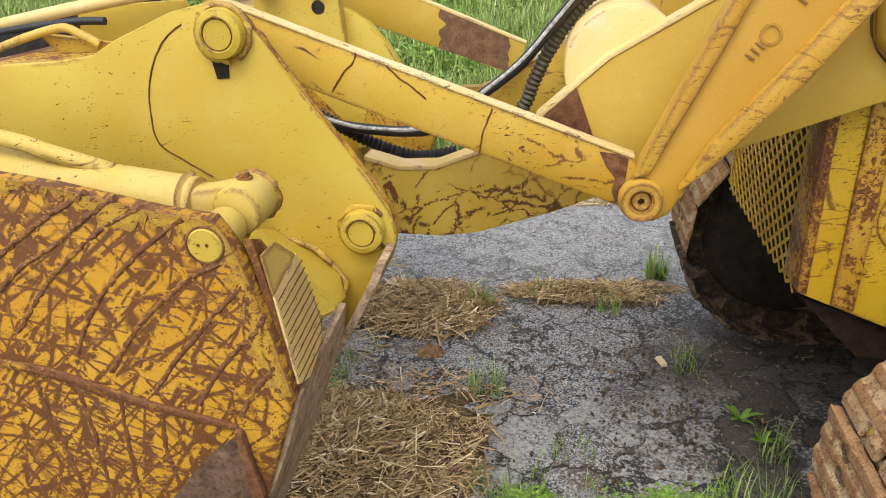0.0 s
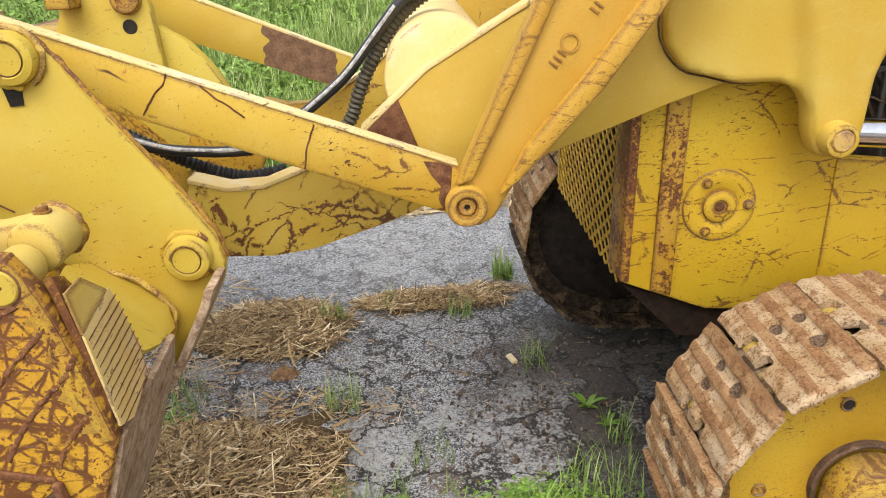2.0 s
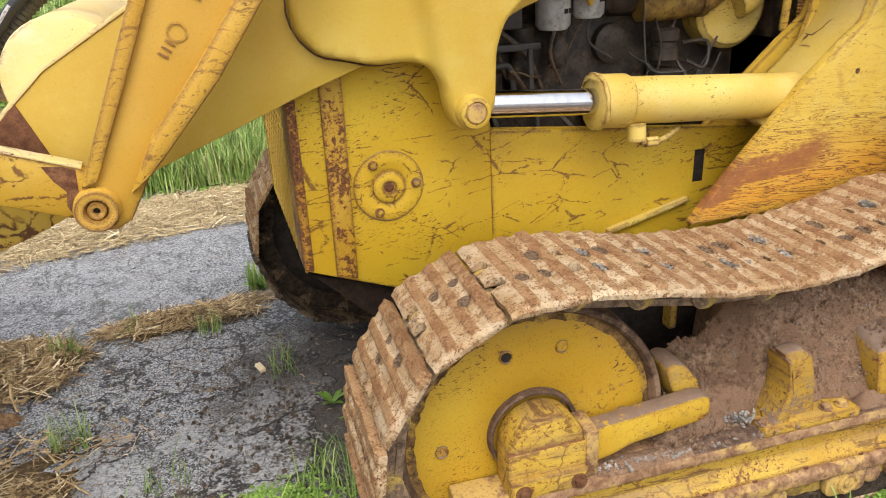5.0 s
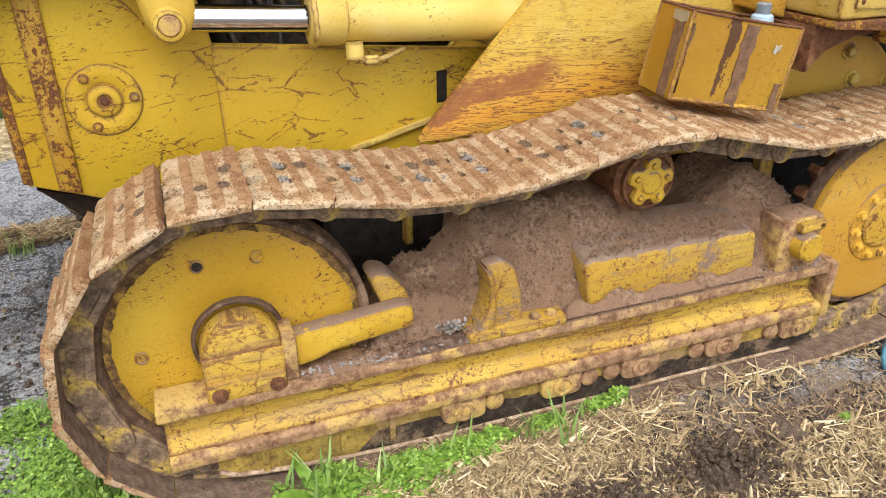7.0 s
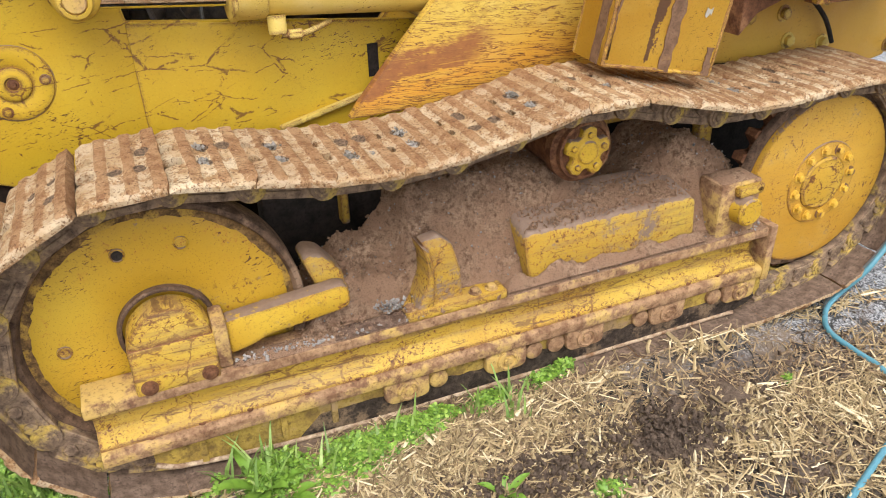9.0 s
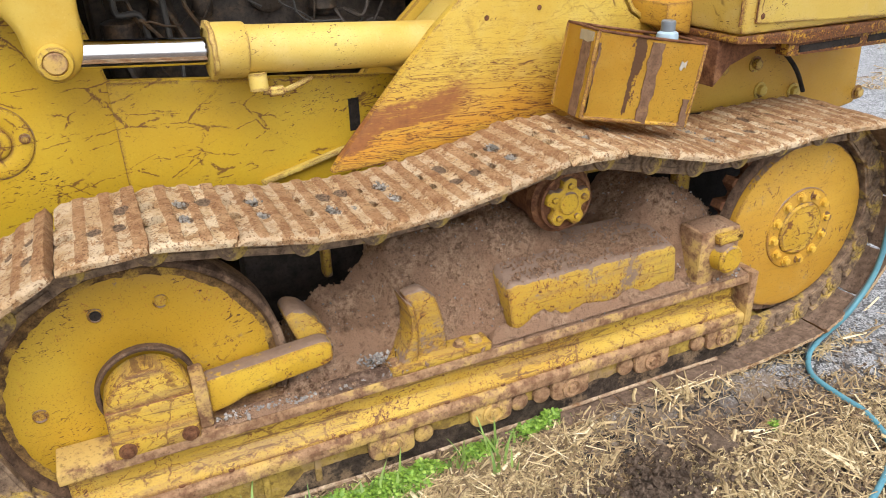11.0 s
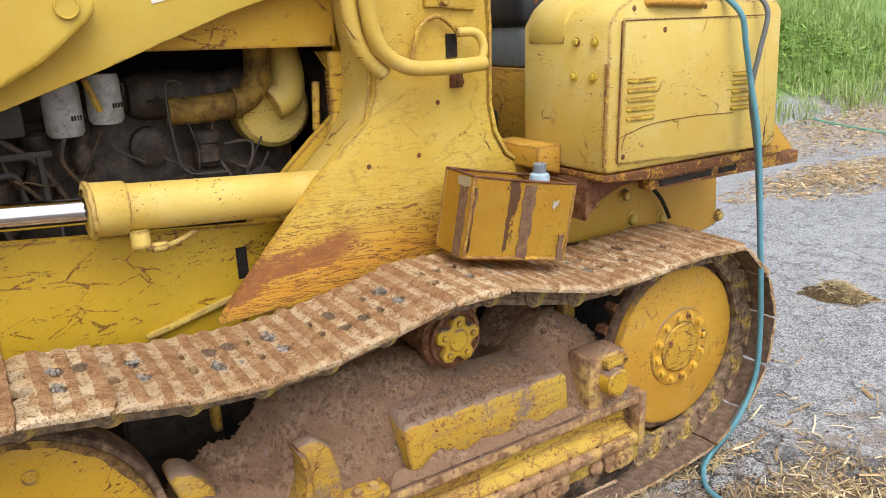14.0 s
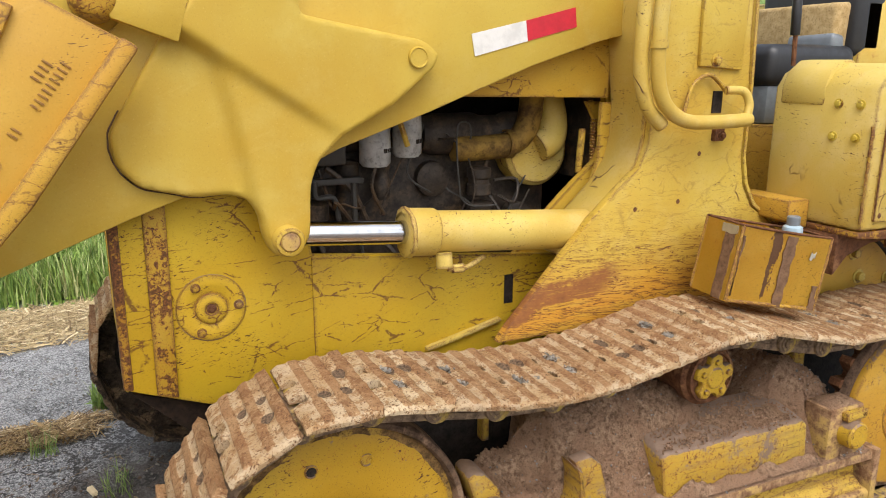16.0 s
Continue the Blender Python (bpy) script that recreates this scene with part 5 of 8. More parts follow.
part("bracket_leg", hosepipe([(0.11, 0.60, 1.33), (0.115, 0.60, 1.28), (0.17, 0.60, 1.275), (0.185, 0.60, 1.20)], 0.009, 8, 5), M_GREYIRON, eng)
part("bracket_leg", hosepipe([(0.235, 0.60, 1.32), (0.24, 0.60, 1.18)], 0.009, 8, 4), M_GREYIRON, eng)
part("turbo_pipe", hosepipe([(0.97, 0.66, 1.60), (0.985, 0.64, 1.50), (0.97, 0.62, 1.43), (0.92, 0.62, 1.40)], 0.055, 20, 8), M_PALE, eng, "yellow elbow pipe")
part("drum", turned([(0.0, -0.05), (0.11, -0.05), (0.125, -0.035), (0.125, 0.08), (0, 0.08)], (0.93, 0.68, 1.385), 40), M_PALE, eng, "pale yellow round housing")
part("bay_frame", hosepipe([(1.06, 0.52, 1.56), (1.10, 0.52, 1.46), (1.09, 0.52, 1.33)], 0.012, 10), M_LINK, eng)

# -- lift cylinder
cyl = part("lift_cylinder", rod((0.34, 0.33, 1.208), (1.15, 0.33, 1.150), 0.062, 40, 0.004), M_PALE, loader, "pale yellow hydraulic lift cylinder")
part("rod", rod((-0.06, 0.33, 1.239), (0.34, 0.33, 1.208), 0.034, 32), M_CHROME, cyl, "polished chrome piston rod")
part("gland_weld", roughen(turned([(0.060, -0.010), (0.073, -0.006), (0.0745, 0.004), (0.066, 0.012)], (0.298, 0.33, 1.211), 48, "x"), 0.0045, 60), M_PALE, cyl, "rough burred rim of the gland")
part("gland", rod((0.292, 0.33, 1.2115), (0.385, 0.33, 1.2045), 0.070, 40, 0.006), M_PALE, cyl)
b = hosepipe([(0.40, 0.29, 1.15), (0.40, 0.285, 1.105)], 0.024, 16, 2)
hosepipe([(0.41, 0.285, 1.10), (0.47, 0.285, 1.098), (0.553, 0.33, 1.112)], 0.008, 10, 5, bm=b)
rod((0.425, 0.285, 1.0985), (0.462, 0.285, 1.098), 0.014, 6, bm=b)
part("port", b, M_PALE, cyl)

# -- lift arm
ARM = [(1.42, 1.86), (1.207, 1.805), (0.964, 1.750), (0.720, 1.675), (0.386, 1.548), (0.115, 1.455), (0.0, 1.40), (-0.135, 1.345), (-0.191, 1.369), (-0.269, 1.359), (-0.42, 1.306),
       (-0.575, 1.245), (-0.783, 1.163), (-0.94, 1.10), (-1.071, 1.044), (-1.255, 0.983), (-1.344, 0.970), (-1.50, 0.973), (-1.56, 1.05), (-1.522, 1.160),
       (-1.439, 1.137), (-1.355, 1.141), (-1.228, 1.190), (-1.115, 1.265), (-0.967, 1.400), (-0.782, 1.510), (-0.55, 1.64), (-0.38, 1.80), (-0.1, 1.95), (0.4, 2.0), (1.42, 2.12)]
arm = part("lift_arm", slab(ARM, 0.355, 0.415, 0.005), M_ARM, loader, "smooth yellow lift arm")
CAST = [(-0.191, 1.355), (-0.272, 1.352), (-0.40, 1.385), (-0.447, 1.440), (-0.456, 1.51), (-0.39, 1.63), (-0.30, 1.78), (-0.20, 1.90), (0.0, 1.92), (0.0, 1.80), (0.345, 1.742), (0.388, 1.705), (0.372, 1.670),
        (0.253, 1.573), (0.106, 1.494), (0.040, 1.430), (0.018, 1.37), (0.012, 1.235), (-0.015, 1.19), (-0.05, 1.178), (-0.09, 1.19), (-0.112, 1.24), (-0.120, 1.30), (-0.145, 1.34)]


def ease(t):
    t = min(1.0, max(0.0, t))
    return t * t * (3 - 2 * t)


def beside(x, z, a, c):
    """How far a point lies to the left of the line from a to c."""
    ux, uz = c[0] - a[0], c[1] - a[1]
    return (ux * (z - a[1]) - uz * (x - a[0])) / math.hypot(ux, uz)


b = slab(CAST, 0.318, 0.36, 0.014, 0.02)
for axis, lo, hi in ((0, -0.46, 0.39), (2, 1.17, 1.92)):
    for k in range(1, int((hi - lo) / 0.013)):
        co, no = Vector(), Vector()
        co[axis], no[axis] = lo + 0.013 * k, 1
        bmesh.ops.bisect_plane(b, geom=b.verts[:] + b.edges[:] + b.faces[:], plane_co=co, plane_no=no)
for v in b.verts:
    if v.co.y < 0.345:
        neck = 0.026 * ease((0.012 - beside(v.co.x, v.co.z, (-0.127, 1.271), (-0.205, 1.64))) / 0.045)
        above = ease((beside(v.co.x, v.co.z, (-0.292, 1.750), (-0.018, 1.575)) + 0.018) / 0.034)
        above *= 1 - 0.75 * ease((v.co.x + 0.03) / 0.16)
        v.co.y -= (neck + (0.046 - neck) * above) * ease((0.345 - v.co.y) / 0.02)
part("lever_casting", b, M_ARM, arm, "smooth yellow casting welded on the arm", 60)
# thin dark line along the casting's lower left edge
part("cast_dark_edge", roughen(hosepipe([(x, 0.353, z) for x, z in ((-0.205, 1.353), (-0.272, 1.349), (-0.335, 1.364), (-0.402, 1.384), (-0.449, 1.440), (-0.459, 1.51), (-0.43, 1.57))], 0.0022, 8, 8), 0.0016, 60), M_RAIL_DARK, arm)
part("pivot_boss", turned([(0, -0.04), (0.03, -0.04), (0.045, -0.03), (0.055, 0.0), (0.055, 0.05)], (-0.46, 0.30, 1.82), 28), M_BEAM, arm)
part("pivot_web", slab([(-0.60, 1.72), (-0.40, 1.66), (-0.26, 1.74), (-0.26, 2.02), (-0.62, 2.02)], 0.36, 0.41, 0.006), M_ARM, arm)
part("pivot_strap", slab([(-0.47, 1.86), (-0.43, 1.775), (-0.29, 1.725), (-0.25, 1.86)], 0.27, 0.31, 0.006), M_ARM, arm)
part("boss_plug", turned([(0.0, -0.0035), (0.0225, -0.0035), (0.0240, -0.0062), (0.0265, -0.0062), (0.0280, -0.003), (0.0285, 0.016)], (0.318, 0.2825, 1.697), 40), M_ARM, arm, "round plug in a raised rim")
part("rod_boss", turned([(0.040, 0.03), (0.040, -0.040), (0.036, -0.048), (0.028, -0.050), (0.026, -0.046)], (-0.055, 0.302, 1.232), 32), M_ARM, arm)
part("rod_pin", turned([(0.0, -0.052), (0.022, -0.052), (0.026, -0.047), (0.026, 0.0)], (-0.055, 0.302, 1.232), 28), M_RAIL, arm, "rust-worn pin head of the cylinder rod")
lab = slab([(0.514, 1.764), (0.526, 1.702), (0.701, 1.747), (0.693, 1.805)], 0.352, 0.354, 0)
part("white_label", lab, M_WHITE, arm, "white half of a reflective strip")
part("red_label", slab([(0.6935, 1.805), (0.7015, 1.7472), (0.873, 1.791), (0.866, 1.848)], 0.352, 0.354, 0), M_RED, arm, "red half of a reflective strip")
# cream strips along the arm's upper edges
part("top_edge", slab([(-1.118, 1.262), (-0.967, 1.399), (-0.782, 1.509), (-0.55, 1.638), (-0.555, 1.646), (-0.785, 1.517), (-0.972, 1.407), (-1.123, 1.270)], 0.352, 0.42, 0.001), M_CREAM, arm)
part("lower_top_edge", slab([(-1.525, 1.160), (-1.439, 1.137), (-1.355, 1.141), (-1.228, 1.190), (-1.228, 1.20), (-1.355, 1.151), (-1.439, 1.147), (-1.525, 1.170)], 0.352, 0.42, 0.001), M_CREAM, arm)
# dark brown triangle laid on the arm face
part("gusset", slab([(-1.10, 1.24), (-1.115, 1.262), (-1.035, 1.338), (-0.99, 1.22)], 0.350, 0.356, 0.001), M_RUST, arm, "dark brown triangular patch")

# cross tube between the arms
tube = part("cross_tube", rod((-0.93, 0.41, 1.37), (-0.93, 1.35, 1.37), 0.135, 48, 0.01), M_CREAM, loader, "cream cross tube")
part("far_lift_arm", slab(ARM, 1.33, 1.39, 0.004), M_LINK, loader, "yellow lift arm on the other side")
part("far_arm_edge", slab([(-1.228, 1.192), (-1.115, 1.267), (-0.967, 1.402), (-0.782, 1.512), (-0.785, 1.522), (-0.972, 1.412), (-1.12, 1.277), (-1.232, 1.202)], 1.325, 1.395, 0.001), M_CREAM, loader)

# -- tilt lever
LEV = [(-0.943, 1.150), (-0.925, 1.108), (-0.900, 1.093), (-0.868, 1.092), (-0.838, 1.108), (-0.785, 1.200), (-0.742, 1.245), (-0.622, 1.380), (-0.383, 1.711), (-0.60, 1.83), (-0.64, 1.80), (-0.741, 1.589), (-0.808, 1.440), (-0.918, 1.190)]
lever = part("tilt_lever", slab(LEV, 0.185, 0.235, 0.008), M_LEVER, loader, "orange-yellow cast tilt lever with raised marks")
part("rim_front", slab([(-0.918, 1.19), (-0.808, 1.44), (-0.741, 1.589), (-0.64, 1.80), (-0.61, 1.79), (-0.712, 1.58), (-0.778, 1.43), (-0.885, 1.20)], 0.168, 0.20, 0.006), M_RIM, lever)
part("rim_rear", slab([(-0.83, 1.165), (-0.785, 1.200), (-0.742, 1.245), (-0.622, 1.380), (-0.383, 1.711), (-0.418, 1.735), (-0.66, 1.41), (-0.772, 1.275)], 0.158, 0.20, 0.010), M_RIM, lever)
part("pin_boss", turned([(0.0, -0.012), (0.020, -0.012), (0.024, -0.028), (0.040, -0.030), (0.044, -0.022), (0.046, 0.0)], (-0.897, 0.186, 1.144), 36), M_RIM, lever, "worn orange-brown pin boss")
part("pin", turned([(0.007, -0.012), (0.007, -0.024), (0.0165, -0.026), (0.0185, -0.022), (0.0185, 0.0)], (-0.897, 0.186, 1.144), 28), M_RIM, lever)
part("pin_hole", turned([(0.0, -0.014), (0.0075, -0.014)], (-0.897, 0.186, 1.144), 16), M_DARK, lever)
part("pin_ring", turned([(0.0185, -0.013), (0.0245, -0.0145)], (-0.897, 0.186, 1.144), 32), M_RUST, lever)
part("far_lever", slab(LEV, 1.50, 1.55, 0.005), M_LEVER, loader)
# raised casting marks that cannot be read
u = (Vector((-0.383, 0, 1.711)) - Vector((-0.742, 0, 1.245))).normalized()
w = Vector((-u.z, 0, u.x))
o = Vector((-0.745, 0, 1.405))
b = bmesh.new()
turned([(0.020, 0.0), (0.020, -0.003), (0.015, -0.003), (0.015, 0.0)], (-0.689, 0.185, 1.472), 24, bm=b)
part("cast_ring", b, M_LEVER, lever)
for d, n_, side in ((-0.052, 3, 0.0), (0.075, 2, 0.0), (0.15, 9, -0.004), (0.20, 4, 0.026)):
    for i in range(n_):
        c = Vector((-0.689, 0.185, 1.472)) + u * (d + 0.0135 * i) + w * side
        q = [c + u * 0.0025 + w * 0.011, c - u * 0.0025 + w * 0.011, c - u * 0.0025 - w * 0.011, c + u * 0.0025 - w * 0.011]
        part("cast_mark", slab([(p.x, p.z) for p in q], 0.182, 0.186, 0.0005), M_LEVER, lever)

# -- tilt link
LNK = [(-1.80, 1.545), (-0.914, 1.222), (-0.900, 1.20), (-0.925, 1.13), (-0.941, 1.119), (-1.82, 1.44)]
link = part("tilt_link", slab(LNK, 0.205, 0.245, 0.003), M_LINK, loader, "scratched yellow tilt link bar")
part("top_edge", slab([(-1.80, 1.545), (-0.914, 1.222), (-0.913, 1.227), (-1.80, 1.550)], 0.203, 0.247, 0.001), M_CREAM, link, "cream upper edge")
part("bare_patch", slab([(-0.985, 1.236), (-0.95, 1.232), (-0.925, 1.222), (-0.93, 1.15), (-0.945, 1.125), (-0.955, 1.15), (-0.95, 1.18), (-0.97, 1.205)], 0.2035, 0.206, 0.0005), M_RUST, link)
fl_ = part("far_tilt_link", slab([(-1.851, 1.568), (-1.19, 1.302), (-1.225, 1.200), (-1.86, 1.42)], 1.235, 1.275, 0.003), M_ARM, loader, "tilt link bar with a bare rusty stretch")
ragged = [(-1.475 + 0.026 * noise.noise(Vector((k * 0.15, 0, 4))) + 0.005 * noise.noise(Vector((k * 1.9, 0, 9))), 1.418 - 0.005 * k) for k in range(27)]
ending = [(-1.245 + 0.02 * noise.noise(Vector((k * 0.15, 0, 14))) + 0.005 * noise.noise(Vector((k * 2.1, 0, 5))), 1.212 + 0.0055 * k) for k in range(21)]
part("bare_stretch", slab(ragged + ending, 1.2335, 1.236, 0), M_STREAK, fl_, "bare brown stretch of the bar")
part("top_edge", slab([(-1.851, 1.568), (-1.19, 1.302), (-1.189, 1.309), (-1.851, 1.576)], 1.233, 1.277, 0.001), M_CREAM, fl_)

# -- bucket
BUCK = [(-2.35, 1.405), (-2.222, 1.420), (-2.104, 1.427), (-2.012, 1.441), (-1.956, 1.472), (-1.826, 1.526), (-1.742, 1.545), (-1.690, 1.522), (-1.647, 1.472), (-1.588, 1.385), (-1.462, 1.210), (-1.410, 1.130), (-1.396, 1.075),
        (-1.410, 1.02), (-1.485, 0.877), (-1.520, 0.826), (-1.545, 0.838), (-1.528, 0.90), (-1.528, 0.96), (-1.624, 1.03), (-1.85, 1.15), (-2.35, 1.2)]
bucket = part("bucket", slab(BUCK, 0.10, 0.135, 0.004), M_EAR, loader, "yellow bucket with ear plates and scraped rusty side")


def pin_head(x, y, z, r, name="pin_head"):
    p = part(name, turned([(0.0, -0.030), (r * 0.62, -0.030), (r * 0.66, -0.026), (r * 0.66, -0.030), (r * 0.72, -0.032), (r * 0.98, -0.028), (r * 1.04, -0.018), (r * 1.05, 0.0)], (x, y, z), 36), M_EAR, bucket, "round yellow pin head in its boss")
    part("groove", turned([(r * 0.60, -0.0305), (r * 0.62, -0.0325), (r * 0.64, -0.0305)], (x, y, z), 36), M_RUST, bucket)
    return p


pin_head(-1.721, 0.10, 1.487, 0.047)
pin_head(-1.465, 0.10, 1.088, 0.045)
part("notch", slab([(-1.752, 1.435), (-1.718, 1.435), (-1.72, 1.40), (-1.745, 1.398)], 0.097, 0.10, 0), M_DARK, bucket)
# bucket side
SIDE = [(-2.6, 1.40), (-1.874, 1.352), (-1.786, 1.340), (-1.625, 1.308), (-1.545, 1.298), (-1.513, 1.250), (-1.485, 1.156), (-1.462, 1.055), (-1.452, 1.01), (-1.53, 0.78), (-1.72, 0.30), (-2.6, 0.1)]
side = part("clam_side", slab(SIDE, -0.40, -0.37, 0.006), M_BUCKET, bucket, "scraped yellow and rust bucket side")
part("wear_bar", slab([(-2.05, 1.052), (-1.948, 1.044), (-1.861, 1.034), (-1.787, 1.010), (-1.698, 0.983), (-1.622, 0.966), (-1.551, 0.950), (-1.551, 0.938), (-1.622, 0.950), (-1.698, 0.966), (-1.787, 0.992), (-1.861, 1.016), (-1.948, 1.028), (-2.05, 1.034)], -0.407, -0.398, 0.004), M_BARE, bucket, "rust-brown ridge across the bucket side")
part("corner_bar", slab([(-1.556, 0.945), (-1.543, 0.943), (-1.505, 0.745), (-1.49, 0.60), (-1.53, 0.60), (-1.535, 0.76)], -0.416, -0.40, 0.004), M_RUST, bucket)
part("side_pin", turned([(0.0, -0.004), (0.024, -0.004), (0.0262, -0.002), (0.027, 0.02)], (-1.560, -0.40, 1.258), 36), M_EAR, bucket, "yellow pin end")
part("pin_groove", turned([(0.0262, -0.001), (0.028, -0.0025), (0.0305, -0.001)], (-1.560, -0.40, 1.258), 36), M_RUST, bucket)
for x in (-1.569, -1.556):
    part("pin_dimple", turned([(0.0, -0.0045), (0.0025, -0.0045), (0.003, -0.004)], (x, -0.40, 1.259), 10), M_RUST, bucket)
rnd = random.Random(29)
TOPEDGE = spline([(-2.6, 0, 1.398), (-2.2, 0, 1.3735), (-1.874, 0, 1.350), (-1.786, 0, 1.338), (-1.69, 0, 1.319), (-1.625, 0, 1.305), (-1.549, 0, 1.293), (-1.518, 0, 1.248), (-1.489, 0, 1.156), (-1.466, 0, 1.055), (-1.457, 0, 1.01)], 10)
inner = []
for i, p in enumerate(TOPEDGE):
    t = TOPEDGE[min(i + 1, len(TOPEDGE) - 1)] - TOPEDGE[max(i - 1, 0)]
    n = Vector((t.z, 0, -t.x)).normalized()
    inner.append(p + n * (0.018 + 0.012 * (p.x > -1.75) + 0.010 * rnd.gauss(0, 1) + 0.008 * noise.noise(p * 14)))
part("bare_edge", slab([(p.x, p.z) for p in TOPEDGE] + [(p.x, p.z) for p in inner[::-1]], -0.4012, -0.398, 0), M_RUSTY, bucket, "bare rusty edge of the bucket side")
part("clam_inner", slab([(-1.80, 1.0), (-1.74, 0.95), (-1.92, 0.30), (-1.98, 0.30)], -0.30, -0.12, 0.004), M_RUSTY, bucket)


NEARC = [(-1.494, 1.262), (-1.484, 1.215), (-1.474, 1.165), (-1.459, 1.078), (-1.454, 1.005), (-1.485, 0.905), (-1.53, 0.79), (-1.62, 0.55), (-1.72, 0.30)]
FARC = [(-1.492, 1.236), (-1.486, 1.20), (-1.480, 1.155), (-1.468, 1.088), (-1.476, 0.990), (-1.484, 0.935), (-1.54, 0.764), (-1.633, 0.541), (-1.73, 0.30)]


def rear_strip(name, k0, k1, f0, f1, mat, label="", proud=0.0):
    """A stretch of the bucket's rear corner, ruled between its near and its far edge."""
    b = bmesh.new()
    rows = []
    for k in range(k0, k1 + 1):
        p = Vector((NEARC[k][0] + proud, -0.385, NEARC[k][1]))
        q = Vector((FARC[k][0] + proud, -0.05 - max(0.0, FARC[k][1] - 1.04) * 1.4, FARC[k][1]))
        rows.append([b.verts.new(p.lerp(q, f0 + (f1 - f0) * i / 6)) for i in range(7)])
    for r0, r1 in zip(rows, rows[1:]):
        for i in range(6):
            b.faces.new((r0[i], r1[i], r1[i + 1], r0[i + 1]))
    bmesh.ops.recalc_face_normals(b, faces=b.faces)
    bmesh.ops.solidify(b, geom=b.faces, thickness=0.012)
    return part(name, b, mat, bucket, label)


rear_strip("rear_corner", 4, 8, 0.0, 1.0, M_WORN, "worn brown rear edge of the bucket", -0.006)
rear_strip("rear_corner", 0, 4, 0.0, 0.50, M_BARE, "", -0.014)


def corner_plate(name, pts, mat, label=""):
    """A thin plate lying on the rear corner: an outline in y and z."""
    b = bmesh.new()
    b.faces.new([b.verts.new((-1.484 + (1.254 - z) * 0.15, y, z)) for y, z in pts])
    b.normal_update()
    r = bmesh.ops.extrude_face_region(b, geom=b.faces[:])
    bmesh.ops.translate(b, vec=(-0.004, 0, 0), verts=[v for v in r["geom"] if isinstance(v, bmesh.types.BMVert)])
    bmesh.ops.recalc_face_normals(b, faces=b.faces)
    return part(name, b, mat, bucket, label)


corner_plate("pale_patch", [(-0.388, 1.240), (-0.335, 1.240), (-0.278, 1.194), (-0.300, 1.188), (-0.33, 1.186), (-0.386, 1.176)], M_PALE, "chipped pale yellow patch")
corner_plate("tread_plate", [(-0.384, 1.172), (-0.325, 1.184), (-0.272, 1.193), (-0.258, 1.15), (-0.244, 1.075), (-0.250, 1.035), (-0.30, 1.018), (-0.342, 1.008), (-0.384, 1.022)], M_CREAM, "pale yellow ribbed tread plate")
b = bmesh.new()
fan = [b.verts.new(p) for p in ((-1.60, -0.22, 1.147), (-1.665, 0.0, 1.118), (-1.665, 0.099, 1.081), (-1.628, 0.099, 1.054), (-1.573, 0.099, 1.022), (-1.526, 0.099, 0.982), (-1.520, 0.099, 0.950), (-1.500, 0.04, 0.955), (-1.472, -0.12, 1.010), (-1.466, -0.205, 1.045), (-1.485, -0.235, 1.070))]
b.faces.new(fan)
bmesh.ops.recalc_face_normals(b, faces=b.faces)
bmesh.ops.solidify(b, geom=b.faces, thickness=0.010)
part("yellow_plate", b, M_EAR, bucket, "bright yellow inclined plate welded to the ear")
part("plate_lip", roughen(hosepipe([(-1.628, 0.095, 1.060), (-1.573, 0.095, 1.036), (-1.526, 0.092, 0.988), (-1.512, 0.085, 0.950), (-1.545, 0.08, 0.86)], 0.006, 8, 8), 0.002, 40), M_PALE, bucket, "pale rounded lip of the inclined plate")
part("bare_patch", slab([(-1.76, 0.70), (-1.693, 0.783), (-1.64, 0.85), (-1.602, 0.892), (-1.56, 0.925), (-1.545, 0.80), (-1.55, 0.70)], -0.403, -0.398, 0.001), M_RAIL_DARK, bucket, "bare dark steel patch")
part("clam_shell", slab([(-1.76, 0.30), (-1.72, 0.28), (-2.6, 0.05), (-2.6, 0.1)], -0.37, -0.09, 0.004), M_RUSTY, bucket)
part("back_sheet", slab([(-2.4, 1.40), (-2.1, 1.40), (-1.75, 1.05), (-1.72, 0.9), (-1.80, 0.9), (-2.15, 1.36)], 0.14, 1.95, 0.004), M_RUSTY, bucket)
c = part("clam_cylinder", rod((-1.64, -0.25, 1.262), (-2.4, -0.25, 1.355), 0.046, 32, 0.004), M_PALE, bucket, "pale yellow clam cylinder")
part("rod_eye", roughen(rod((-1.556, -0.300, 1.270), (-1.556, -0.215, 1.270), 0.040, 40, 0.009), 0.0015, 40), M_PALE, bucket)
part("pin_collar", rod((-1.563, -0.37, 1.256), (-1.563, -0.31, 1.256), 0.031, 32, 0.008), M_PALE, bucket)
part("rod_neck", slab([(-1.665, 1.294), (-1.615, 1.298), (-1.565, 1.308), (-1.545, 1.25), (-1.59, 1.232), (-1.66, 1.236)], -0.28, -0.225, 0.014), M_PALE, bucket)
part("eye_weld", roughen(turned([(0.037, -0.008), (0.045, -0.002), (0.044, 0.006), (0.036, 0.010)], (-1.556, -0.218, 1.270), 48), 0.005, 70), M_BEAM, bucket)
part("eye_bolt", bolt((-1.556, -0.25, 1.309), 0.009, 0.008, (0, 0, 1)), M_BEAM, bucket)
part("neck_weld", roughen(turned([(0.046, -0.006), (0.053, 0.0), (0.046, 0.006)], (-1.655, -0.25, 1.264), 40, "x"), 0.002, 60), M_PALE, bucket)
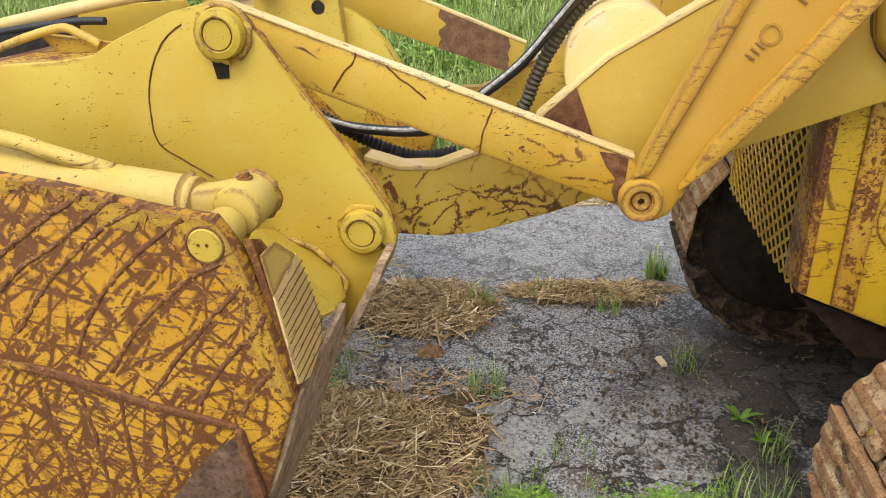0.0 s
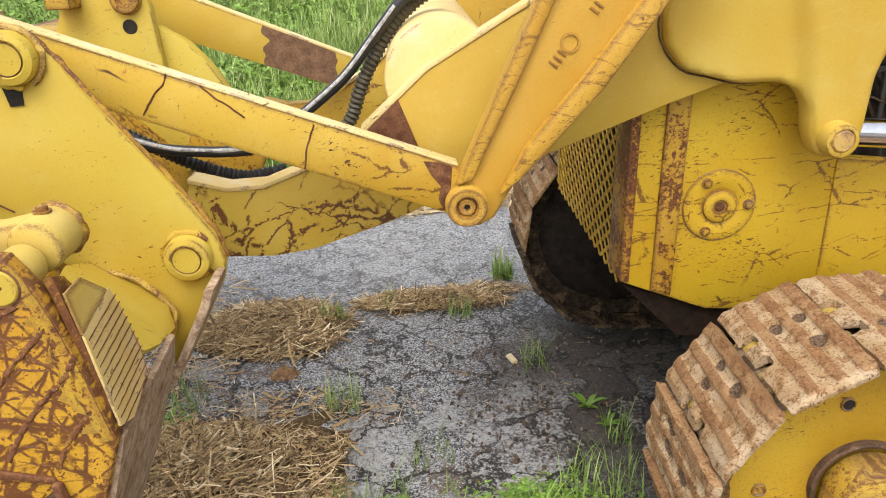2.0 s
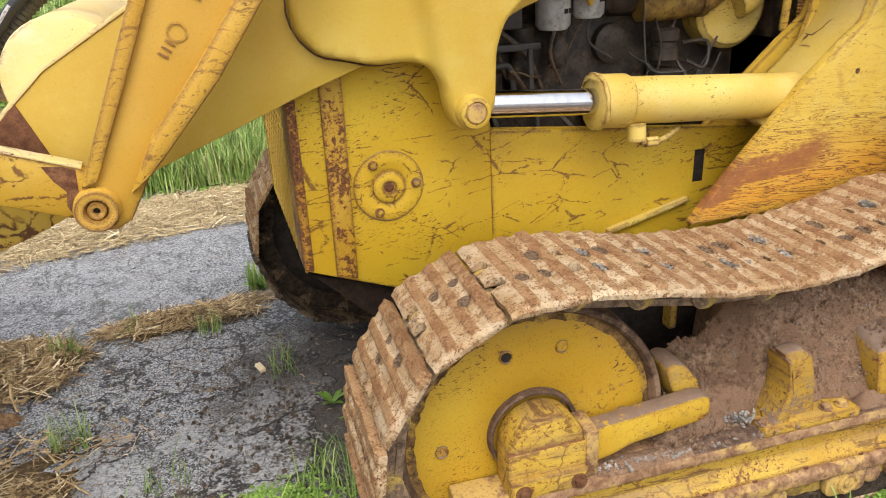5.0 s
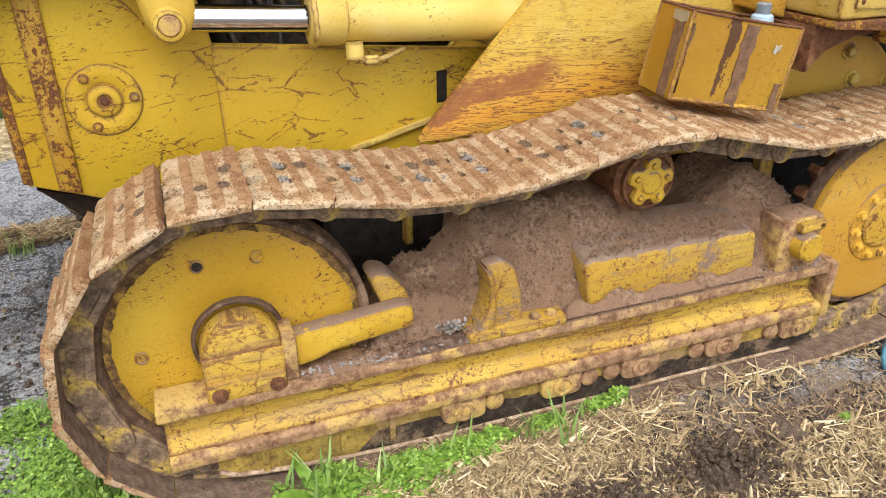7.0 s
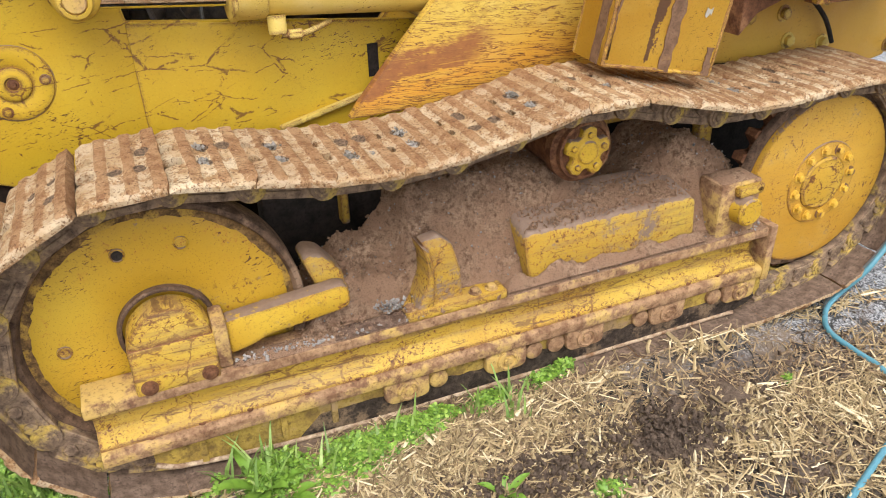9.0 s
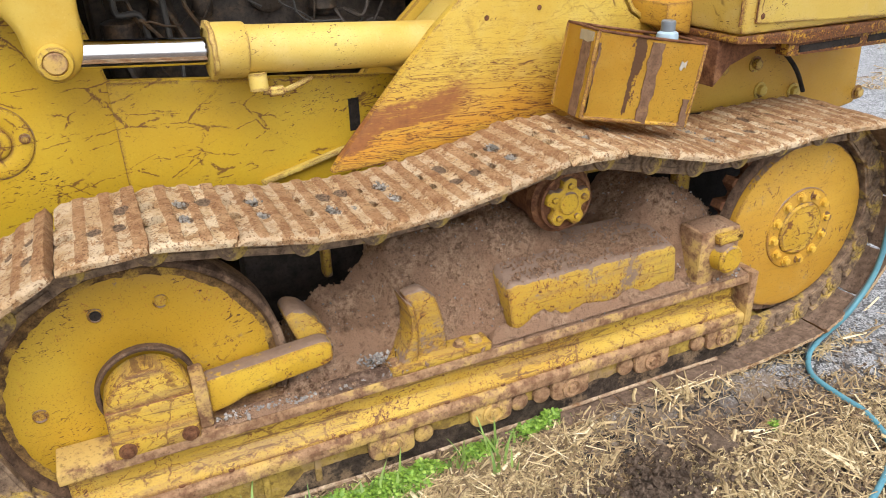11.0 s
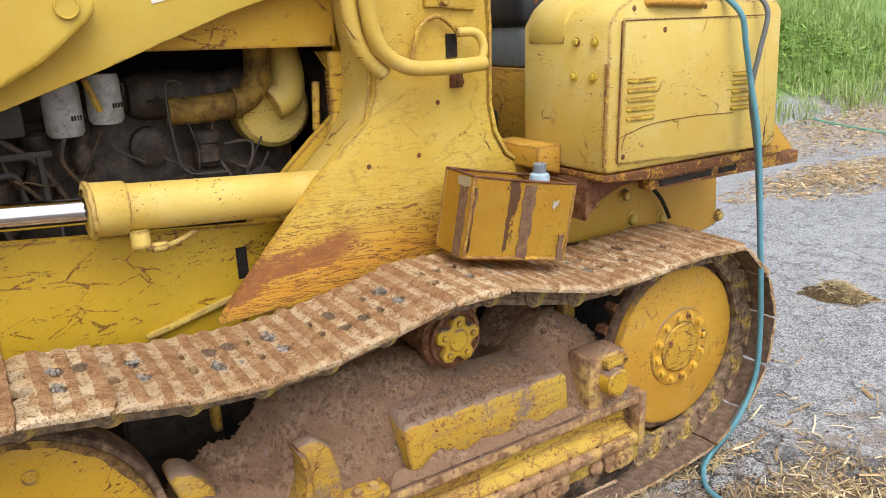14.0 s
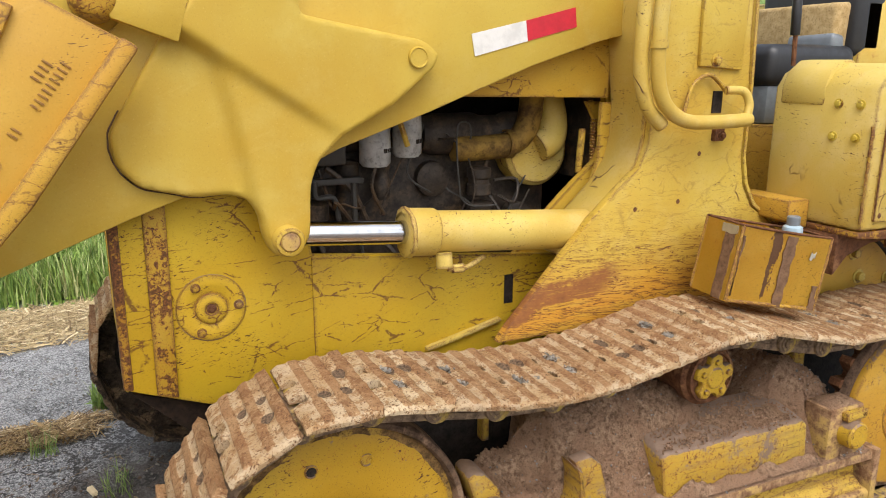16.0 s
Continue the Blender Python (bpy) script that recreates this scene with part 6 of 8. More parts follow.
part("feed_pipe", hosepipe([(-2.3, -0.25, 1.43), (-1.95, -0.27, 1.372), (-1.87, -0.27, 1.35), (-1.78, -0.25, 1.315)], 0.014, 12), M_PALE, bucket)
FE = [(-2.0, 1.60), (-1.862, 1.590), (-1.80, 1.585), (-1.770, 1.50), (-1.756, 1.317), (-1.72, 1.15), (-1.62, 1.0), (-2.0, 0.95), (-2.1, 1.3)]
ear = part("far_ear", slab(FE, 1.06, 1.10, 0.004, 0.02), M_EAR, bucket, "yellow bucket ear with an open hole")
part("hole", turned([(0.0, -0.002), (0.020, -0.002), (0.022, 0.0)], (-1.837, 1.06, 1.440), 24), M_DARK, bucket)
part("pin", turned([(0.0, -0.012), (0.020, -0.012), (0.024, -0.024), (0.040, -0.022), (0.046, -0.012), (0.048, 0.0)], (-1.835, 1.06, 1.522), 24), M_BEAM, bucket)
part("stop_block", box(-2.035, -1.965, 0.97, 1.06, 1.50, 1.565, 0.006), M_BEAM, bucket)

part("far_ear_rear", slab([(-1.82, 1.44), (-1.765, 1.43), (-1.69, 1.385), (-1.63, 1.315), (-1.585, 1.24), (-1.50, 1.00), (-1.9, 1.0)], 1.10, 1.16, 0.004), M_EAR, bucket, "shaded yellow plate behind the far ear")
for pts in ([(-1.486, 1.434), (-1.497, 1.412), (-1.517, 1.392), (-1.545, 1.352)], [(-1.207, 1.322), (-1.216, 1.295), (-1.226, 1.269), (-1.233, 1.228)], [(-1.424, 1.408), (-1.405, 1.388), (-1.380, 1.370), (-1.343, 1.340)]):
    part("old_weld", roughen(hosepipe([(x, 0.2045, z) for x, z in pts], 0.0019, 6, 8), 0.0018, 70), M_RUST, link)

# -- tower
TOW = [(0.56, 0.86), (0.590, 0.90), (0.711, 1.032), (0.884, 1.218), (0.977, 1.301), (1.055, 1.365), (1.085, 1.440), (1.090, 1.52), (1.065, 1.64), (1.050, 1.80), (1.05, 2.2),
       (1.47, 2.2), (1.480, 1.784), (1.493, 1.617), (1.490, 1.38), (1.510, 1.285), (1.56, 1.205), (1.67, 1.135), (1.67, 0.86)]
tower = part("loader_tower", slab(TOW, 0.24, 0.275, 0.005), M_TOWER, loader, "yellow loader tower plate with rust-orange stains")
part("tower_flange", slab([(1.470, 2.2), (1.497, 1.617), (1.494, 1.38), (1.514, 1.287), (1.562, 1.209), (1.68, 1.135), (1.68, 1.147), (1.572, 1.219), (1.528, 1.29), (1.506, 1.38), (1.508, 1.62), (1.485, 2.2)], 0.235, 0.36, 0.002), M_TOWER, tower)
part("tower_inner", slab(TOW, 0.46, 0.49, 0.0), M_LINK, tower)
REC = [(0.80, 1.10), (0.905, 1.208), (1.005, 1.300), (1.056, 1.377), (1.074, 1.45), (1.077, 1.565), (1.06, 1.66), (1.045, 1.80), (1.045, 2.1)]
part("tower_front", slab(REC + [(x + 0.014, z - 0.008) for x, z in REC[::-1]], 0.262, 0.43, 0.002), M_PALE, tower, "smooth yellow front web of the tower")
part("bay_edge", slab([(1.035, 1.56), (1.085, 1.56), (1.085, 1.36), (1.03, 1.285), (0.93, 1.20), (0.90, 1.20), (1.01, 1.30), (1.035, 1.38)], 0.425, 0.44, 0.003), M_LINK, tower)
part("bay_strut", rod((1.02, 0.50, 1.47), (1.01, 0.50, 1.32), 0.012, 14, 0.003), M_LINK, tower)
part("access_plate", slab([(1.25, 2.1), (1.258, 1.678), (1.44, 1.665), (1.45, 2.1)], 0.225, 0.242, 0.004), M_TOWER, tower)
for x, z in ((1.05, 1.234), (1.225, 1.247), (1.30, 1.40), (1.345, 1.70)):
    part("bolt_hole", turned([(0.0, -0.001), (0.0065, -0.001), (0.008, 0.0)], (x, 0.24, z), 16), M_RUST, tower)
part("plate_bolt", bolt((1.322, 0.225, 1.695), 0.014, 0.012), M_TOWER, tower)
pipe = part("hydraulic_pipe", hosepipe([(1.035, 0.16, 1.95), (1.03, 0.16, 1.70), (1.06, 0.16, 1.58), (1.14, 0.16, 1.52), (1.25, 0.16, 1.508), (1.42, 0.16, 1.512)], 0.022, 16, 8), M_PALE, tower, "yellow hydraulic pipe bent along the tower")
hosepipe_b = hosepipe([(1.00, 0.19, 1.95), (0.99, 0.19, 1.70), (1.02, 0.19, 1.57), (1.09, 0.19, 1.50)], 0.022, 16, 8)
part("hydraulic_pipe", hosepipe_b, M_PALE, tower)
part("grab_pipe", hosepipe([(1.405, 0.16, 1.51), (1.425, 0.17, 1.56), (1.405, 0.18, 1.60), (1.35, 0.20, 1.603)], 0.014, 12, 6), M_PALE, tower)
part("cable", hosepipe([(1.20, 0.22, 1.53), (1.23, 0.22, 1.62), (1.30, 0.22, 1.65), (1.37, 0.22, 1.60)], 0.007, 8, 6), M_LINK, tower)
part("pipe_hole", slab([(1.335, 1.60), (1.375, 1.60), (1.375, 1.53), (1.335, 1.53)], 0.236, 0.24, 0), M_DARK, tower)
part("pipe_clip", box(1.345, 1.385, 0.222, 0.242, 1.44, 1.50, 0.003), M_RUST, tower)
part("clip_bolt", bolt((1.372, 0.222, 1.458), 0.010, 0.010), M_RUST, tower)
part("pipe_clamp", turned([(0.024, -0.012), (0.027, -0.012), (0.027, 0.012), (0.024, 0.012)], (1.03, 0.16, 1.74), 20, "z"), M_PALE, tower)

# -- cab side: tank with louvred door
DY = -0.08
con = part("side_tank", slab([(1.70, 1.16), (1.70, 1.61), (1.735, 1.66), (1.80, 1.69), (2.53, 1.672), (2.565, 1.64), (2.60, 1.15)], -0.078, 0.32, 0.026), M_PALE, loader, "pale yellow side tank with a louvred door")
part("door", slab([(1.742, 1.195), (1.752, 1.630), (2.45, 1.615), (2.50, 1.16)], -0.088, -0.074, 0.004, 0.012), M_PALE, con, "louvred yellow door")
for x0, x1 in ((1.770, 1.902), (2.283, 2.405)):
    for k in range(5):
        z = 1.452 - 0.0285 * k - 0.012 * (x0 > 2)
        louvre = part("louvre", slab([(x0, z - 0.004), (x1, z - 0.006), (x1 - 0.006, z - 0.017), (x0 + 0.006, z - 0.015)], -0.0935, -0.087, 0.003), M_EAR, con)
        part("gap", slab([(x0, z + 0.0005), (x1, z - 0.0015), (x1, z - 0.005), (x0, z - 0.003)], -0.0898, -0.0878, 0), M_SPROCKET, louvre)
bead_line = spline([(1.735, -0.0895, 1.272), (1.80, -0.0895, 1.290), (1.90, -0.0895, 1.306), (2.10, -0.0895, 1.310), (2.30, -0.0895, 1.303)], 10)
part("door_scratch", roughen(hosepipe(bead_line, 0.0013, 6, 1), 0.0014, 50), M_RUST, con)
part("corner_wear", roughen(hosepipe([(1.7005, -0.071, 1.19), (1.7005, -0.0715, 1.30), (1.7005, -0.071, 1.42), (1.7005, -0.0705, 1.50)], 0.005, 8, 12), 0.004, 45), M_RUSTY, con)
part("handle", hosepipe([(1.86, -0.05, 1.665), (1.87, -0.085, 1.672), (2.0, -0.09, 1.668), (2.10, -0.085, 1.664), (2.11, -0.05, 1.66)], 0.013, 12, 5), M_LEVER, con)
part("door_seam", box(1.755, 2.45, -0.0895, -0.087, 1.6195, 1.623, 0), M_RUST, con)
part("door_seam", box(1.7425, 1.744, -0.0885, -0.083, 1.20, 1.62, 0), M_RUST, con)
for x, z in ((1.80, 1.655), (2.13, 1.655), (1.765, 1.215), (1.93, 1.59)):
    part("rust_hole", turned([(0.0, -0.002), (0.006, -0.002), (0.009, 0.0)], (x, -0.0885 if z < 1.62 else -0.078, z), 14), M_RUST, con)
for y, z in ((0.057, 1.563), (-0.021, 1.563), (0.065, 1.458), (-0.017, 1.458)):
    part("bolt", bolt((1.70, y, z), 0.011, 0.010, (-1, 0, 0)), M_EAR, con)
part("lever_box", slab([(1.695, 1.552), (1.695, 1.615), (1.715, 1.662), (1.765, 1.698), (1.83, 1.702), (1.83, 1.552)], 0.11, 0.285, 0.012), M_PALE, con)
part("lever", hosepipe([(1.70, 0.25, 1.68), (1.69, 0.25, 1.85)], 0.008, 10, 3), M_RUST, con)
part("lever_grip", rod((1.692, 0.25, 1.78), (1.685, 0.25, 1.90), 0.016, 14, 0.004), M_RUBBER, con)
part("tank_sill", slab([(1.70, 1.16), (2.63, 1.148), (2.63, 1.12), (1.96, 1.115), (1.70, 1.14)], -0.07, 0.30, 0.004), M_BARE, loader, "rusty bracket under the side tank")
part("sill_rail", slab([(1.94, 1.125), (2.80, 1.11), (2.80, 1.06), (1.94, 1.075)], -0.05, 0.0, 0.004), M_BARE, loader)
for x0, x1 in ((1.985, 2.26), (2.30, 2.40)):
    part("rail_slot", box(x0, x1, -0.0525, -0.049, 1.083, 1.104, 0), M_DARK, loader)
for x in (2.60, 2.66):
    part("rail_bolt", bolt((x, -0.03, 1.118), 0.018, 0.016, (0, 0, 1)), M_LEVER, loader)
part("rear_bracket", slab([(2.58, 1.30), (2.80, 1.12), (2.80, 1.06), (2.58, 1.06)], -0.02, 0.02, 0.004), M_LEVER, loader)
part("step", slab([(1.60, 1.24), (1.70, 1.24), (1.70, 1.14), (1.60, 1.17)], 0.12, 0.36, 0.006), M_RIM, loader, "worn orange-yellow step plate")
part("floor_box", box(1.83, 1.99, 0.33, 0.80, 1.10, 1.46, 0.006), M_RIM, loader)
part("final_drive", slab([(1.60, 0.86), (1.62, 0.98), (1.72, 1.05), (1.95, 1.09), (2.70, 1.0), (2.72, 0.76), (2.6, 0.74), (2.3, 0.80)], 0.24, 0.60, 0.01), M_LEVER, loader, "yellow rear frame with bolts")
for x, z in ((1.80, 0.96), (1.976, 0.98), (2.138, 0.978), (2.34, 1.012), (2.355, 0.854), (2.18, 0.88), (2.72, 0.80)):
    part("drive_bolt", bolt((x, 0.24, z), 0.020, 0.018), M_PALE, loader)
part("fender_arch", slab([(1.70, 1.0), (1.76, 1.06), (1.87, 1.095), (2.06, 1.10), (2.30, 1.06), (2.30, 1.12), (1.70, 1.14)], 0.0, 0.24, 0.004), M_RUST, loader, "rust-brown fender arch over the track")
part("tank_strap", hosepipe([(2.10, 0.20, 1.05), (2.2, 0.20, 1.03), (2.30, 0.20, 0.95), (2.36, 0.20, 0.86)], 0.008, 8, 5), M_DARK, loader)
seat = part("seat", box(1.82, 2.3, 0.45, 0.95, 1.60, 1.76, 0.045, None, 4), M_VINYL, loader, "black vinyl operator seat")
part("seat_back", box(2.28, 2.45, 0.45, 0.95, 1.70, 2.15, 0.05, None, 4), M_VINYL, loader)
part("seat_base", box(1.84, 2.3, 0.47, 0.9, 1.46, 1.61, 0.02), M_GREYPAINT, loader)
part("seat_foam", roughen(box(2.20, 2.29, 0.50, 0.92, 1.70, 1.92, 0.02, None, 3), 0.012, 14), M_FOAM, loader, "torn tan foam of the seat back")
part("seat_tear", roughen(box(2.17, 2.25, 0.48, 0.70, 1.68, 1.80, 0.02, None, 3), 0.012, 11), M_GREYPAINT, loader)
part("rear_tank", box(2.3, 3.0, 0.45, 1.5, 1.3, 1.95, 0.03), M_PALE, loader, "yellow rear tank")
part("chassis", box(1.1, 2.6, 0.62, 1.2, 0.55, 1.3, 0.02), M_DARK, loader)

# ---------------------------------------------------------------- loose things
TB = Matrix.Translation((1.192, -0.026, 0.987)) @ Matrix.Rotation(radians(-6), 4, "Z") @ Matrix.Rotation(radians(10.8), 4, "Y")
W, D, H = 0.360, 0.165, 0.237
can = new("metal_box")
can.matrix_basis = TB
tagged(can, "open yellow sheet-metal box with rust streaks, set on the track", "box")


def sheet(name, o, u, v, label=""):
    """A slightly dented sheet of tin spanned by two edges."""
    o, u, v = Vector(o), Vector(u), Vector(v)
    n = u.cross(v).normalized()
    b = bmesh.new()
    g = [[b.verts.new(o + u * (i / 8) + v * (j / 8) + n * 0.006 * math.sin(math.pi * i / 8) * math.sin(math.pi * j / 8) * noise.noise(Vector((i * 0.4, j * 0.4, len(name))))) for i in range(9)] for j in range(9)]
    for r0, r1 in zip(g, g[1:]):
        for i in range(8):
            b.faces.new((r0[i], r0[i + 1], r1[i + 1], r1[i]))
    bmesh.ops.solidify(b, geom=b.faces, thickness=0.003)
    return part(name, b, M_TANK, can, label)


sheet("front_panel", (0, 0, 0), (W, 0, 0), (0, 0, H), "rust-streaked yellow front")
sheet("back_panel", (W, D, 0), (-W, 0, 0), (0, 0, H))
sheet("side_panel", (0, D, 0), (0, -D, 0), (0, 0, H))
sheet("side_panel", (W, 0, 0), (0, D, 0), (0, 0, H))
sheet("bottom", (0, D, 0.004), (W, 0, 0), (0, -D, 0))
part("folded_rim", hosepipe([(0.002, 0.002, H), (W * 0.5, -0.001, H - 0.002), (W - 0.002, 0.002, H)], 0.004, 8, 4), M_RUST, can)
part("folded_rim", hosepipe([(0.002, D, H), (W * 0.5, D, H - 0.002), (W - 0.002, D, H)], 0.004, 8, 4), M_RUST, can)
for x in (0.002, W - 0.002):
    part("folded_rim", hosepipe([(x, 0, H), (x, D * 0.5, H + 0.001), (x, D, H)], 0.004, 8, 4), M_RUST, can)
rnd = random.Random(77)
for x0, x1, z0, z1 in ((0.165, 0.225, 0.0, H - 0.012), (0.002, 0.016, 0.02, H - 0.03), (0.318, 0.356, 0.0, 0.080)):
    left, right = [], []
    for k in range(25):
        f = k / 24
        sway = 0.006 * noise.noise(Vector((f * 4, x0 * 30, 2)))
        slim = 0.30 * (x1 - x0) * (0.5 + 0.5 * noise.noise(Vector((f * 6, x1 * 30, 7)))) + (0.3 * (x1 - x0) * (1 - f) if z0 > 0 else 0.0)
        left.append((x0 + sway + slim + rnd.uniform(0, 0.003), z0 + (z1 - z0) * f))
        right.append((x1 + sway - slim - rnd.uniform(0, 0.003), z0 + (z1 - z0) * f))
    part("rust_streak", slab(left + right[::-1], -0.0062, -0.0035, 0), M_STREAK, can, "bare brown run of rust")
    if 0.1 < x0 < 0.2:
        b = slab([(x * 0.52 - 0.055, z) for x, z in left] + [(x * 0.52 - 0.035, z) for x, z in right[::-1]], -0.0035, 0.002, 0)
        bmesh.ops.transform(b, matrix=Matrix.Rotation(radians(-90), 4, "Z") @ Matrix.Translation((-0.10, 0, 0)), verts=b.verts)
        part("rust_streak", b, M_STREAK, can)
b = slab([(0.018, H - 0.034), (0.016, H - 0.008), (0.05, H - 0.006), (0.082, H - 0.007), (0.084, H - 0.030), (0.06, H - 0.036), (0.04, H - 0.033)], -0.0042, 0.002, 0)
bmesh.ops.transform(b, matrix=Matrix.Rotation(radians(-90), 4, "Z") @ Matrix.Translation((-0.10, 0, 0)), verts=b.verts)
part("tape", b, plain("tan_grey_tape", (0.34, 0.27, 0.16), 0.7), can, "torn tan-grey sticker")
part("scuff", roughen(slab([(0.282, H - 0.075), (0.285, H - 0.052), (0.296, H - 0.058), (0.305, H - 0.050), (0.303, H - 0.072), (0.297, H - 0.066), (0.290, H - 0.080)], -0.0045, -0.003, 0), 0.0006, 90), plain("scuffed_bare_tin", (0.42, 0.38, 0.30), 0.5), can)
for x in (0.002, W - 0.002):
    for y in (0.002, D - 0.002):
        part("corner_seam", roughen(hosepipe([(x, y, 0.004), (x + 0.001, y, H * 0.5), (x, y, H - 0.002)], 0.006, 8, 8), 0.002, 60), M_RIM, can)
part("bottom_seam", roughen(hosepipe([(0.002, 0.0, 0.004), (W * 0.5, -0.001, 0.004), (W - 0.002, 0.0, 0.004)], 0.006, 8, 8), 0.002, 60), M_RIM, can)
spray = empty("spray_can", (1.545, 0.05, 1.162), "spray can with pale blue collar and grey cap", "spray can")
part("collar", turned([(0.0, -0.05), (0.032, -0.05), (0.032, 0.0), (0.030, 0.010), (0.020, 0.016), (0, 0.016)], (0, 0, 0), 28, "z"), plain("pale_blue_plastic", (0.38, 0.50, 0.58), 0.45), spray)
part("cap", turned([(0.0, 0.014), (0.021, 0.014), (0.021, 0.042), (0.018, 0.045), (0, 0.045)], (0, 0, 0), 24, "z"), M_GREYPAINT, spray)


# ---------------------------------------------------------------- hoses
def bead(name, pts, r, mat, parent, label=""):
    return part(name, roughen(hosepipe(pts, r, 8, 10), r * 0.7, 55), mat, parent, label)


def lay(pts):
    """Keeps a line on or above the ground."""
    return [(x, y, max(z, ground_height(x, y) + 0.010)) for x, y, z in pts]


hose = part("garden_hose", hosepipe(lay([(1.98, 0.05, 1.70), (2.12, 0.0, 1.715), (2.20, -0.06, 1.70), (2.243, -0.13, 1.63), (2.27, -0.14, 1.53), (2.313, -0.14, 1.409), (2.341, -0.173, 1.2), (2.367, -0.205, 0.8), (2.410, -0.205, 0.5),
                                 (2.397, -0.210, 0.3), (2.290, -0.215, 0.155), (2.21, -0.18, 0.04), (2.12, -0.215, 0.018), (2.04, -0.30, 0.016), (2.025, -0.42, 0.016), (2.02, -0.52, 0.016), (1.955, -0.64, 0.016), (1.84, -0.72, 0.016),
                                 (1.60, -0.81, 0.016), (1.2, -0.95, 0.016)]), 0.0095, 14, 10), M_BLUE, None)
tagged(hose, "blue-green rubber hose hanging off the tank and lying on straw", "hose")
cable = part("grey_cable", hosepipe([(2.05, 0.03, 1.70), (2.25, 0.0, 1.715), (2.36, -0.05, 1.71), (2.40, -0.12, 1.64), (2.37, -0.125, 1.50), (2.345, -0.125, 1.36), (2.348, -0.167, 1.15), (2.380, -0.193, 0.8), (2.423, -0.193, 0.5),
                                  (2.407, -0.200, 0.3), (2.300, -0.205, 0.165), (2.21, -0.165, 0.04), (2.13, -0.20, 0.016)], 0.009, 10, 10), plain("grey_cable_sheath", (0.12, 0.13, 0.13), 0.5), None)
tagged(cable, "thin grey cable hanging beside the blue hose", "cable")
ghose = part("green_hose", hosepipe([(11.6, 5.9, 0.03), (11.38, 5.27, 0.02), (11.08, 4.75, 0.02), (10.7, 4.1, 0.02), (10.42, 3.4, 0.02), (10.1, 2.6, 0.02), (9.9, 1.6, 0.02), (10.2, 0.4, 0.02)], 0.016, 10, 8), M_GREEN, None)
tagged(ghose, "thin green hose lying across the asphalt", "hose")

hydraulic = part("hydraulic_hose", hosepipe([(-1.85, 0.5, 1.34), (-1.685, 0.5, 1.229), (-1.60, 0.5, 1.203), (-1.45, 0.5, 1.193), (-1.36, 0.52, 1.205), (-1.276, 0.55, 1.268), (-1.171, 0.55, 1.352), (-1.095, 0.55, 1.442), (-1.03, 0.55, 1.52), (-0.975, 0.55, 1.558), (-0.93, 0.55, 1.575)], 0.0135, 14, 10), M_RUBBER, loader, "black hydraulic hose with a pale stripe")
stripe = part("stripe", hosepipe([(-1.276, 0.541, 1.274), (-1.171, 0.541, 1.359), (-1.095, 0.541, 1.448), (-1.035, 0.541, 1.522)], 0.0056, 8, 10), M_PRINT, hydraulic, "worn white printed stripe")
part("stripe", hosepipe([(-1.685, 0.491, 1.235), (-1.60, 0.491, 1.209), (-1.52, 0.491, 1.2005), (-1.45, 0.491, 1.199), (-1.39, 0.500, 1.205)], 0.0058, 8, 10), M_PRINT, hydraulic)
part("ferrule", rod((-0.975, 0.55, 1.558), (-0.90, 0.55, 1.585), 0.0155, 16, 0.003), M_GREYPAINT, hydraulic, "grey crimped ferrule")
part("steel_pipe", hosepipe([(-0.91, 0.55, 1.582), (-0.84, 0.55, 1.61), (-0.75, 0.55, 1.70)], 0.013, 12), M_CREAM, hydraulic)
part("ribbed_sleeve", hosepipe([(-1.19, 0.58, 1.20), (-1.155, 0.58, 1.255), (-1.135, 0.58, 1.31), (-1.105, 0.58, 1.375), (-1.05, 0.58, 1.465), (-0.99, 0.58, 1.525), (-0.94, 0.58, 1.555)], 0.0195, 14, 10, None, 0.005, 0.013), M_SLEEVE, loader, "black ribbed hose sleeve")
part("ribbed_sleeve", hosepipe([(-1.75, 0.53, 1.26), (-1.64, 0.53, 1.20), (-1.54, 0.53, 1.15), (-1.43, 0.53, 1.12), (-1.33, 0.55, 1.13)], 0.018, 14, 10, None, 0.005, 0.013), M_RUBBER, loader)
part("inner_bracket", slab([(-1.62, 1.20), (-1.42, 1.185), (-1.40, 1.16), (-1.44, 1.06), (-1.50, 1.04), (-1.66, 1.10)], 0.80, 0.83, 0.006), M_RUSTY, loader, "rust-brown inner hinge bracket")

# weld beads and bare edges
bead("plate_edge", [(-1.690, 0.117, 1.522), (-1.647, 0.117, 1.472), (-1.588, 0.117, 1.385), (-1.462, 0.117, 1.210), (-1.410, 0.117, 1.130), (-1.396, 0.117, 1.075)], 0.0065, M_RUSTY, bucket, "rust-flaked edge of the ear plate")
bead("plate_seam", [(-1.805, 0.0995, 1.503), (-1.837, 0.0995, 1.482), (-1.873, 0.0995, 1.438), (-1.897, 0.0995, 1.376), (-1.903, 0.0995, 1.321), (-1.896, 0.0995, 1.264), (-1.852, 0.0995, 1.231), (-1.786, 0.0995, 1.193)], 0.0018, M_RUST, bucket)
bead("pin_weld", [(-1.721 + 0.054 * math.cos(radians(a)), 0.096, 1.487 + 0.054 * math.sin(radians(a))) for a in range(-60, 140, 20)], 0.006, M_PALE, bucket)
bead("pin_weld", [(-1.721 + 0.054 * math.cos(radians(a)), 0.096, 1.487 + 0.054 * math.sin(radians(a))) for a in range(140, 300, 20)], 0.006, M_EAR, bucket)
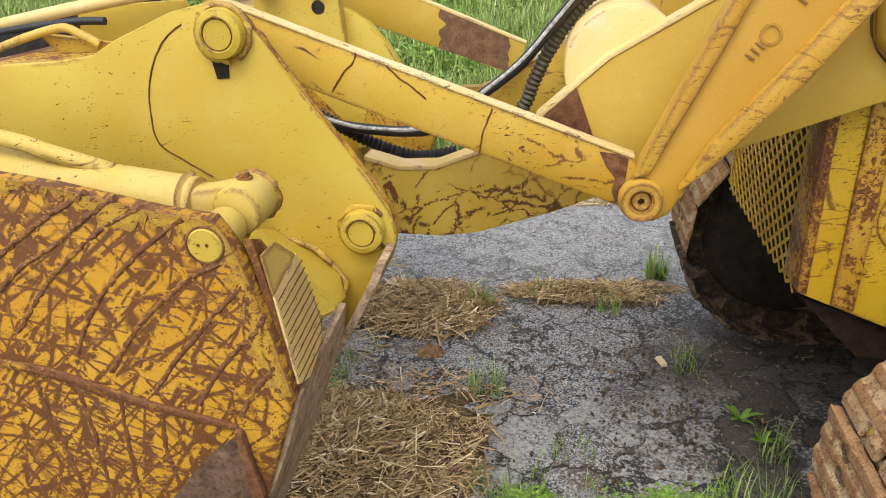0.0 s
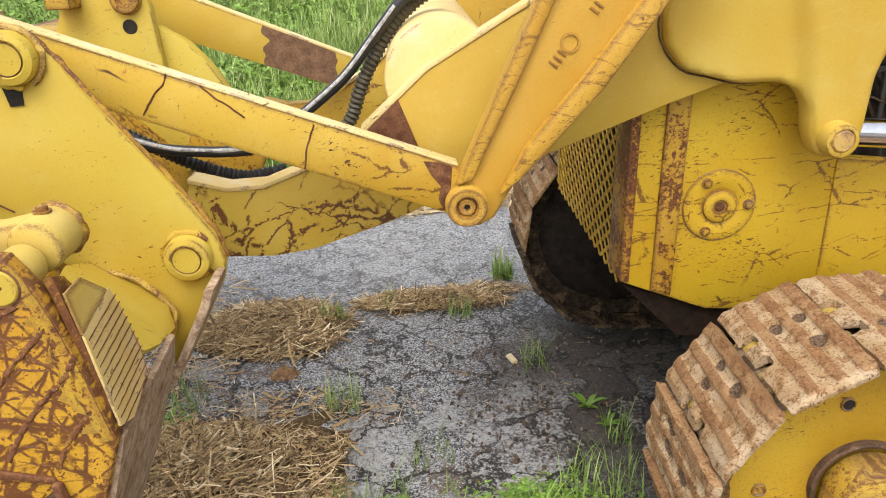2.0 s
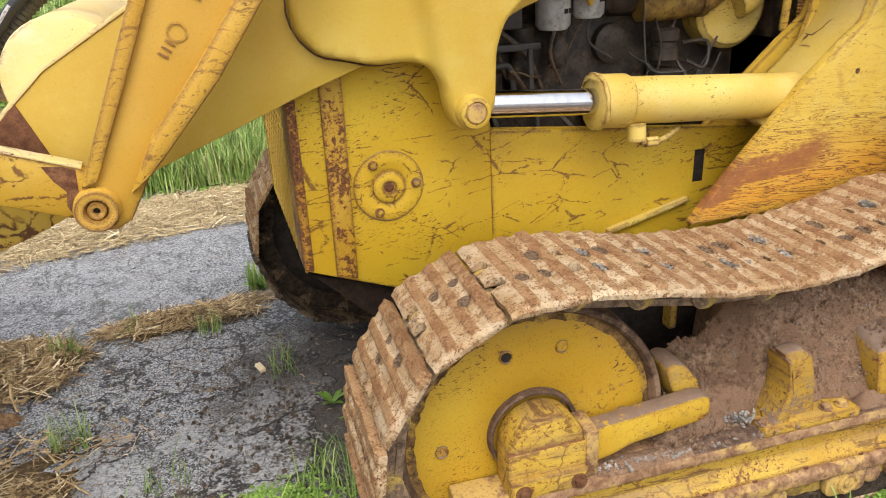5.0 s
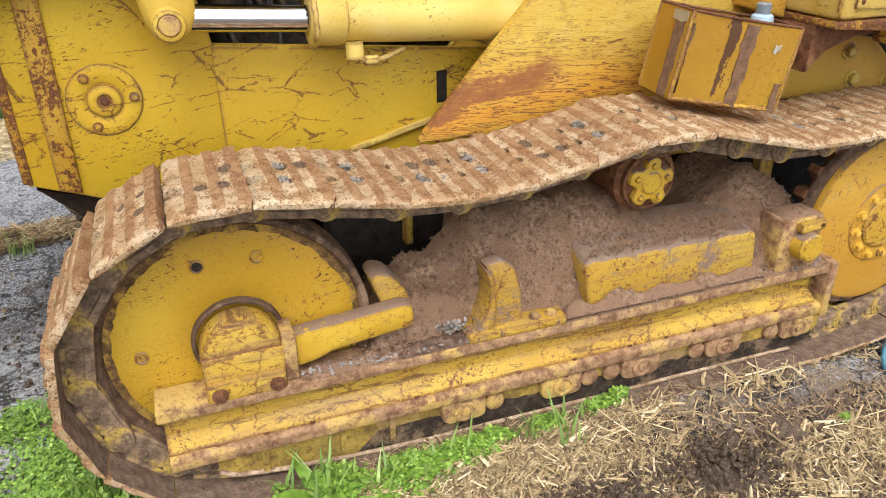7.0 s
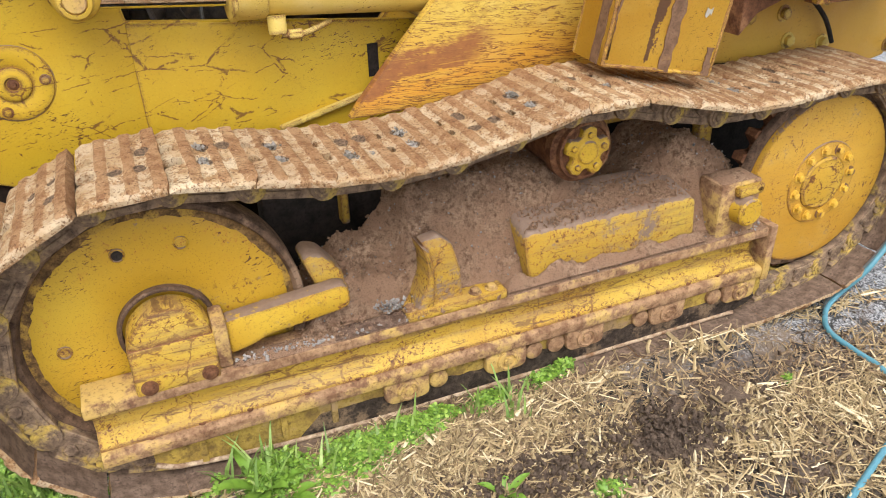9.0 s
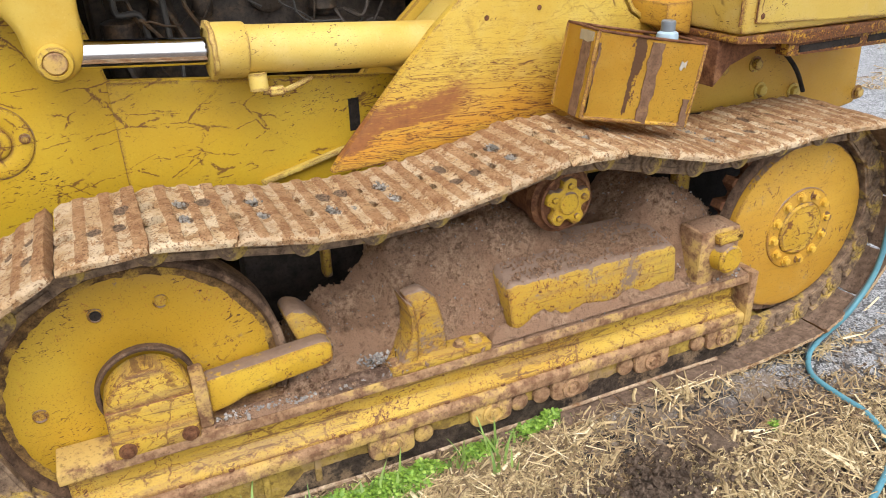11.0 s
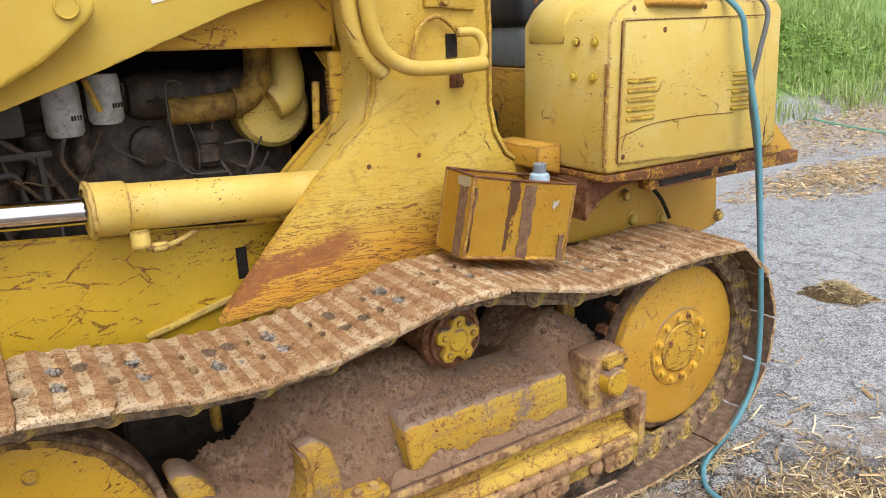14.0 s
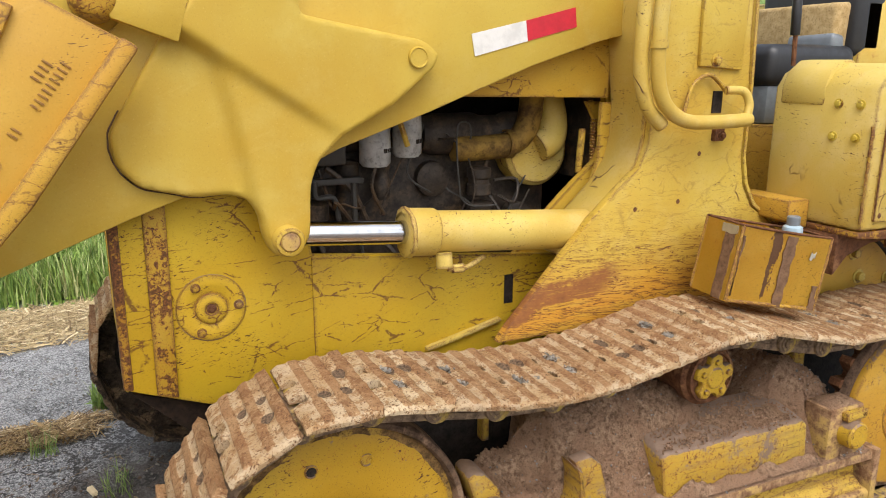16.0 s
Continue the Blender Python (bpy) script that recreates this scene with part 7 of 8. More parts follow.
bead("pin_weld", [(-1.465 + 0.051 * math.cos(radians(a)), 0.096, 1.088 + 0.051 * math.sin(radians(a))) for a in range(40, 330, 20)], 0.006, M_ARM, bucket)
part("edge_strip", slab([(-1.396, 1.06), (-1.410, 1.02), (-1.485, 0.877), (-1.520, 0.826), (-1.532, 0.835), (-1.50, 0.885), (-1.43, 1.02), (-1.415, 1.06)], -0.01, 0.10, 0.005), M_WORN, bucket, "worn yellow lower flange of the ear")
for k in range(11):
    z = 1.168 - 0.0145 * k
    far_y = -0.268 + 0.024 * (1.19 - z) / 0.12 if z > 1.07 else -0.246
    bead("tread_rib", [(-1.4832 + (1.254 - z) * 0.15, -0.378, z - 0.006), (-1.4832 + (1.254 - z) * 0.15, (-0.378 + far_y) / 2, z + 0.002), (-1.4832 + (1.254 - z) * 0.15, far_y, z + 0.010)], 0.0011, M_RUST, bucket)
# hard-faced weld beads over the bucket side
HARD = [[(-1.894, 1.227), (-1.838, 1.267), (-1.777, 1.305), (-1.731, 1.331)], [(-1.912, 1.165), (-1.861, 1.210), (-1.807, 1.242), (-1.728, 1.300), (-1.687, 1.325)],
        [(-1.900, 1.093), (-1.853, 1.152), (-1.810, 1.201), (-1.754, 1.248), (-1.702, 1.286), (-1.647, 1.312)], [(-1.806, 1.058), (-1.777, 1.117), (-1.734, 1.175), (-1.670, 1.238), (-1.588, 1.298)],
        [(-1.755, 1.03), (-1.725, 1.072), (-1.685, 1.123), (-1.640, 1.165), (-1.590, 1.205), (-1.544, 1.229)], [(-1.686, 0.995), (-1.645, 1.053), (-1.599, 1.105), (-1.555, 1.155), (-1.514, 1.194)],
        [(-1.612, 0.980), (-1.581, 1.033), (-1.545, 1.077), (-1.503, 1.119), (-1.485, 1.15)], [(-1.545, 0.965), (-1.52, 1.01), (-1.48, 1.06)],
        [(-1.894, 1.026), (-1.888, 0.956), (-1.868, 0.865), (-1.858, 0.764)], [(-1.820, 0.997), (-1.810, 0.899), (-1.805, 0.770)], [(-1.749, 0.977), (-1.753, 0.876), (-1.753, 0.776)], [(-1.682, 0.956), (-1.685, 0.874), (-1.672, 0.809)]]
rnd = random.Random(3)
lines_h = [spline([(x, -0.3972, z) for x, z in l], 10) for l in HARD]
for l in lines_h:
    l = [p + Vector((rnd.gauss(0, 0.0006), rnd.gauss(0.0, 0.0006), rnd.gauss(0, 0.0006))) for p in l]
    part("weld_bead", roughen(roughen(hosepipe(l, 0.0052, 10, 3), 0.0020, 210), 0.0006, 60), M_BARE, bucket)
for l0, l1 in ((3, 4), (4, 5), (5, 6), (6, 7), (8, 9), (9, 10), (10, 11)):
    p, q = lines_h[l0], lines_h[l1]
    n = 8 if l0 < 8 else 12
    for k in range(n):
        f0, f1 = (k + rnd.uniform(0.1, 0.5)) / n, (k + rnd.uniform(0.3, 1.0)) / n
        s = p[int(f0 * (len(p) - 1))]
        e = q[int(f1 * (len(q) - 1))]
        if k % 2 and l0 < 8:
            s, e = s.lerp(e, 0.1), s.lerp(e, 0.9) + Vector((0.012, 0, 0.02))
        t0, t1 = rnd.uniform(0.0, 0.2), rnd.uniform(0.6, 1.0)
        part("weld_bead", roughen(hosepipe([s.lerp(e, t0), s.lerp(e, (t0 + t1) / 2) + Vector((rnd.gauss(0, 0.001), 0, rnd.gauss(0, 0.001))), s.lerp(e, t1)], 0.0036, 6, 8), 0.0011, 180), M_BARE, bucket)
# behind the ear plate
part("crossbar", hosepipe([(-2.8, 0.55, 1.40), (-2.557, 0.55, 1.449), (-2.317, 0.55, 1.493), (-2.045, 0.55, 1.534), (-1.95, 0.55, 1.518)], 0.017, 14, 6), M_CREAM, bucket, "cream upper pipe of the bucket")
part("inner_hose", hosepipe([(-2.8, 0.47, 1.39), (-2.5, 0.47, 1.44), (-2.3, 0.47, 1.465), (-2.2, 0.47, 1.468)], 0.010, 12, 8), M_RUBBER, bucket, "black hose behind the ear plate")
# dark panel added as the shaded void behind the ear plate
part("inner_shade_panel", slab([(-3.0, 1.15), (-3.0, 1.40), (-2.3, 1.49), (-2.25, 1.3)], 0.92, 0.94, 0.003), M_DARK, bucket)
part("inner_wedge", slab([(-2.345, 1.442), (-2.137, 1.418), (-2.20, 1.385), (-2.296, 1.385), (-2.346, 1.43)], 0.42, 0.45, 0.003), M_LINK, bucket)
part("inner_sheet", slab([(-2.36, 1.49), (-2.05, 1.505), (-2.0, 1.40), (-2.36, 1.40)], 0.60, 0.62, 0.003), M_EAR, bucket)
part("inner_pipe", hosepipe([(-2.7, 0.40, 1.33), (-2.453, 0.40, 1.412), (-2.365, 0.40, 1.440), (-2.275, 0.40, 1.460), (-2.231, 0.40, 1.447), (-2.18, 0.40, 1.42)], 0.011, 12, 8), M_PALE, bucket)
part("inner_hose", hosepipe([(-2.7, 0.36, 1.32), (-2.45, 0.36, 1.355), (-2.25, 0.36, 1.38), (-2.2, 0.36, 1.372)], 0.012, 12, 8), M_RUBBER, bucket)


# ---------------------------------------------------------------- straw, soil, plants
def island_mat(name, a, b_, c, rough=0.8, trans=0.0):
    m, nt, bs = nodes_of(name)
    geo = nt.nodes.new("ShaderNodeNewGeometry")
    r = geo.outputs["Random Per Island"]
    col = mix(nt, ramp(nt, r, 0.0, 0.6), a, b_)
    col = mix(nt, ramp(nt, r, 0.75, 1.0), col, c)
    col = mix(nt, ramp(nt, noise_tex(nt, coords(nt), 60, 3), 0.4, 0.7, 0, 0.4), col, tuple(x * 0.5 for x in a))
    nt.links.new(col, bs.inputs["Base Color"])
    bs.inputs["Roughness"].default_value = rough
    if trans:
        bs.inputs["Subsurface Weight"].default_value = 0.0
    return m


M_STRAW = island_mat("straw", (0.12, 0.066, 0.028), (0.52, 0.36, 0.17), (0.88, 0.74, 0.48))
M_LITTER = island_mat("cut_straw", (0.18, 0.12, 0.055), (0.50, 0.375, 0.19), (0.82, 0.69, 0.44))
M_FARHAY = island_mat("bleached_hay", (0.26, 0.18, 0.09), (0.56, 0.43, 0.23), (0.85, 0.73, 0.48))
M_DKSTRAW = island_mat("damp_straw", (0.13, 0.08, 0.045), (0.32, 0.22, 0.11), (0.50, 0.38, 0.2))
M_GRASS = island_mat("grass_blades", (0.12, 0.20, 0.035), (0.24, 0.35, 0.075), (0.42, 0.48, 0.17), 0.55)
M_MEADOW = island_mat("meadow_grass", (0.14, 0.24, 0.045), (0.32, 0.43, 0.10), (0.62, 0.62, 0.30), 0.6)
M_LEAF = island_mat("clover_leaves", (0.09, 0.18, 0.018), (0.205, 0.35, 0.038), (0.36, 0.50, 0.09), 0.5)
M_EARTH = rough_mat("dark_damp_earth", (0.07, 0.048, 0.034), (0.18, 0.128, 0.09), 30, 0.95, 1.0, 0.02)


def straws(name, label, places, seed, mat, bald=-9.0, long=(0.03, 0.13), wide=(0.0012, 0.0045)):
    """Cut straws strewn over spots: (x, y, spread x, spread y, how many, heap height)."""
    rnd = random.Random(seed)
    vs, fs = [], []
    for cx, cy, sx, sy, n, heap in places:
        for _ in range(n):
            gx, gy = rnd.gauss(0, 1), rnd.gauss(0, 1)
            while gx * gx + gy * gy > 3.2 + 1.6 * noise.noise(Vector((math.atan2(gy, gx) * 2, cx, cy))):
                gx, gy = rnd.gauss(0, 1), rnd.gauss(0, 1)
            x, y = cx + sx * gx, cy + sy * gy
            if noise.noise(Vector((x * 3.4, y * 5.0, seed))) < bald and rnd.random() < 0.82:
                continue
            top = heap * math.exp(-(gx * gx + gy * gy) / 2.4)
            z = ground_height(x, y) + rnd.uniform(0.15, 1.0) * top + rnd.uniform(0.001, 0.012)
            ln = rnd.uniform(*long) * (0.5 if rnd.random() < 0.6 else 1.0) / 2
            w = rnd.uniform(*wide) * (2.2 if rnd.random() < 0.08 else 1)
            yaw = rnd.uniform(0, math.pi) if rnd.random() < 0.7 else rnd.gauss(0.5, 0.4)
            tilt = rnd.gauss(0, 0.16 + 1.3 * heap)
            d = Vector((math.cos(yaw) * math.cos(tilt), math.sin(yaw) * math.cos(tilt), math.sin(tilt)))
            s = Vector((-math.sin(yaw), math.cos(yaw), rnd.uniform(-0.4, 0.4))) * w
            up = Vector((0, 0, w * 0.8))
            c = Vector((x, y, z))
            bend = Vector((0, 0, rnd.uniform(-0.006, 0.003))) + s * rnd.uniform(-1.5, 1.5)
            k = len(vs)
            for p in (c - d * ln + bend, c, c + d * ln + bend):
                vs += [p - s, p + s, p + up]
            for o in (0, 3):
                fs += [(k + o, k + o + 1, k + o + 4, k + o + 3), (k + o + 1, k + o + 2, k + o + 5, k + o + 4), (k + o + 2, k + o, k + o + 3, k + o + 5)]
    me = bpy.data.meshes.new(name)
    me.from_pydata(vs, [], fs)
    me.materials.append(mat)
    ob = new(name, me)
    return tagged(ob, label, "straw", kind="stuff")


def mound(name, label, cx, cy, sx, sy, h, mat, seed=0, rot=0.0):
    """A low uneven heap on the ground."""
    b = bmesh.new()
    n = 28
    grid = []
    for j in range(n + 1):
        row = []
        for i in range(n + 1):
            u, v = -1 + 2 * i / n, -1 + 2 * j / n
            r = math.hypot(u, v)
            x0, y0 = u * sx, v * sy
            x, y = cx + x0 * math.cos(rot) - y0 * math.sin(rot), cy + x0 * math.sin(rot) + y0 * math.cos(rot)
            k = max(0.0, 1 - r * (1 + 0.35 * noise.noise(Vector((u * 2.3 + seed, v * 2.3, 0)))))
            z = ground_height(x, y) - 0.015 + h * k ** 0.7 * (1 + 0.5 * noise.noise(Vector((x * 14, y * 14, seed)))) + 0.012 * k * noise.noise(Vector((x * 45, y * 45, seed)))
            row.append(b.verts.new((x, y, z)))
        grid.append(row)
    for r0, r1 in zip(grid, grid[1:]):
        for i in range(n):
            b.faces.new((r0[i], r0[i + 1], r1[i + 1], r1[i]))
    return tagged(part(name, b, mat, None, smooth=80), label, "heap", kind="stuff")


# brown matted hay, darkened to paint in the shade between the straws
M_HAYBASE = rough_mat("matted_hay", (0.07, 0.045, 0.022), (0.24, 0.165, 0.08), 60, 0.95, 1.0, 0.02)
mound("hay_heap", "matted brown hay heap on asphalt", -1.68, 1.78, 0.36, 0.25, 0.085, M_HAYBASE, 1, 0.3)
mound("hay_heap", "long flat wisp of hay on asphalt", -0.93, 1.985, 0.30, 0.075, 0.04, M_HAYBASE, 2, 0.35)
mound("hay_heap", "loose hay heap beside the bucket", -1.75, 0.70, 0.52, 0.33, 0.12, M_HAYBASE, 3, 0.4)
mound("earth_clod", "dark damp earth thrown up in the straw", 1.22, -0.46, 0.22, 0.15, 0.05, M_EARTH, 4)
mound("earth_clod", "dark damp earth thrown up in the straw", 0.85, -0.42, 0.28, 0.14, 0.03, M_EARTH, 5)
mound("earth_clod", "dark damp earth thrown up in the straw", 1.5, -0.40, 0.20, 0.12, 0.03, M_EARTH, 6)
mound("dung_pat", "dried straw-filled dung on asphalt", 4.23, 0.45, 0.22, 0.13, 0.085, M_HAYBASE, 7, -1.1)
mound("hay_clod", "reddish clod of hay on asphalt", -1.575, 1.39, 0.07, 0.05, 0.05, rough_mat("red_brown_clod", (0.13, 0.07, 0.035), (0.31, 0.19, 0.095), 60, 0.95), 8)
mound("hay_clod", "brown clod of hay on asphalt", -1.36, 0.94, 0.10, 0.07, 0.05, M_HAYBASE, 9)
straws("hay", "loose tan hay strewn over the heaps", [(-1.68, 1.76, 0.21, 0.15, 6000, 0.125), (-0.93, 1.98, 0.22, 0.055, 2400, 0.075), (-0.65, 2.1, 0.12, 0.04, 450, 0.03), (-1.78, 0.70, 0.30, 0.19, 9500, 0.13), (-1.55, 1.10, 0.3, 0.1, 350, 0.01), (-2.1, 1.5, 0.2, 0.5, 900, 0.03)], 11, M_STRAW, long=(0.012, 0.16), wide=(0.0005, 0.0031))
straws("far_hay", "pale hay along the foot of the meadow", [(-1.55, 3.55, 0.45, 0.26, 5200, 0.05), (-0.75, 3.72, 0.40, 0.24, 4200, 0.05), (-2.4, 3.35, 0.5, 0.26, 2600, 0.05), (0.1, 3.85, 0.6, 0.22, 3000, 0.05)], 12, M_FARHAY, long=(0.03, 0.20), wide=(0.0012, 0.0036))
straws("straw_litter", "cut straw and chips trodden into soil", [(1.45, -0.62, 0.48, 0.13, 4600, 0.014), (2.10, -0.78, 0.32, 0.15, 3300, 0.014), (0.75, -0.42, 0.30, 0.13, 2200, 0.010), (1.1, -0.24, 0.35, 0.05, 450, 0.008), (0.30, -0.27, 0.25, 0.07, 1300, 0.008), (0.70, -0.22, 0.25, 0.07, 900, 0.008), (2.3, -0.45, 0.25, 0.12, 300, 0.004), (1.7, -0.9, 0.5, 0.15, 1500, 0.014), (1.9, -0.20, 0.45, 0.035, 420, 0.008), (0.1, -0.15, 0.25, 0.08, 350, 0.006), (2.7, -0.65, 0.3, 0.2, 250, 0.004), (4.23, 0.45, 0.055, 0.09, 1300, 0.085)], 13, M_LITTER, bald=-0.10, long=(0.012, 0.15), wide=(0.0005, 0.0031))
straws("damp_straw", "dark damp straw in the soil", [(1.2, -0.42, 0.5, 0.15, 3200, 0.006), (1.9, -0.60, 0.45, 0.2, 2600, 0.006), (0.4, -0.24, 0.4, 0.13, 3000, 0.006), (0.75, -0.32, 0.3, 0.1, 1500, 0.006), (-0.9, 1.3, 0.5, 0.5, 300, 0.002)], 14, M_DKSTRAW, long=(0.012, 0.07), wide=(0.0006, 0.0026))
straws("yard_hay", "thin hay blown over the yard", [(7.5, 2.2, 1.0, 0.30, 3000, 0.02), (10.0, 3.6, 1.6, 0.6, 3600, 0.03), (12.5, 4.6, 1.5, 0.4, 2600, 0.04), (2.75, -0.4, 0.3, 0.2, 60, 0.004), (4.0, 0.5, 1.0, 0.6, 60, 0.003)], 15, M_STRAW, long=(0.03, 0.14), wide=(0.002, 0.005))


def blades(name, label, places, seed, mat, tall, wide=0.004, lean=0.35):
    """Grass: bent, tapering blades over spots of (x, y, spread x, spread y, how many)."""
    rnd = random.Random(seed)
    vs, fs = [], []
    for cx, cy, sx, sy, n in places:
        for _ in range(n):
            x, y = cx + sx * rnd.uniform(-1, 1), cy + sy * rnd.uniform(-1, 1)
            if noise.noise(Vector((x * 2.1, y * 2.1, seed))) < -0.25:
                continue
            h = rnd.uniform(*tall)
            a = rnd.uniform(0, 2 * math.pi)
            side = Vector((-math.sin(a), math.cos(a), 0)) * wide * rnd.uniform(0.6, 1.3)
            out = Vector((math.cos(a), math.sin(a), 0)) * h * rnd.uniform(0.05, lean)
            o = Vector((x, y, ground_height(x, y) - 0.01))
            k = len(vs)
            for t, w in ((0, 1), (0.4, 0.9), (0.75, 0.55)):
                p = o + Vector((0, 0, h * t)) + out * t * t
                vs += [p - side * w, p + side * w]
            vs.append(o + Vector((0, 0, h * 0.97)) + out)
            fs += [(k, k + 1, k + 3, k + 2), (k + 2, k + 3, k + 5, k + 4), (k + 4, k + 5, k + 6)]
    me = bpy.data.meshes.new(name)
    me.from_pydata(vs, [], fs)
    me.materials.append(mat)
    return tagged(new(name, me), label, "grass", kind="stuff")


blades("verge_grass", "thin green grass growing through the asphalt edge", [(-1.0, 0.60, 0.32, 0.08, 150), (-0.95, 0.80, 0.12, 0.08, 30), (-0.80, 0.93, 0.05, 0.04, 50), (-0.5, 0.6, 0.2, 0.12, 220), (-0.55, 2.26, 0.05, 0.05, 60), (-0.52, 1.42, 0.05, 0.12, 60),
                                (-1.31, 1.14, 0.07, 0.05, 70), (-1.42, 1.78, 0.07, 0.05, 80), (-1.15, 1.95, 0.03, 0.05, 40), (-0.80, 1.85, 0.06, 0.04, 40), (-1.95, 1.15, 0.1, 0.2, 150), (-0.30, 0.89, 0.05, 0.08, 60)], 21, M_GRASS, (0.03, 0.15), 0.0024, 0.95)
blades("track_grass", "long grass blades beside the track", [(0.10, -0.20, 0.09, 0.05, 45), (0.30, -0.22, 0.15, 0.04, 14), (0.6, -0.20, 0.15, 0.04, 18), (0.85, -0.22, 0.08, 0.05, 14), (-0.5, 0.1, 0.15, 0.2, 250)], 22, M_GRASS, (0.04, 0.15), 0.006, 0.8)
blades("tall_weed", "upright pale green weed in a crack of the asphalt", [(-0.55, 2.25, 0.05, 0.04, 34), (-1.40, 1.78, 0.05, 0.03, 22)], 25, M_MEADOW, (0.08, 0.20), 0.0060, 0.45)
clover_later = [(-2.2, 4.75, 2.6, 0.55, 9000, 0.16), (0.5, 4.8, 1.2, 0.5, 3500, 0.15), (-3.5, 5.9, 3.0, 0.9, 9000, 0.30), (0.3, 5.9, 2.5, 0.9, 7000, 0.28), (-4.5, 8.5, 5.0, 1.8, 7000, 0.35), (13, 6.4, 4.5, 1.6, 6000, 0.3)]
blades("meadow", "tall green meadow grass with pale seed heads", [(-2.6, 4.65, 3.0, 0.55, 15000), (0.9, 4.8, 1.0, 0.5, 3000), (-3.5, 6.2, 3.0, 1.1, 24000), (0.5, 6.2, 2.5, 1.1, 18000), (-4.5, 9.0, 5.0, 1.8, 20000), (1.0, 10, 3, 2, 5000), (-7, 14, 7, 3.5, 9000), (13, 6.6, 4.5, 2.0, 13000), (19, 7, 5, 3, 6000), (8, 8, 3, 2, 4000)], 23, M_MEADOW, (0.12, 0.42), 0.0055, 0.8)


def clover(name, label, places, seed, size=(0.006, 0.013)):
    """Low leafy weeds: small rounded leaflets in threes on short stems."""
    rnd = random.Random(seed)
    vs, fs = [], []
    for cx, cy, sx, sy, n, tall in places:
        for _ in range(n):
            gx, gy = rnd.gauss(0, 0.5), rnd.gauss(0, 0.5)
            x, y = cx + sx * gx, cy + sy * gy
            z = ground_height(x, y) + rnd.uniform(0.15, 1) * tall * math.exp(-(gx * gx + gy * gy))
            s = rnd.uniform(*size)
            tilt = Vector((rnd.gauss(0, 0.35), rnd.gauss(0, 0.35), 1)).normalized()
            e1 = tilt.orthogonal().normalized()
            e2 = tilt.cross(e1)
            a0 = rnd.uniform(0, 6.3)
            for j in range(3):
                a = a0 + j * 2.09
                d = e1 * math.cos(a) + e2 * math.sin(a)
                w = tilt.cross(d)
                o = Vector((x, y, z))
                k = len(vs)
                vs += [o, o + d * s * 0.55 + w * s * 0.5 + tilt * s * 0.12, o + d * s * 1.15 + w * s * 0.22, o + d * s * 1.15 - w * s * 0.22, o + d * s * 0.55 - w * s * 0.5 + tilt * s * 0.12]
                fs.append((k, k + 1, k + 2, k + 3, k + 4))
    me = bpy.data.meshes.new(name)
    me.from_pydata(vs, [], fs)
    me.materials.append(M_LEAF)
    return tagged(new(name, me), label, "weeds", kind="stuff")


clover("clover", "bright green clover and low weeds at the track", [(-0.55, 0.18, 0.16, 0.28, 2600, 0.06), (-0.42, 0.0, 0.14, 0.12, 1300, 0.05), (-0.18, -0.14, 0.10, 0.08, 650, 0.05), (0.0, -0.15, 0.05, 0.04, 120, 0.04), (0.15, -0.20, 0.10, 0.09, 520, 0.07), (0.36, -0.21, 0.12, 0.07, 900, 0.05), (0.52, -0.19, 0.11, 0.05, 620, 0.045), (0.26, -0.27, 0.06, 0.03, 110, 0.03), (0.62, -0.17, 0.06, 0.03, 160, 0.045), (0.79, -0.17, 0.08, 0.04, 220, 0.03),
                                                    (0.98, -0.15, 0.06, 0.03, 160, 0.035), (1.06, -0.13, 0.05, 0.03, 140, 0.04), (0.95, -0.55, 0.05, 0.04, 80, 0.03), (1.72, -0.42, 0.03, 0.03, 40, 0.02), (-1.12, 0.53, 0.10, 0.07, 260, 0.035), (-0.80, 0.50, 0.16, 0.05, 260, 0.03), (-2.0, 0.95, 0.15, 0.2, 700, 0.05), (-0.65, 0.55, 0.2, 0.1, 500, 0.04)], 31)


clover("meadow_weeds", "leafy green weeds in the meadow", clover_later, 33, (0.018, 0.045))


def weed(x, y, size, n, seed, label):
    """A broad-leaved weed: a rosette of long leaves."""
    rnd = random.Random(seed)
    root = new("weed")
    root.location = (x, y, ground_height(x, y) - 0.004)
    tagged(root, label, "weed", "weeds in the yard")
    for i in range(n):
        b = bmesh.new()
        a = 2 * math.pi * i / n + rnd.uniform(-0.3, 0.3)
        d, w = Vector((math.cos(a), math.sin(a), 0)), Vector((-math.sin(a), math.cos(a), 0))
        ln, rise = size * rnd.uniform(0.6, 1.0), rnd.uniform(0.5, 1.3)
        prev = None
        for j in range(7):
            t = j / 6
            p = d * ln * t * 0.8 + Vector((0, 0, ln * rise * (t - 0.55 * t * t)))
            hw = size * 0.095 * math.sin(math.pi * min(1, 0.08 + t * 0.92)) ** 0.8 + 0.0008
            cur = [b.verts.new(p - w * hw + Vector((0, 0, hw * 0.35))), b.verts.new(p), b.verts.new(p + w * hw + Vector((0, 0, hw * 0.35)))]
            if prev:
                b.faces.new((prev[0], prev[1], cur[1], cur[0]))
                b.faces.new((prev[1], prev[2], cur[2], cur[1]))
            prev = cur
        part("leaf", b, M_LEAF, root)
    return root


weed(-0.38, 1.05, 0.10, 7, 1, "broad-leaved green weed in dark soil")
weed(-0.33, 0.93, 0.07, 6, 2, "small green weed in dark soil")
weed(0.10, -0.22, 0.17, 9, 3, "long-leaved green weed beside the track")
weed(0.15, -0.26, 0.16, 7, 4, "long-leaved green weed beside the track")
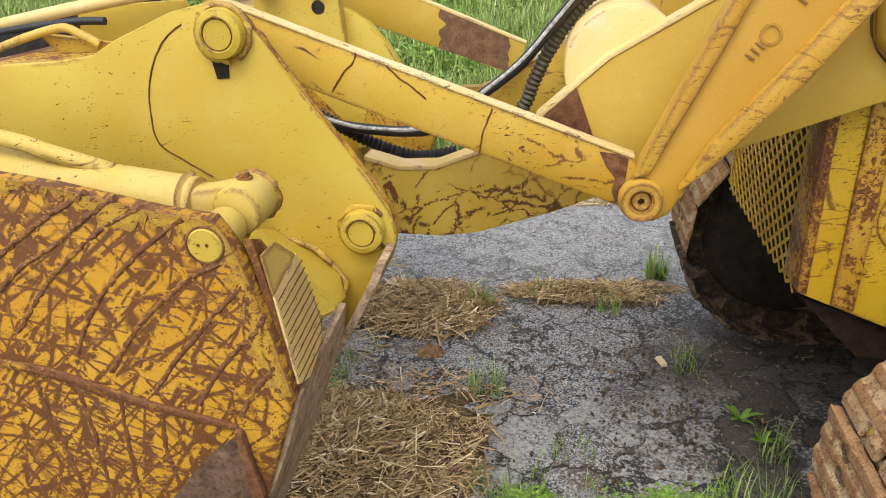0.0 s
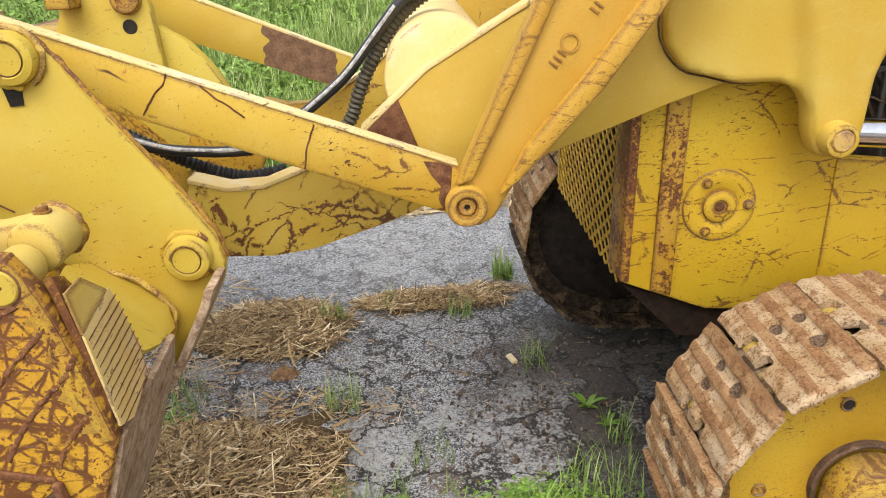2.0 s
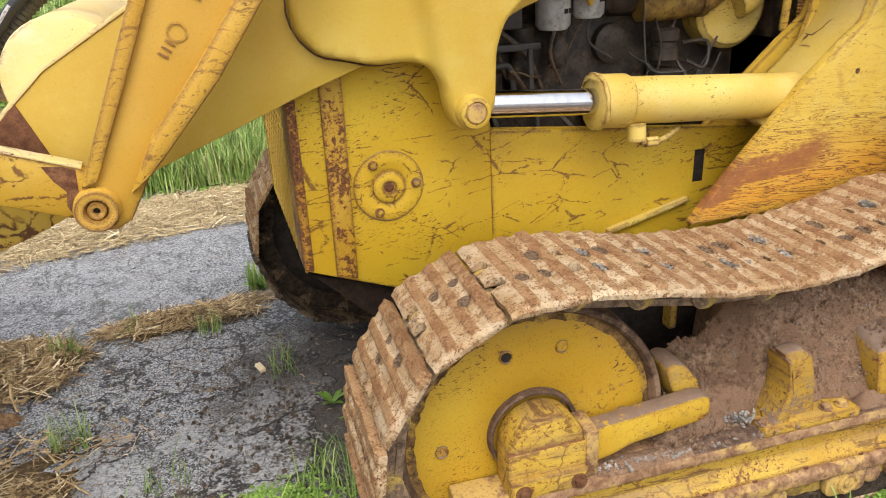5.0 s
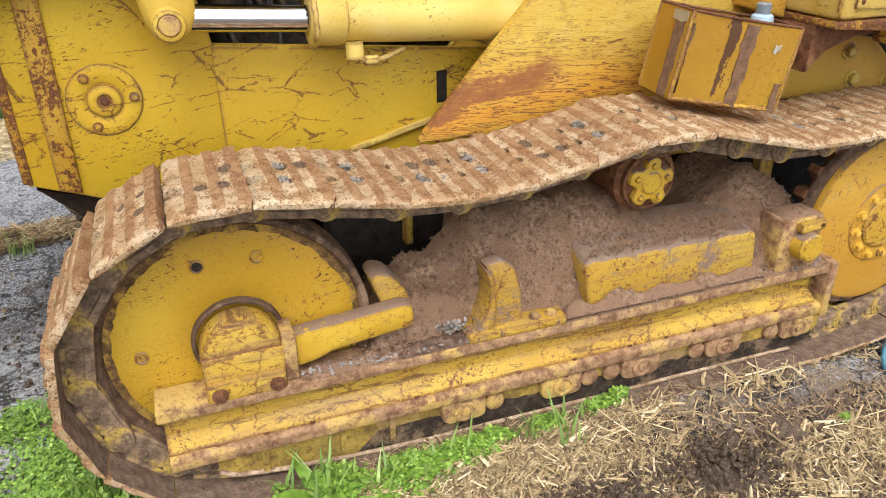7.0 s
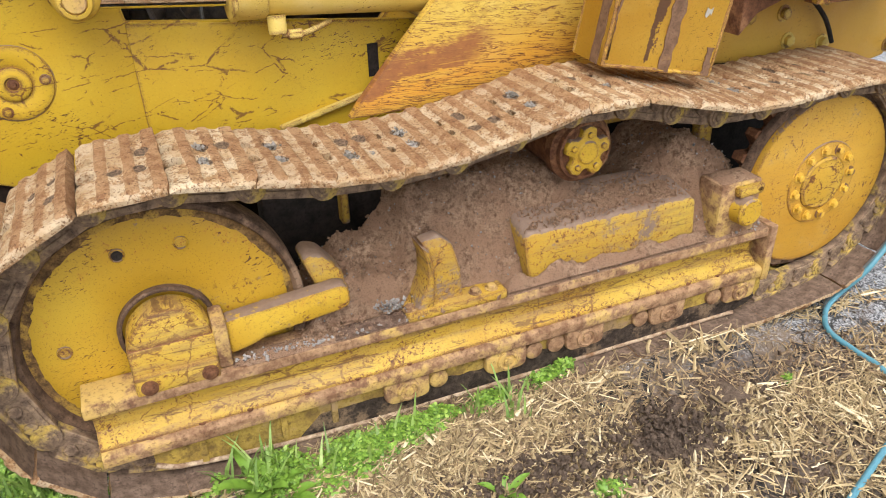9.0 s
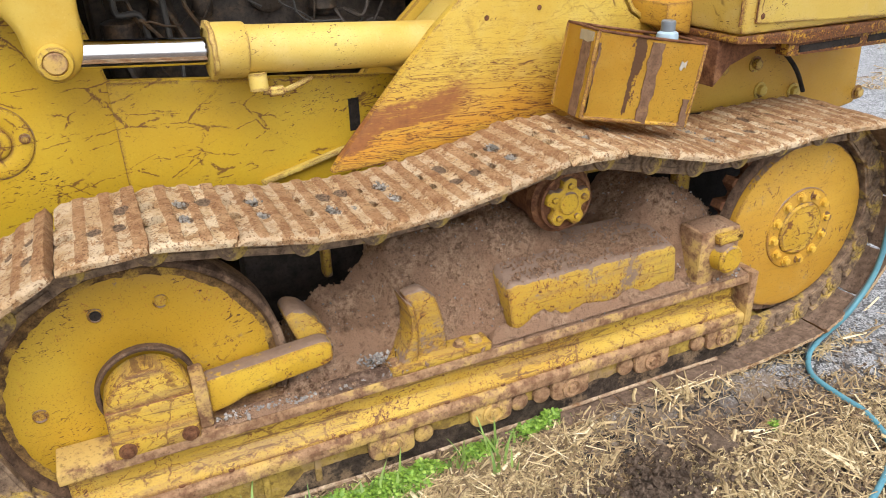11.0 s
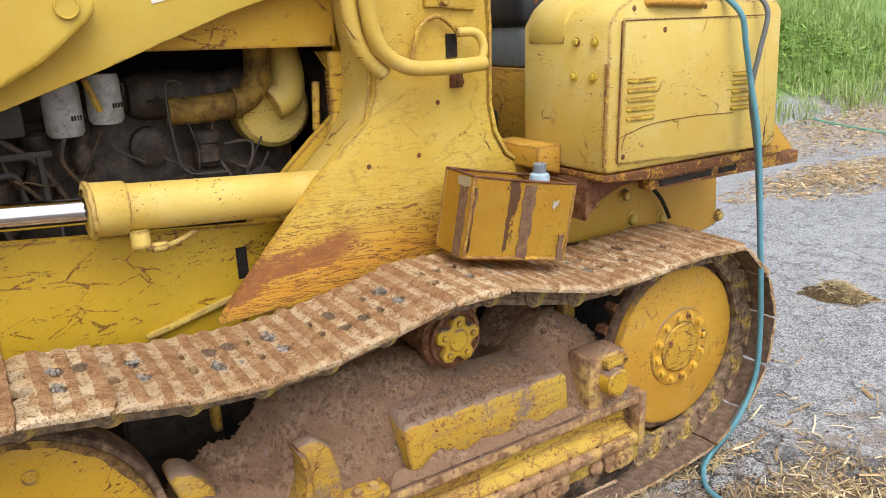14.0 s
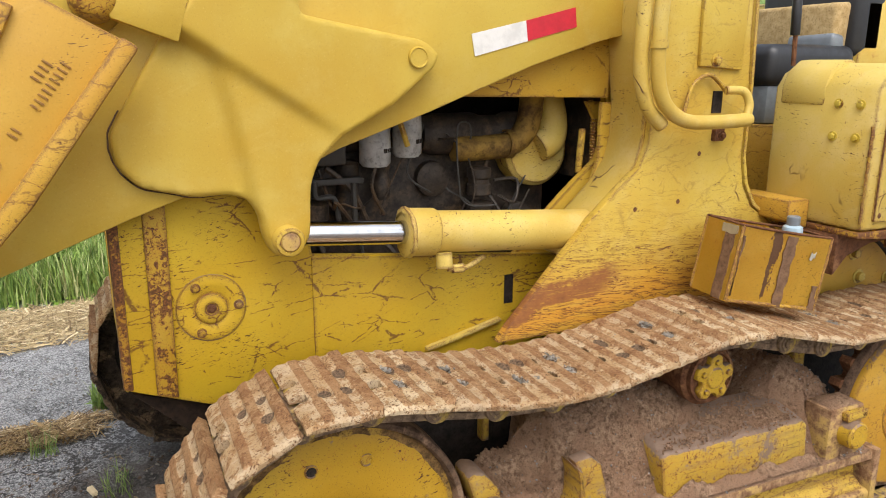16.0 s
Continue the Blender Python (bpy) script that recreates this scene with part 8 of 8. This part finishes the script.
weed(0.93, -0.56, 0.06, 6, 5, "small pale green weed in the straw")
weed(0.69, -0.44, 0.11, 5, 6, "flat pale green leaves in the straw")
weed(-0.55, 2.25, 0.12, 8, 7, "upright light green weed on asphalt")
weed(1.05, -0.56, 0.05, 6, 8, "small pale green weed in the straw")
chip = part("wood_chip", roughen(box(-0.032, 0.032, -0.011, 0.011, 0.0, 0.018, 0.003), 0.003, 40), plain("split_pale_wood", (0.74, 0.60, 0.36), 0.8), None)
chip.matrix_basis = pose(-0.618, 1.407, 0.004, 4, 0, 110)
tagged(chip, "pale chip of split wood on asphalt", "wood chip")


# hollow soil: damp tone darkened further to paint in the hollow's shade
M_HOLLOW = rough_mat("damp_red_soil_shaded", (0.10, 0.058, 0.038), (0.27, 0.175, 0.12), 60, 0.95, 1.0, 0.02)


def soil_sheet(name, x0, x1, y0, y1, z, amp, mat, label, seed, slope=0.0):
    """A thin uneven crust lying on a flat or sloping part."""
    b = bmesh.new()
    nx, ny = max(4, int((x1 - x0) / 0.012)), max(4, int((y1 - y0) / 0.012))
    g = []
    for j in range(ny + 1):
        row = []
        for i in range(nx + 1):
            x, y = x0 + (x1 - x0) * i / nx, y0 + (y1 - y0) * j / ny
            rim = min(i, nx - i, j, ny - j)
            h = 0.0 if rim == 0 else min(1.0, rim / (4 if ny > 8 else 2)) * amp * (0.8 + noise.noise(Vector((x * 13, y * 13, seed))) + 0.5 * noise.noise(Vector((x * 42, y * 42, seed))))
            row.append(b.verts.new((x, y, z + (y - y0) * slope + (h if rim else -0.004))))
        g.append(row)
    for r0, r1 in zip(g, g[1:]):
        for i in range(nx):
            b.faces.new((r0[i], r0[i + 1], r1[i + 1], r1[i]))
    return tagged(part(name, uc(b), mat, None, smooth=80), label, "soil", kind="stuff")


soil_sheet("soil_crust", 0.945, 1.505, -0.078, 0.095, 0.568, 0.010, M_SOIL, "reddish soil crust on the spring cover", 2, 0.16)
soil_sheet("soil_drift", 0.86, 1.56, -0.118, -0.070, 0.424, 0.030, M_SOIL, "soil drifted against the foot of the spring cover", 6)
soil_sheet("rail_soil", 0.13, 1.80, -0.116, -0.05, 0.410, 0.007, M_SOIL, "dried soil lying on the upper rail", 3)
soil_sheet("damp_soil_shaded", 0.36, 0.585, -0.116, -0.055, 0.414, 0.012, M_HOLLOW, "damp soil in the hollow before the bracket, shade painted in", 8)
soil_sheet("block_soil", 1.610, 1.750, -0.098, -0.01, 0.594, 0.008, M_SOIL, "dried soil on the recoil block", 4)
soil_sheet("oily_soil", 0.05, 1.95, -0.115, 0.10, 0.058, 0.010, M_GREASE_SHADE, "oil-dark soil packed into the lower track run", 5)


# ---------------------------------------------------------------- stones
def stones(name, label, spots, seed, mat, size=(0.003, 0.008)):
    """Loose stones round spots of (centre, spread, how many)."""
    rnd = random.Random(seed)
    vs, fs = [], []
    for c, sp, n in spots:
        for _ in range(n):
            p = Vector(c) + Vector((rnd.gauss(0, sp[0]), rnd.gauss(0, sp[1]), rnd.uniform(0, sp[2])))
            s = rnd.uniform(*size)
            k = len(vs)
            ax = [Vector((rnd.uniform(0.6, 1.3) * s, 0, 0)), Vector((0, rnd.uniform(0.6, 1.2) * s, 0)), Vector((0, 0, rnd.uniform(0.4, 0.9) * s))]
            e = Euler((rnd.uniform(0, 6), rnd.uniform(0, 6), rnd.uniform(0, 6))).to_matrix()
            for i in range(3):
                vs += [p + e @ ax[i], p - e @ ax[i]]
            for i in (0, 1):
                for j in (2, 3):
                    for l in (4, 5):
                        fs.append((k + i, k + j, k + l))
    me = bpy.data.meshes.new(name)
    me.from_pydata(vs, [], fs)
    me.materials.append(mat)
    return tagged(new(name, me), label, "gravel", kind="stuff")


spots = []
rnd = random.Random(8)
for k, p in enumerate(POCKETS[0]):
    if 0.02 < p.x < 1.75 and (k % 4 < 2 and rnd.random() < 0.42 or rnd.random() < 0.2):
        spots.append((p, (0.008, 0.013, 0.008) if k % 4 < 2 else (0.005, 0.007, 0.006), rnd.randrange(30, 60) if k % 4 < 2 else rnd.randrange(8, 18)))
stones("track_gravel", "grey gravel caught in the track shoes", spots, 41, M_STONE, (0.002, 0.0065))
stones("frame_gravel", "grey gravel spilled on the roller frame", [(UC @ Vector((x, -0.095, 0.414)), (0.04, 0.010, 0.004), 26) for x in (0.16, 0.24, 0.34, 0.46, 0.54, 1.2, 1.5, 1.75)] + [(UC @ Vector((0.53, -0.05, 0.43)), (0.025, 0.02, 0.02), 120)], 42, M_GRIT)
rnd = random.Random(17)
bank_verts = [v.co.copy() for v in soilbank.data.vertices if v.co.z > 0.43]
stones("soil_lumps", "lumps of dried soil on the frame", [(rnd.choice(bank_verts), (0.004, 0.004, 0.004), 1) for _ in range(6500)], 47, M_SOIL, (0.0014, 0.0080))
stones("bank_grit", "pale grit scattered on the dried soil", [(rnd.choice(bank_verts), (0.006, 0.006, 0.005), 1) for _ in range(1100)], 49, M_GRIT, (0.0015, 0.0050))
stones("cover_crumbs", "crumbs of dried soil on the spring cover", [(UC @ Vector((0.96 + 0.045 * (k % 12), -0.06 + 0.06 * (k // 12), 0.578 + 0.010 * (k // 12))), (0.02, 0.02, 0.010), 34) for k in range(36)], 48, M_SOIL, (0.002, 0.006))
stones("soil_crumbs", "crumbs of dried soil on the frame", [(UC @ Vector((0.30 + 0.06 * k, -0.07, 0.415)), (0.03, 0.02, 0.008), 34) for k in range(24)], 44, M_SOIL, (0.003, 0.010))
stones("earth_crumbs", "crumbs of brown earth among the straw", [((1.22, -0.46, 0.03), (0.09, 0.06, 0.02), 320), ((0.85, -0.42, 0.02), (0.1, 0.05, 0.01), 160), ((0.65, -0.33, 0.02), (0.25, 0.08, 0.006), 700), ((1.2, -0.5, 0.012), (0.5, 0.15, 0.006), 800), ((2.0, -0.62, 0.0), (0.35, 0.2, 0.004), 500), ((-0.6, 1.0, 0.0), (0.3, 0.3, 0.004), 300)], 45, M_EARTH, (0.004, 0.013))
stones("yard_gravel", "loose pale grit on the asphalt", [((-1.0, 1.6, 0.0), (0.7, 0.7, 0.003), 900), ((-1.3, 2.8, 0.0), (0.9, 0.5, 0.003), 700), ((3.4, 0.2, 0.0), (0.9, 0.6, 0.003), 700), ((2.3, -0.5, 0.0), (0.3, 0.3, 0.003), 250)], 43, M_STONE, (0.003, 0.009))
